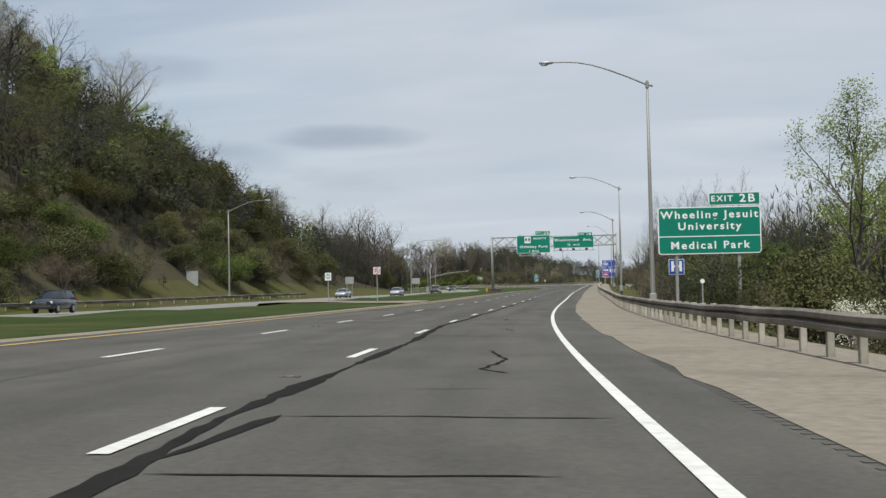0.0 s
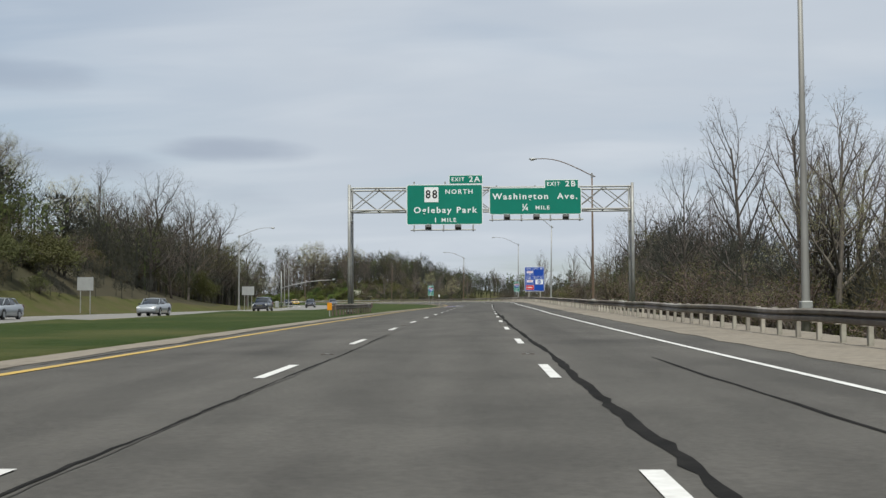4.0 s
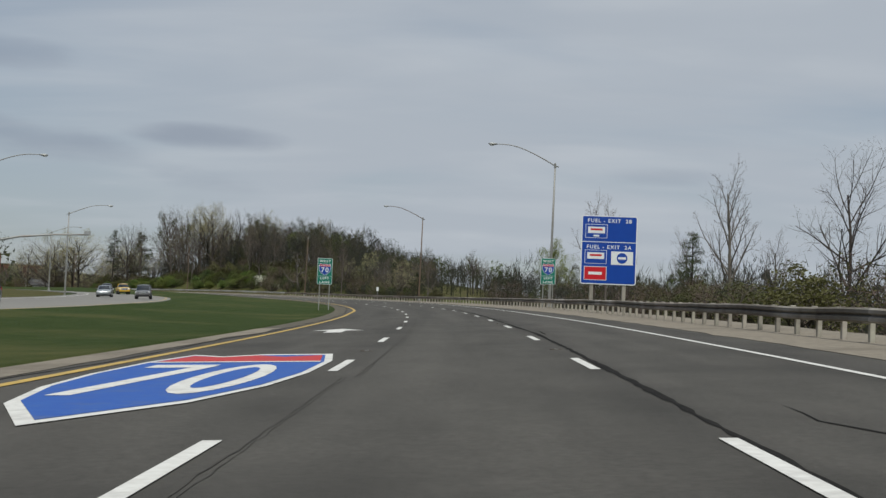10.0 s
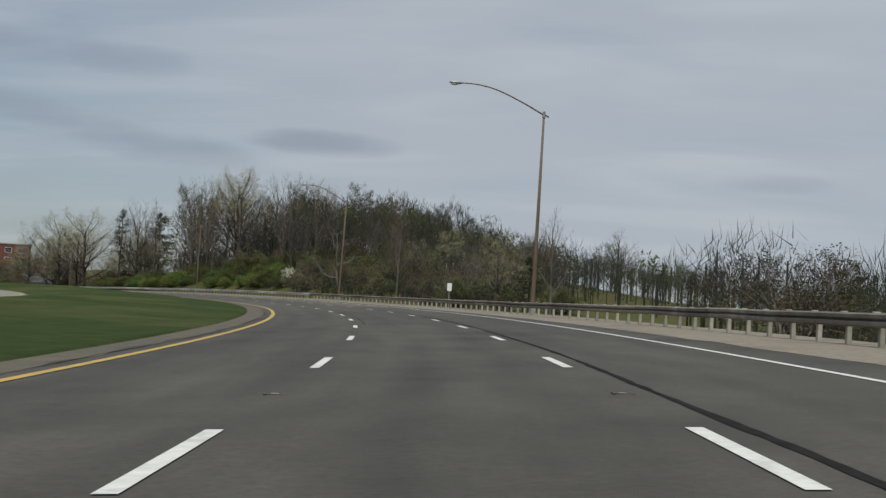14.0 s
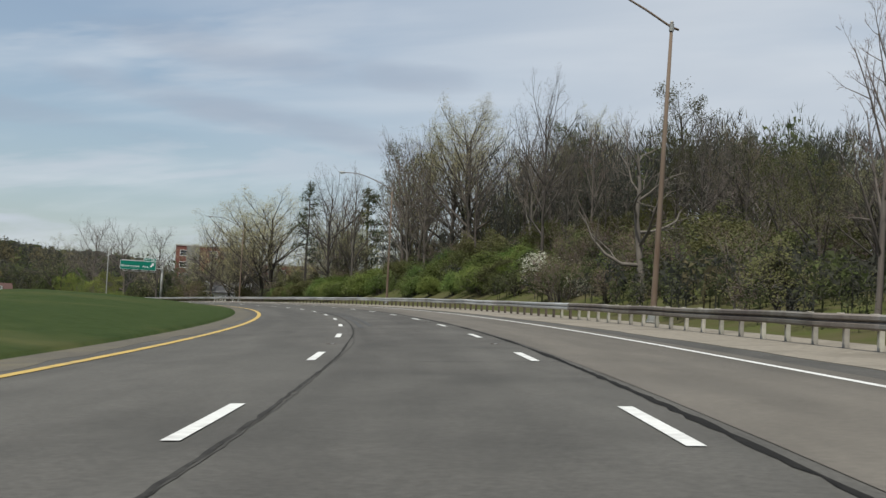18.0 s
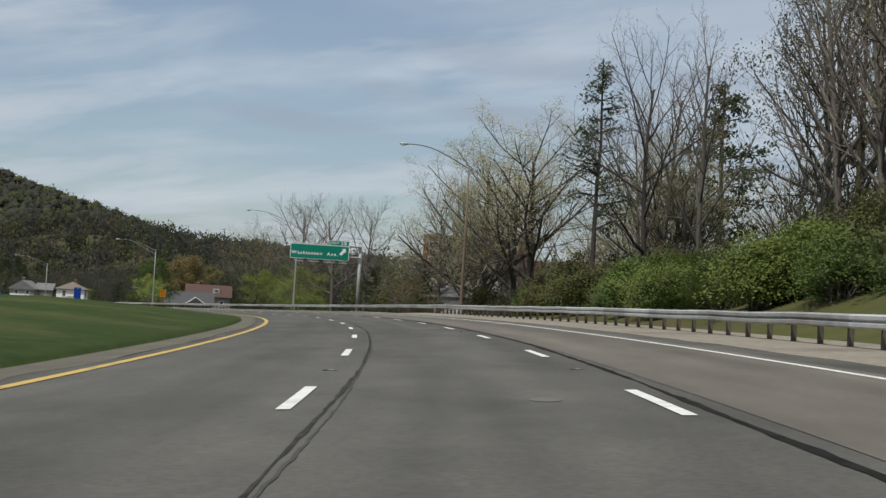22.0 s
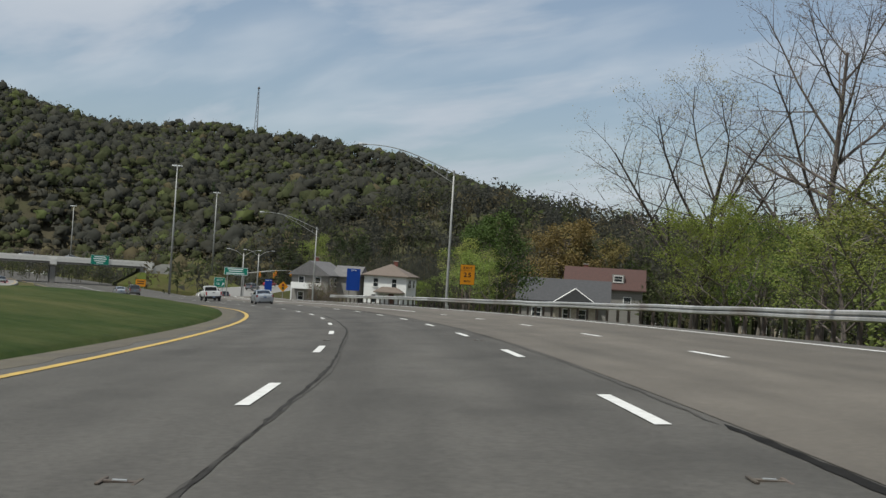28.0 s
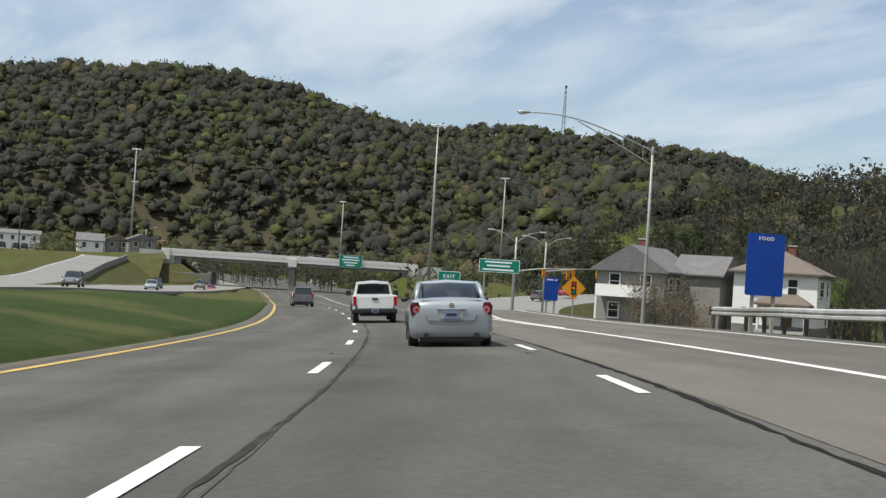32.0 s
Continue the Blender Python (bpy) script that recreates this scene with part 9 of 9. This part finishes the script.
def wheel(parent, x, y, r, w):
    t = part("tyre", tube(bmesh.new(), [(x - w / 2, y, r), (x - w / 2 + 0.03, y, r), (x + w / 2 - 0.03, y, r), (x + w / 2, y, r)], [r * 0.9, r, r, r * 0.9], 20), RUBBER, parent)
    s = 1 if x > 0 else -1
    part("rim", rod(bmesh.new(), (x + s * (w / 2 - 0.02), y, r), (x + s * (w / 2 + 0.012), y, r), r * 0.62, sides=16), RIM, t)


def body_half(hw, z0, z1, belt, tuck=0.06):
    h = z1 - z0
    return [(0.0, z0), (hw * 0.90, z0), (hw * 0.975, z0 + 0.06), (hw, z0 + h * 0.35), (hw * 0.995, z0 + h * 0.62), (hw * 0.97, z0 + h * 0.82), (hw * 0.91, z1 - 0.035), (hw * 0.80, z1), (hw * 0.4, z1 + belt * 0.8), (0.0, z1 + belt)]


def cabin_half(hw_low, hw_top, z0, z1):
    return [(0.0, z0), (hw_low, z0), (hw_low * 0.97 + hw_top * 0.03, z0 + (z1 - z0) * 0.3), (hw_top * 1.02, z1 - 0.10), (hw_top * 0.9, z1 - 0.02), (0.0, z1)]


def sedan(m, colour, label, name="car"):
    """Four-door saloon; it points towards +y, its middle over the origin."""
    c = thing(name, m, label, "car", "cars on the road")
    b = loft(c, "body", [(-2.44, body_half(0.74, 0.36, 0.84, 0.02)), (-2.42, body_half(0.81, 0.29, 0.92, 0.02)), (-2.36, body_half(0.865, 0.24, 1.0, 0.03)), (-2.22, body_half(0.89, 0.22, 1.05, 0.03)), (-1.9, body_half(0.90, 0.21, 1.07, 0.04)), (-1.4, body_half(0.905, 0.20, 1.06, 0.04)), (-0.4, body_half(0.90, 0.22, 0.98, 0.04)),
                       (0.7, body_half(0.90, 0.22, 0.95, 0.04)), (1.3, body_half(0.89, 0.22, 0.91, 0.06)), (2.0, body_half(0.86, 0.24, 0.82, 0.06)), (2.32, body_half(0.76, 0.30, 0.70, 0.03)), (2.42, body_half(0.62, 0.36, 0.60, 0.0))], colour)
    loft(c, "cabin_glass", [(-1.72, cabin_half(0.70, 0.60, 0.98, 1.06)), (-1.15, cabin_half(0.78, 0.62, 0.96, 1.37)), (-0.85, cabin_half(0.79, 0.62, 0.95, 1.43)), (0.0, cabin_half(0.80, 0.63, 0.93, 1.455)), (0.5, cabin_half(0.79, 0.62, 0.92, 1.40)), (1.25, cabin_half(0.70, 0.60, 0.90, 0.98))], CAR_GLASS)
    loft(c, "roof", [(-1.02, [(0, 1.395), (0.60, 1.375), (0.60, 1.39), (0, 1.42)]), (-0.6, [(0, 1.42), (0.63, 1.40), (0.62, 1.43), (0, 1.475)]), (0.1, [(0, 1.42), (0.63, 1.40), (0.62, 1.43), (0, 1.475)]), (0.52, [(0, 1.385), (0.60, 1.37), (0.60, 1.385), (0, 1.41)])], colour)
    for s in (-1, 1):
        part("rear_pillar", tube(bmesh.new(), [(s * 0.74, -1.70, 1.02), (s * 0.675, -1.2, 1.34), (s * 0.62, -0.95, 1.41)], [0.05, 0.055, 0.04], 6), colour, c, smooth=True)
        part("side_pillar", tube(bmesh.new(), [(s * 0.79, 0.05, 0.96), (s * 0.65, 0.0, 1.42)], [0.03, 0.03], 5), colour, c)
        part("front_pillar", tube(bmesh.new(), [(s * 0.72, 1.15, 0.96), (s * 0.63, 0.45, 1.40)], [0.035, 0.035], 5), colour, c)
        t = part("tail_lamp", prism(bmesh.new(), [(s * 0.60, 0.73), (s * 0.86, 0.73), (s * 0.885, 0.92), (s * 0.83, 1.0), (s * 0.70, 1.005)], -2.425, -2.16), LAMP_DARK, c, "dark red tail lamp cluster")
        part("lamp_lens", rod(bmesh.new(), (s * 0.745, -2.44, 0.85), (s * 0.745, -2.40, 0.85), 0.075, sides=14), LAMP_PINK, t)
        part("lamp_bulb", rod(bmesh.new(), (s * 0.745, -2.446, 0.85), (s * 0.745, -2.43, 0.85), 0.035, sides=12), LAMP_RED, t)
        part("lid_seam", tube(bmesh.new(), [(s * 0.62, -2.36, 0.99), (s * 0.54, -2.442, 0.70), (s * 0.50, -2.448, 0.61), (0.0, -2.452, 0.60)], [0.007] * 4, 4), BLACK_TRIM, c)
        part("mirror", boxed(s * 0.96, 0.72, 1.0, 0.16, 0.09, 0.11, 0.03), BLACK_TRIM, c)
        part("exhaust", rod(bmesh.new(), (s * 0.54, -2.45, 0.30), (s * 0.54, -2.2, 0.30), 0.06, sides=12), BLACK_TRIM, c)
        part("head_lamp", boxed(s * 0.62, 2.28, 0.66, 0.32, 0.16, 0.14, 0.03), LAMP_CLEAR, c)
        for y in (-1.42, 1.38):
            wheel(c, s * 0.80, y, 0.325, 0.21)
            part("wheel_arch", tube(bmesh.new(), [(s * 0.905, y + 0.37 * math.cos(a), 0.33 + 0.37 * math.sin(a)) for a in np.linspace(0.1, math.pi - 0.1, 9)], [0.025] * 9, 4), BLACK_TRIM, c)
    part("bumper_insert", boxed(0, -2.30, 0.21, 1.36, 0.2, 0.12, 0.02), BLACK_TRIM, c)
    part("boot_lid_strip", boxed(0, -2.452, 0.86, 0.62, 0.03, 0.035, 0.01), CHROME, c)
    p = part("number_plate", boxed(0, -2.456, 0.745, 0.32, 0.02, 0.17), PLATE, c)
    part("bar", boxed(0, -2.468, 0.745, 0.22, 0.006, 0.05), BLACK_TRIM, p)
    part("plate_recess", boxed(0, -2.436, 0.75, 0.50, 0.03, 0.21, 0.01), SIGN_BACK, c)
    part("emblem", rod(bmesh.new(), (0, -2.45, 0.94), (0, -2.38, 0.94), 0.055, sides=14), CHROME, c)
    part("boot_edge", boxed(0, -2.28, 1.045, 1.3, 0.08, 0.02, 0.008), colour, c)
    part("high_brake_lamp", boxed(0, -1.52, 1.10, 0.3, 0.03, 0.02), LAMP_RED, c)
    return c


def pickup(m, colour, label, crew=True):
    c = thing("pickup_truck", m, label, "car", "cars on the road")
    loft(c, "body", [(-0.45, body_half(0.95, 0.50, 1.25, 0.02)), (1.5, body_half(0.97, 0.50, 1.22, 0.04)), (2.5, body_half(0.96, 0.50, 1.15, 0.06)), (2.85, body_half(0.88, 0.52, 1.05, 0.02))], colour)
    loft(c, "cabin_glass", [(-0.42, cabin_half(0.84, 0.70, 1.18, 1.80)), (0.6, cabin_half(0.86, 0.72, 1.18, 1.87)), (1.0, cabin_half(0.85, 0.70, 1.16, 1.78)), (1.75, cabin_half(0.80, 0.68, 1.14, 1.26))], CAR_GLASS)
    loft(c, "roof", [(-0.46, [(0, 1.78), (0.72, 1.74), (0.71, 1.79), (0, 1.84)]), (0.5, [(0, 1.82), (0.73, 1.80), (0.72, 1.85), (0, 1.91)]), (1.02, [(0, 1.74), (0.70, 1.72), (0.69, 1.76), (0, 1.80)])], colour)
    part("cab_back", boxed(0, -0.44, 1.22, 1.72, 0.06, 0.12), colour, c)
    part("bed_floor", boxed(0, -1.65, 0.72, 1.8, 2.4, 0.12), BLACK_TRIM, c)
    part("front_bed_wall", boxed(0, -0.5, 0.98, 1.86, 0.06, 0.56), colour, c)
    part("tailgate", boxed(0, -2.84, 0.98, 1.60, 0.07, 0.56, 0.015), colour, c)
    part("tailgate_handle", boxed(0, -2.885, 1.12, 0.26, 0.03, 0.08), BLACK_TRIM, c)
    part("step_bumper", boxed(0, -2.92, 0.60, 1.86, 0.16, 0.20, 0.03), BLACK_TRIM, c)
    p = part("number_plate", boxed(0, -3.01, 0.60, 0.32, 0.02, 0.16), PLATE, c)
    part("bar", boxed(0, -3.023, 0.60, 0.22, 0.006, 0.06), BLACK_TRIM, p)
    part("tow_hitch", boxed(0, -2.95, 0.44, 0.14, 0.2, 0.1), BLACK_TRIM, c)
    part("underbody", boxed(0, -0.2, 0.45, 1.3, 5.0, 0.2), BLACK_TRIM, c)
    for s in (-1, 1):
        part("bed_side", boxed(s * 0.92, -1.66, 0.95, 0.12, 2.4, 0.62, 0.02), colour, c)
        part("tail_lamp", boxed(s * 0.90, -2.87, 1.03, 0.15, 0.07, 0.42, 0.015), LAMP_RED, c, "tall red tail lamp")
        part("pillar", tube(bmesh.new(), [(s * 0.84, -0.42, 1.2), (s * 0.72, -0.42, 1.78)], [0.05, 0.045], 6), colour, c)
        part("side_pillar", tube(bmesh.new(), [(s * 0.86, 0.45, 1.2), (s * 0.73, 0.45, 1.84)], [0.035, 0.035], 5), colour, c)
        part("mirror", boxed(s * 1.12, 1.15, 1.32, 0.24, 0.1, 0.26, 0.03), BLACK_TRIM, c)
        for y in (-1.75, 1.9):
            wheel(c, s * 0.84, y, 0.40, 0.26)
            part("wheel_arch", tube(bmesh.new(), [(s * 0.985, y + 0.47 * math.cos(a), 0.42 + 0.47 * math.sin(a)) for a in np.linspace(0.05, math.pi - 0.05, 9)], [0.04] * 9, 4), BLACK_TRIM, c)
        part("head_lamp", boxed(s * 0.7, 2.82, 0.95, 0.34, 0.1, 0.24, 0.03), LAMP_CLEAR, c)
    part("grille", boxed(0, 2.86, 0.92, 1.0, 0.06, 0.34, 0.02), CHROME, c)
    return c


def suv(m, colour, label, name="suv"):
    c = thing(name, m, label, "car", "cars on the road")
    loft(c, "body", [(-2.25, body_half(0.84, 0.36, 1.05, 0.02)), (-2.1, body_half(0.90, 0.30, 1.10, 0.03)), (0.6, body_half(0.92, 0.30, 1.06, 0.04)), (1.3, body_half(0.91, 0.30, 1.03, 0.06)), (2.1, body_half(0.88, 0.32, 0.95, 0.05)), (2.35, body_half(0.74, 0.36, 0.85, 0.0))], colour)
    loft(c, "cabin_glass", [(-2.18, cabin_half(0.80, 0.66, 1.05, 1.12)), (-1.95, cabin_half(0.81, 0.66, 1.05, 1.66)), (-0.4, cabin_half(0.83, 0.68, 1.04, 1.74)), (0.45, cabin_half(0.82, 0.67, 1.03, 1.66)), (1.2, cabin_half(0.74, 0.64, 1.02, 1.10))], CAR_GLASS)
    loft(c, "roof", [(-2.0, [(0, 1.64), (0.66, 1.62), (0.65, 1.66), (0, 1.70)]), (-0.4, [(0, 1.70), (0.69, 1.68), (0.68, 1.72), (0, 1.77)]), (0.45, [(0, 1.63), (0.66, 1.62), (0.65, 1.65), (0, 1.69)])], colour)
    part("bumper", boxed(0, 2.3, 0.45, 1.6, 0.2, 0.24, 0.05), BLACK_TRIM, c)
    part("grille", boxed(0, 2.34, 0.72, 0.8, 0.06, 0.2, 0.02), CHROME, c)
    part("rear_bumper", boxed(0, -2.26, 0.45, 1.6, 0.14, 0.2, 0.04), BLACK_TRIM, c)
    p = part("number_plate", boxed(0, -2.30, 0.80, 0.3, 0.02, 0.15), PLATE, c)
    for s in (-1, 1):
        part("head_lamp", boxed(s * 0.66, 2.24, 0.78, 0.34, 0.14, 0.18, 0.04), LAMP_CLEAR, c)
        part("tail_lamp", boxed(s * 0.80, -2.22, 1.0, 0.14, 0.1, 0.34, 0.03), LAMP_RED, c)
        part("mirror", boxed(s * 1.0, 0.8, 1.1, 0.18, 0.1, 0.14, 0.03), colour, c)
        part("side_pillar", tube(bmesh.new(), [(s * 0.83, -0.3, 1.05), (s * 0.70, -0.35, 1.70)], [0.03, 0.03], 5), colour, c)
        part("rear_pillar", tube(bmesh.new(), [(s * 0.82, -2.05, 1.06), (s * 0.68, -1.9, 1.66)], [0.06, 0.06], 5), colour, c)
        for y in (-1.4, 1.4):
            wheel(c, s * 0.82, y, 0.36, 0.23)
    return c


def drive(s, u, up=0.0, turn=0.0):
    """The pose of a vehicle on the sloping road."""
    p = on_road(s, u, up)
    b = math.degrees(float(line(s)[4]))
    return pose(*p) @ pose(0, 0, 0, 0, 0, math.degrees(float(line(s)[3])) + turn) @ pose(0, 0, 0, 0, -b if turn < 90 else b, 0)


SILVER = paint("silver_car_paint", (0.31, 0.335, 0.36), 0.3)
WHITE_CAR = paint("white_car_paint", (0.74, 0.74, 0.73))
DARK_CAR = paint("dark_blue_car_paint", (0.018, 0.022, 0.035))
RED_CAR = paint("red_car_paint", (0.30, 0.02, 0.02))
GREY_CAR = paint("grey_car_paint", (0.17, 0.175, 0.18), 0.3)
YELLOW_CAR = paint("yellow_truck_paint", (0.62, 0.38, 0.02))
silver = sedan(drive(899.4, 0.48, 0.012), SILVER, "silver four-door saloon seen from behind on the road")
white = pickup(drive(930, -0.8, 0.012), WHITE_CAR, "white crew-cab pickup truck seen from behind on the road")
# further traffic ahead and on the opposite carriageway
a = suv(drive(985, -3.7, 0.012), GREY_CAR, "grey estate car on the road far ahead")
copy_thing(silver, drive(1003, -3.7, 0.012))["label"] = "silver car on the road far ahead"
dark = suv(drive(93.1, -31.9, -0.05, 180), DARK_CAR, "dark blue people carrier on the opposite carriageway")
for s, u, ob, lab in ((199.0, -31.0, silver, "silver car on the opposite carriageway"), (218.3, -25.6, silver, "silver car on the opposite carriageway"), (268.3, -25.5, dark, "dark people carrier on the opposite carriageway"), (380.9, -32.7, dark, "dark car on the opposite carriageway"),
                      (451.3, -33.0, silver, "silver car on the opposite carriageway"), (444.8, -28.0, a, "grey car on the opposite carriageway"), (513.9, -32.5, dark, "dark car on the opposite carriageway"), (1060, float(other_mid(1060)) + 2, silver, "silver car on the opposite carriageway"),
                      (1085, float(other_mid(1085)) - 2, dark, "dark car on the opposite carriageway"), (1105, float(other_mid(1105)) + 2, a, "grey car on the opposite carriageway"), (1010, float(other_mid(1010)) + 2, a, "grey car on the opposite carriageway")):
    copy_thing(ob, drive(s, u, float(opposite_lift(s)) - 0.18, 180))["label"] = lab
pickup(drive(519.1, -29.5, -0.18, 180), YELLOW_CAR, "yellow pickup truck on the opposite carriageway")
red = sedan(drive(1120, float(other_mid(1120)) + 2, -0.15, 180), RED_CAR, "red car on the opposite carriageway")
copy_thing(red, pose(-452, 903, 2.9, 2, 0, 30))["label"] = "red car waiting on the side street"
copy_thing(dark, pose(-383, 846, 1.0, 0, 0, 100))["label"] = "dark car turning at the side street"
copy_thing(dark, pose(-372, 839, 1.3, 0, 0, 60))["label"] = "dark car at the end of the exit ramp"
copy_thing(a, pose(-440, 890, 2.0, 2, 0, 30))["label"] = "grey car on the side street"
copy_thing(silver, pose(-547, 893, 6.5, 0, 0, -22))["label"] = "silver car crossing the bridge"
copy_thing(a, pose(-551, 880, 6.5, 0, 0, 158))["label"] = "grey car crossing the bridge"
# a car park beyond the ramp
r = random.Random(5)
for k in range(16):
    x, y = -602 - 13 * (k // 8), 796 + 5.4 * (k % 8)
    copy_thing(r.choice([silver, dark, a, red]), pose(x, y, 4.76, 0, 0, 85 + r.uniform(-3, 3)))["label"] = "parked car in the car park beyond the ramp"
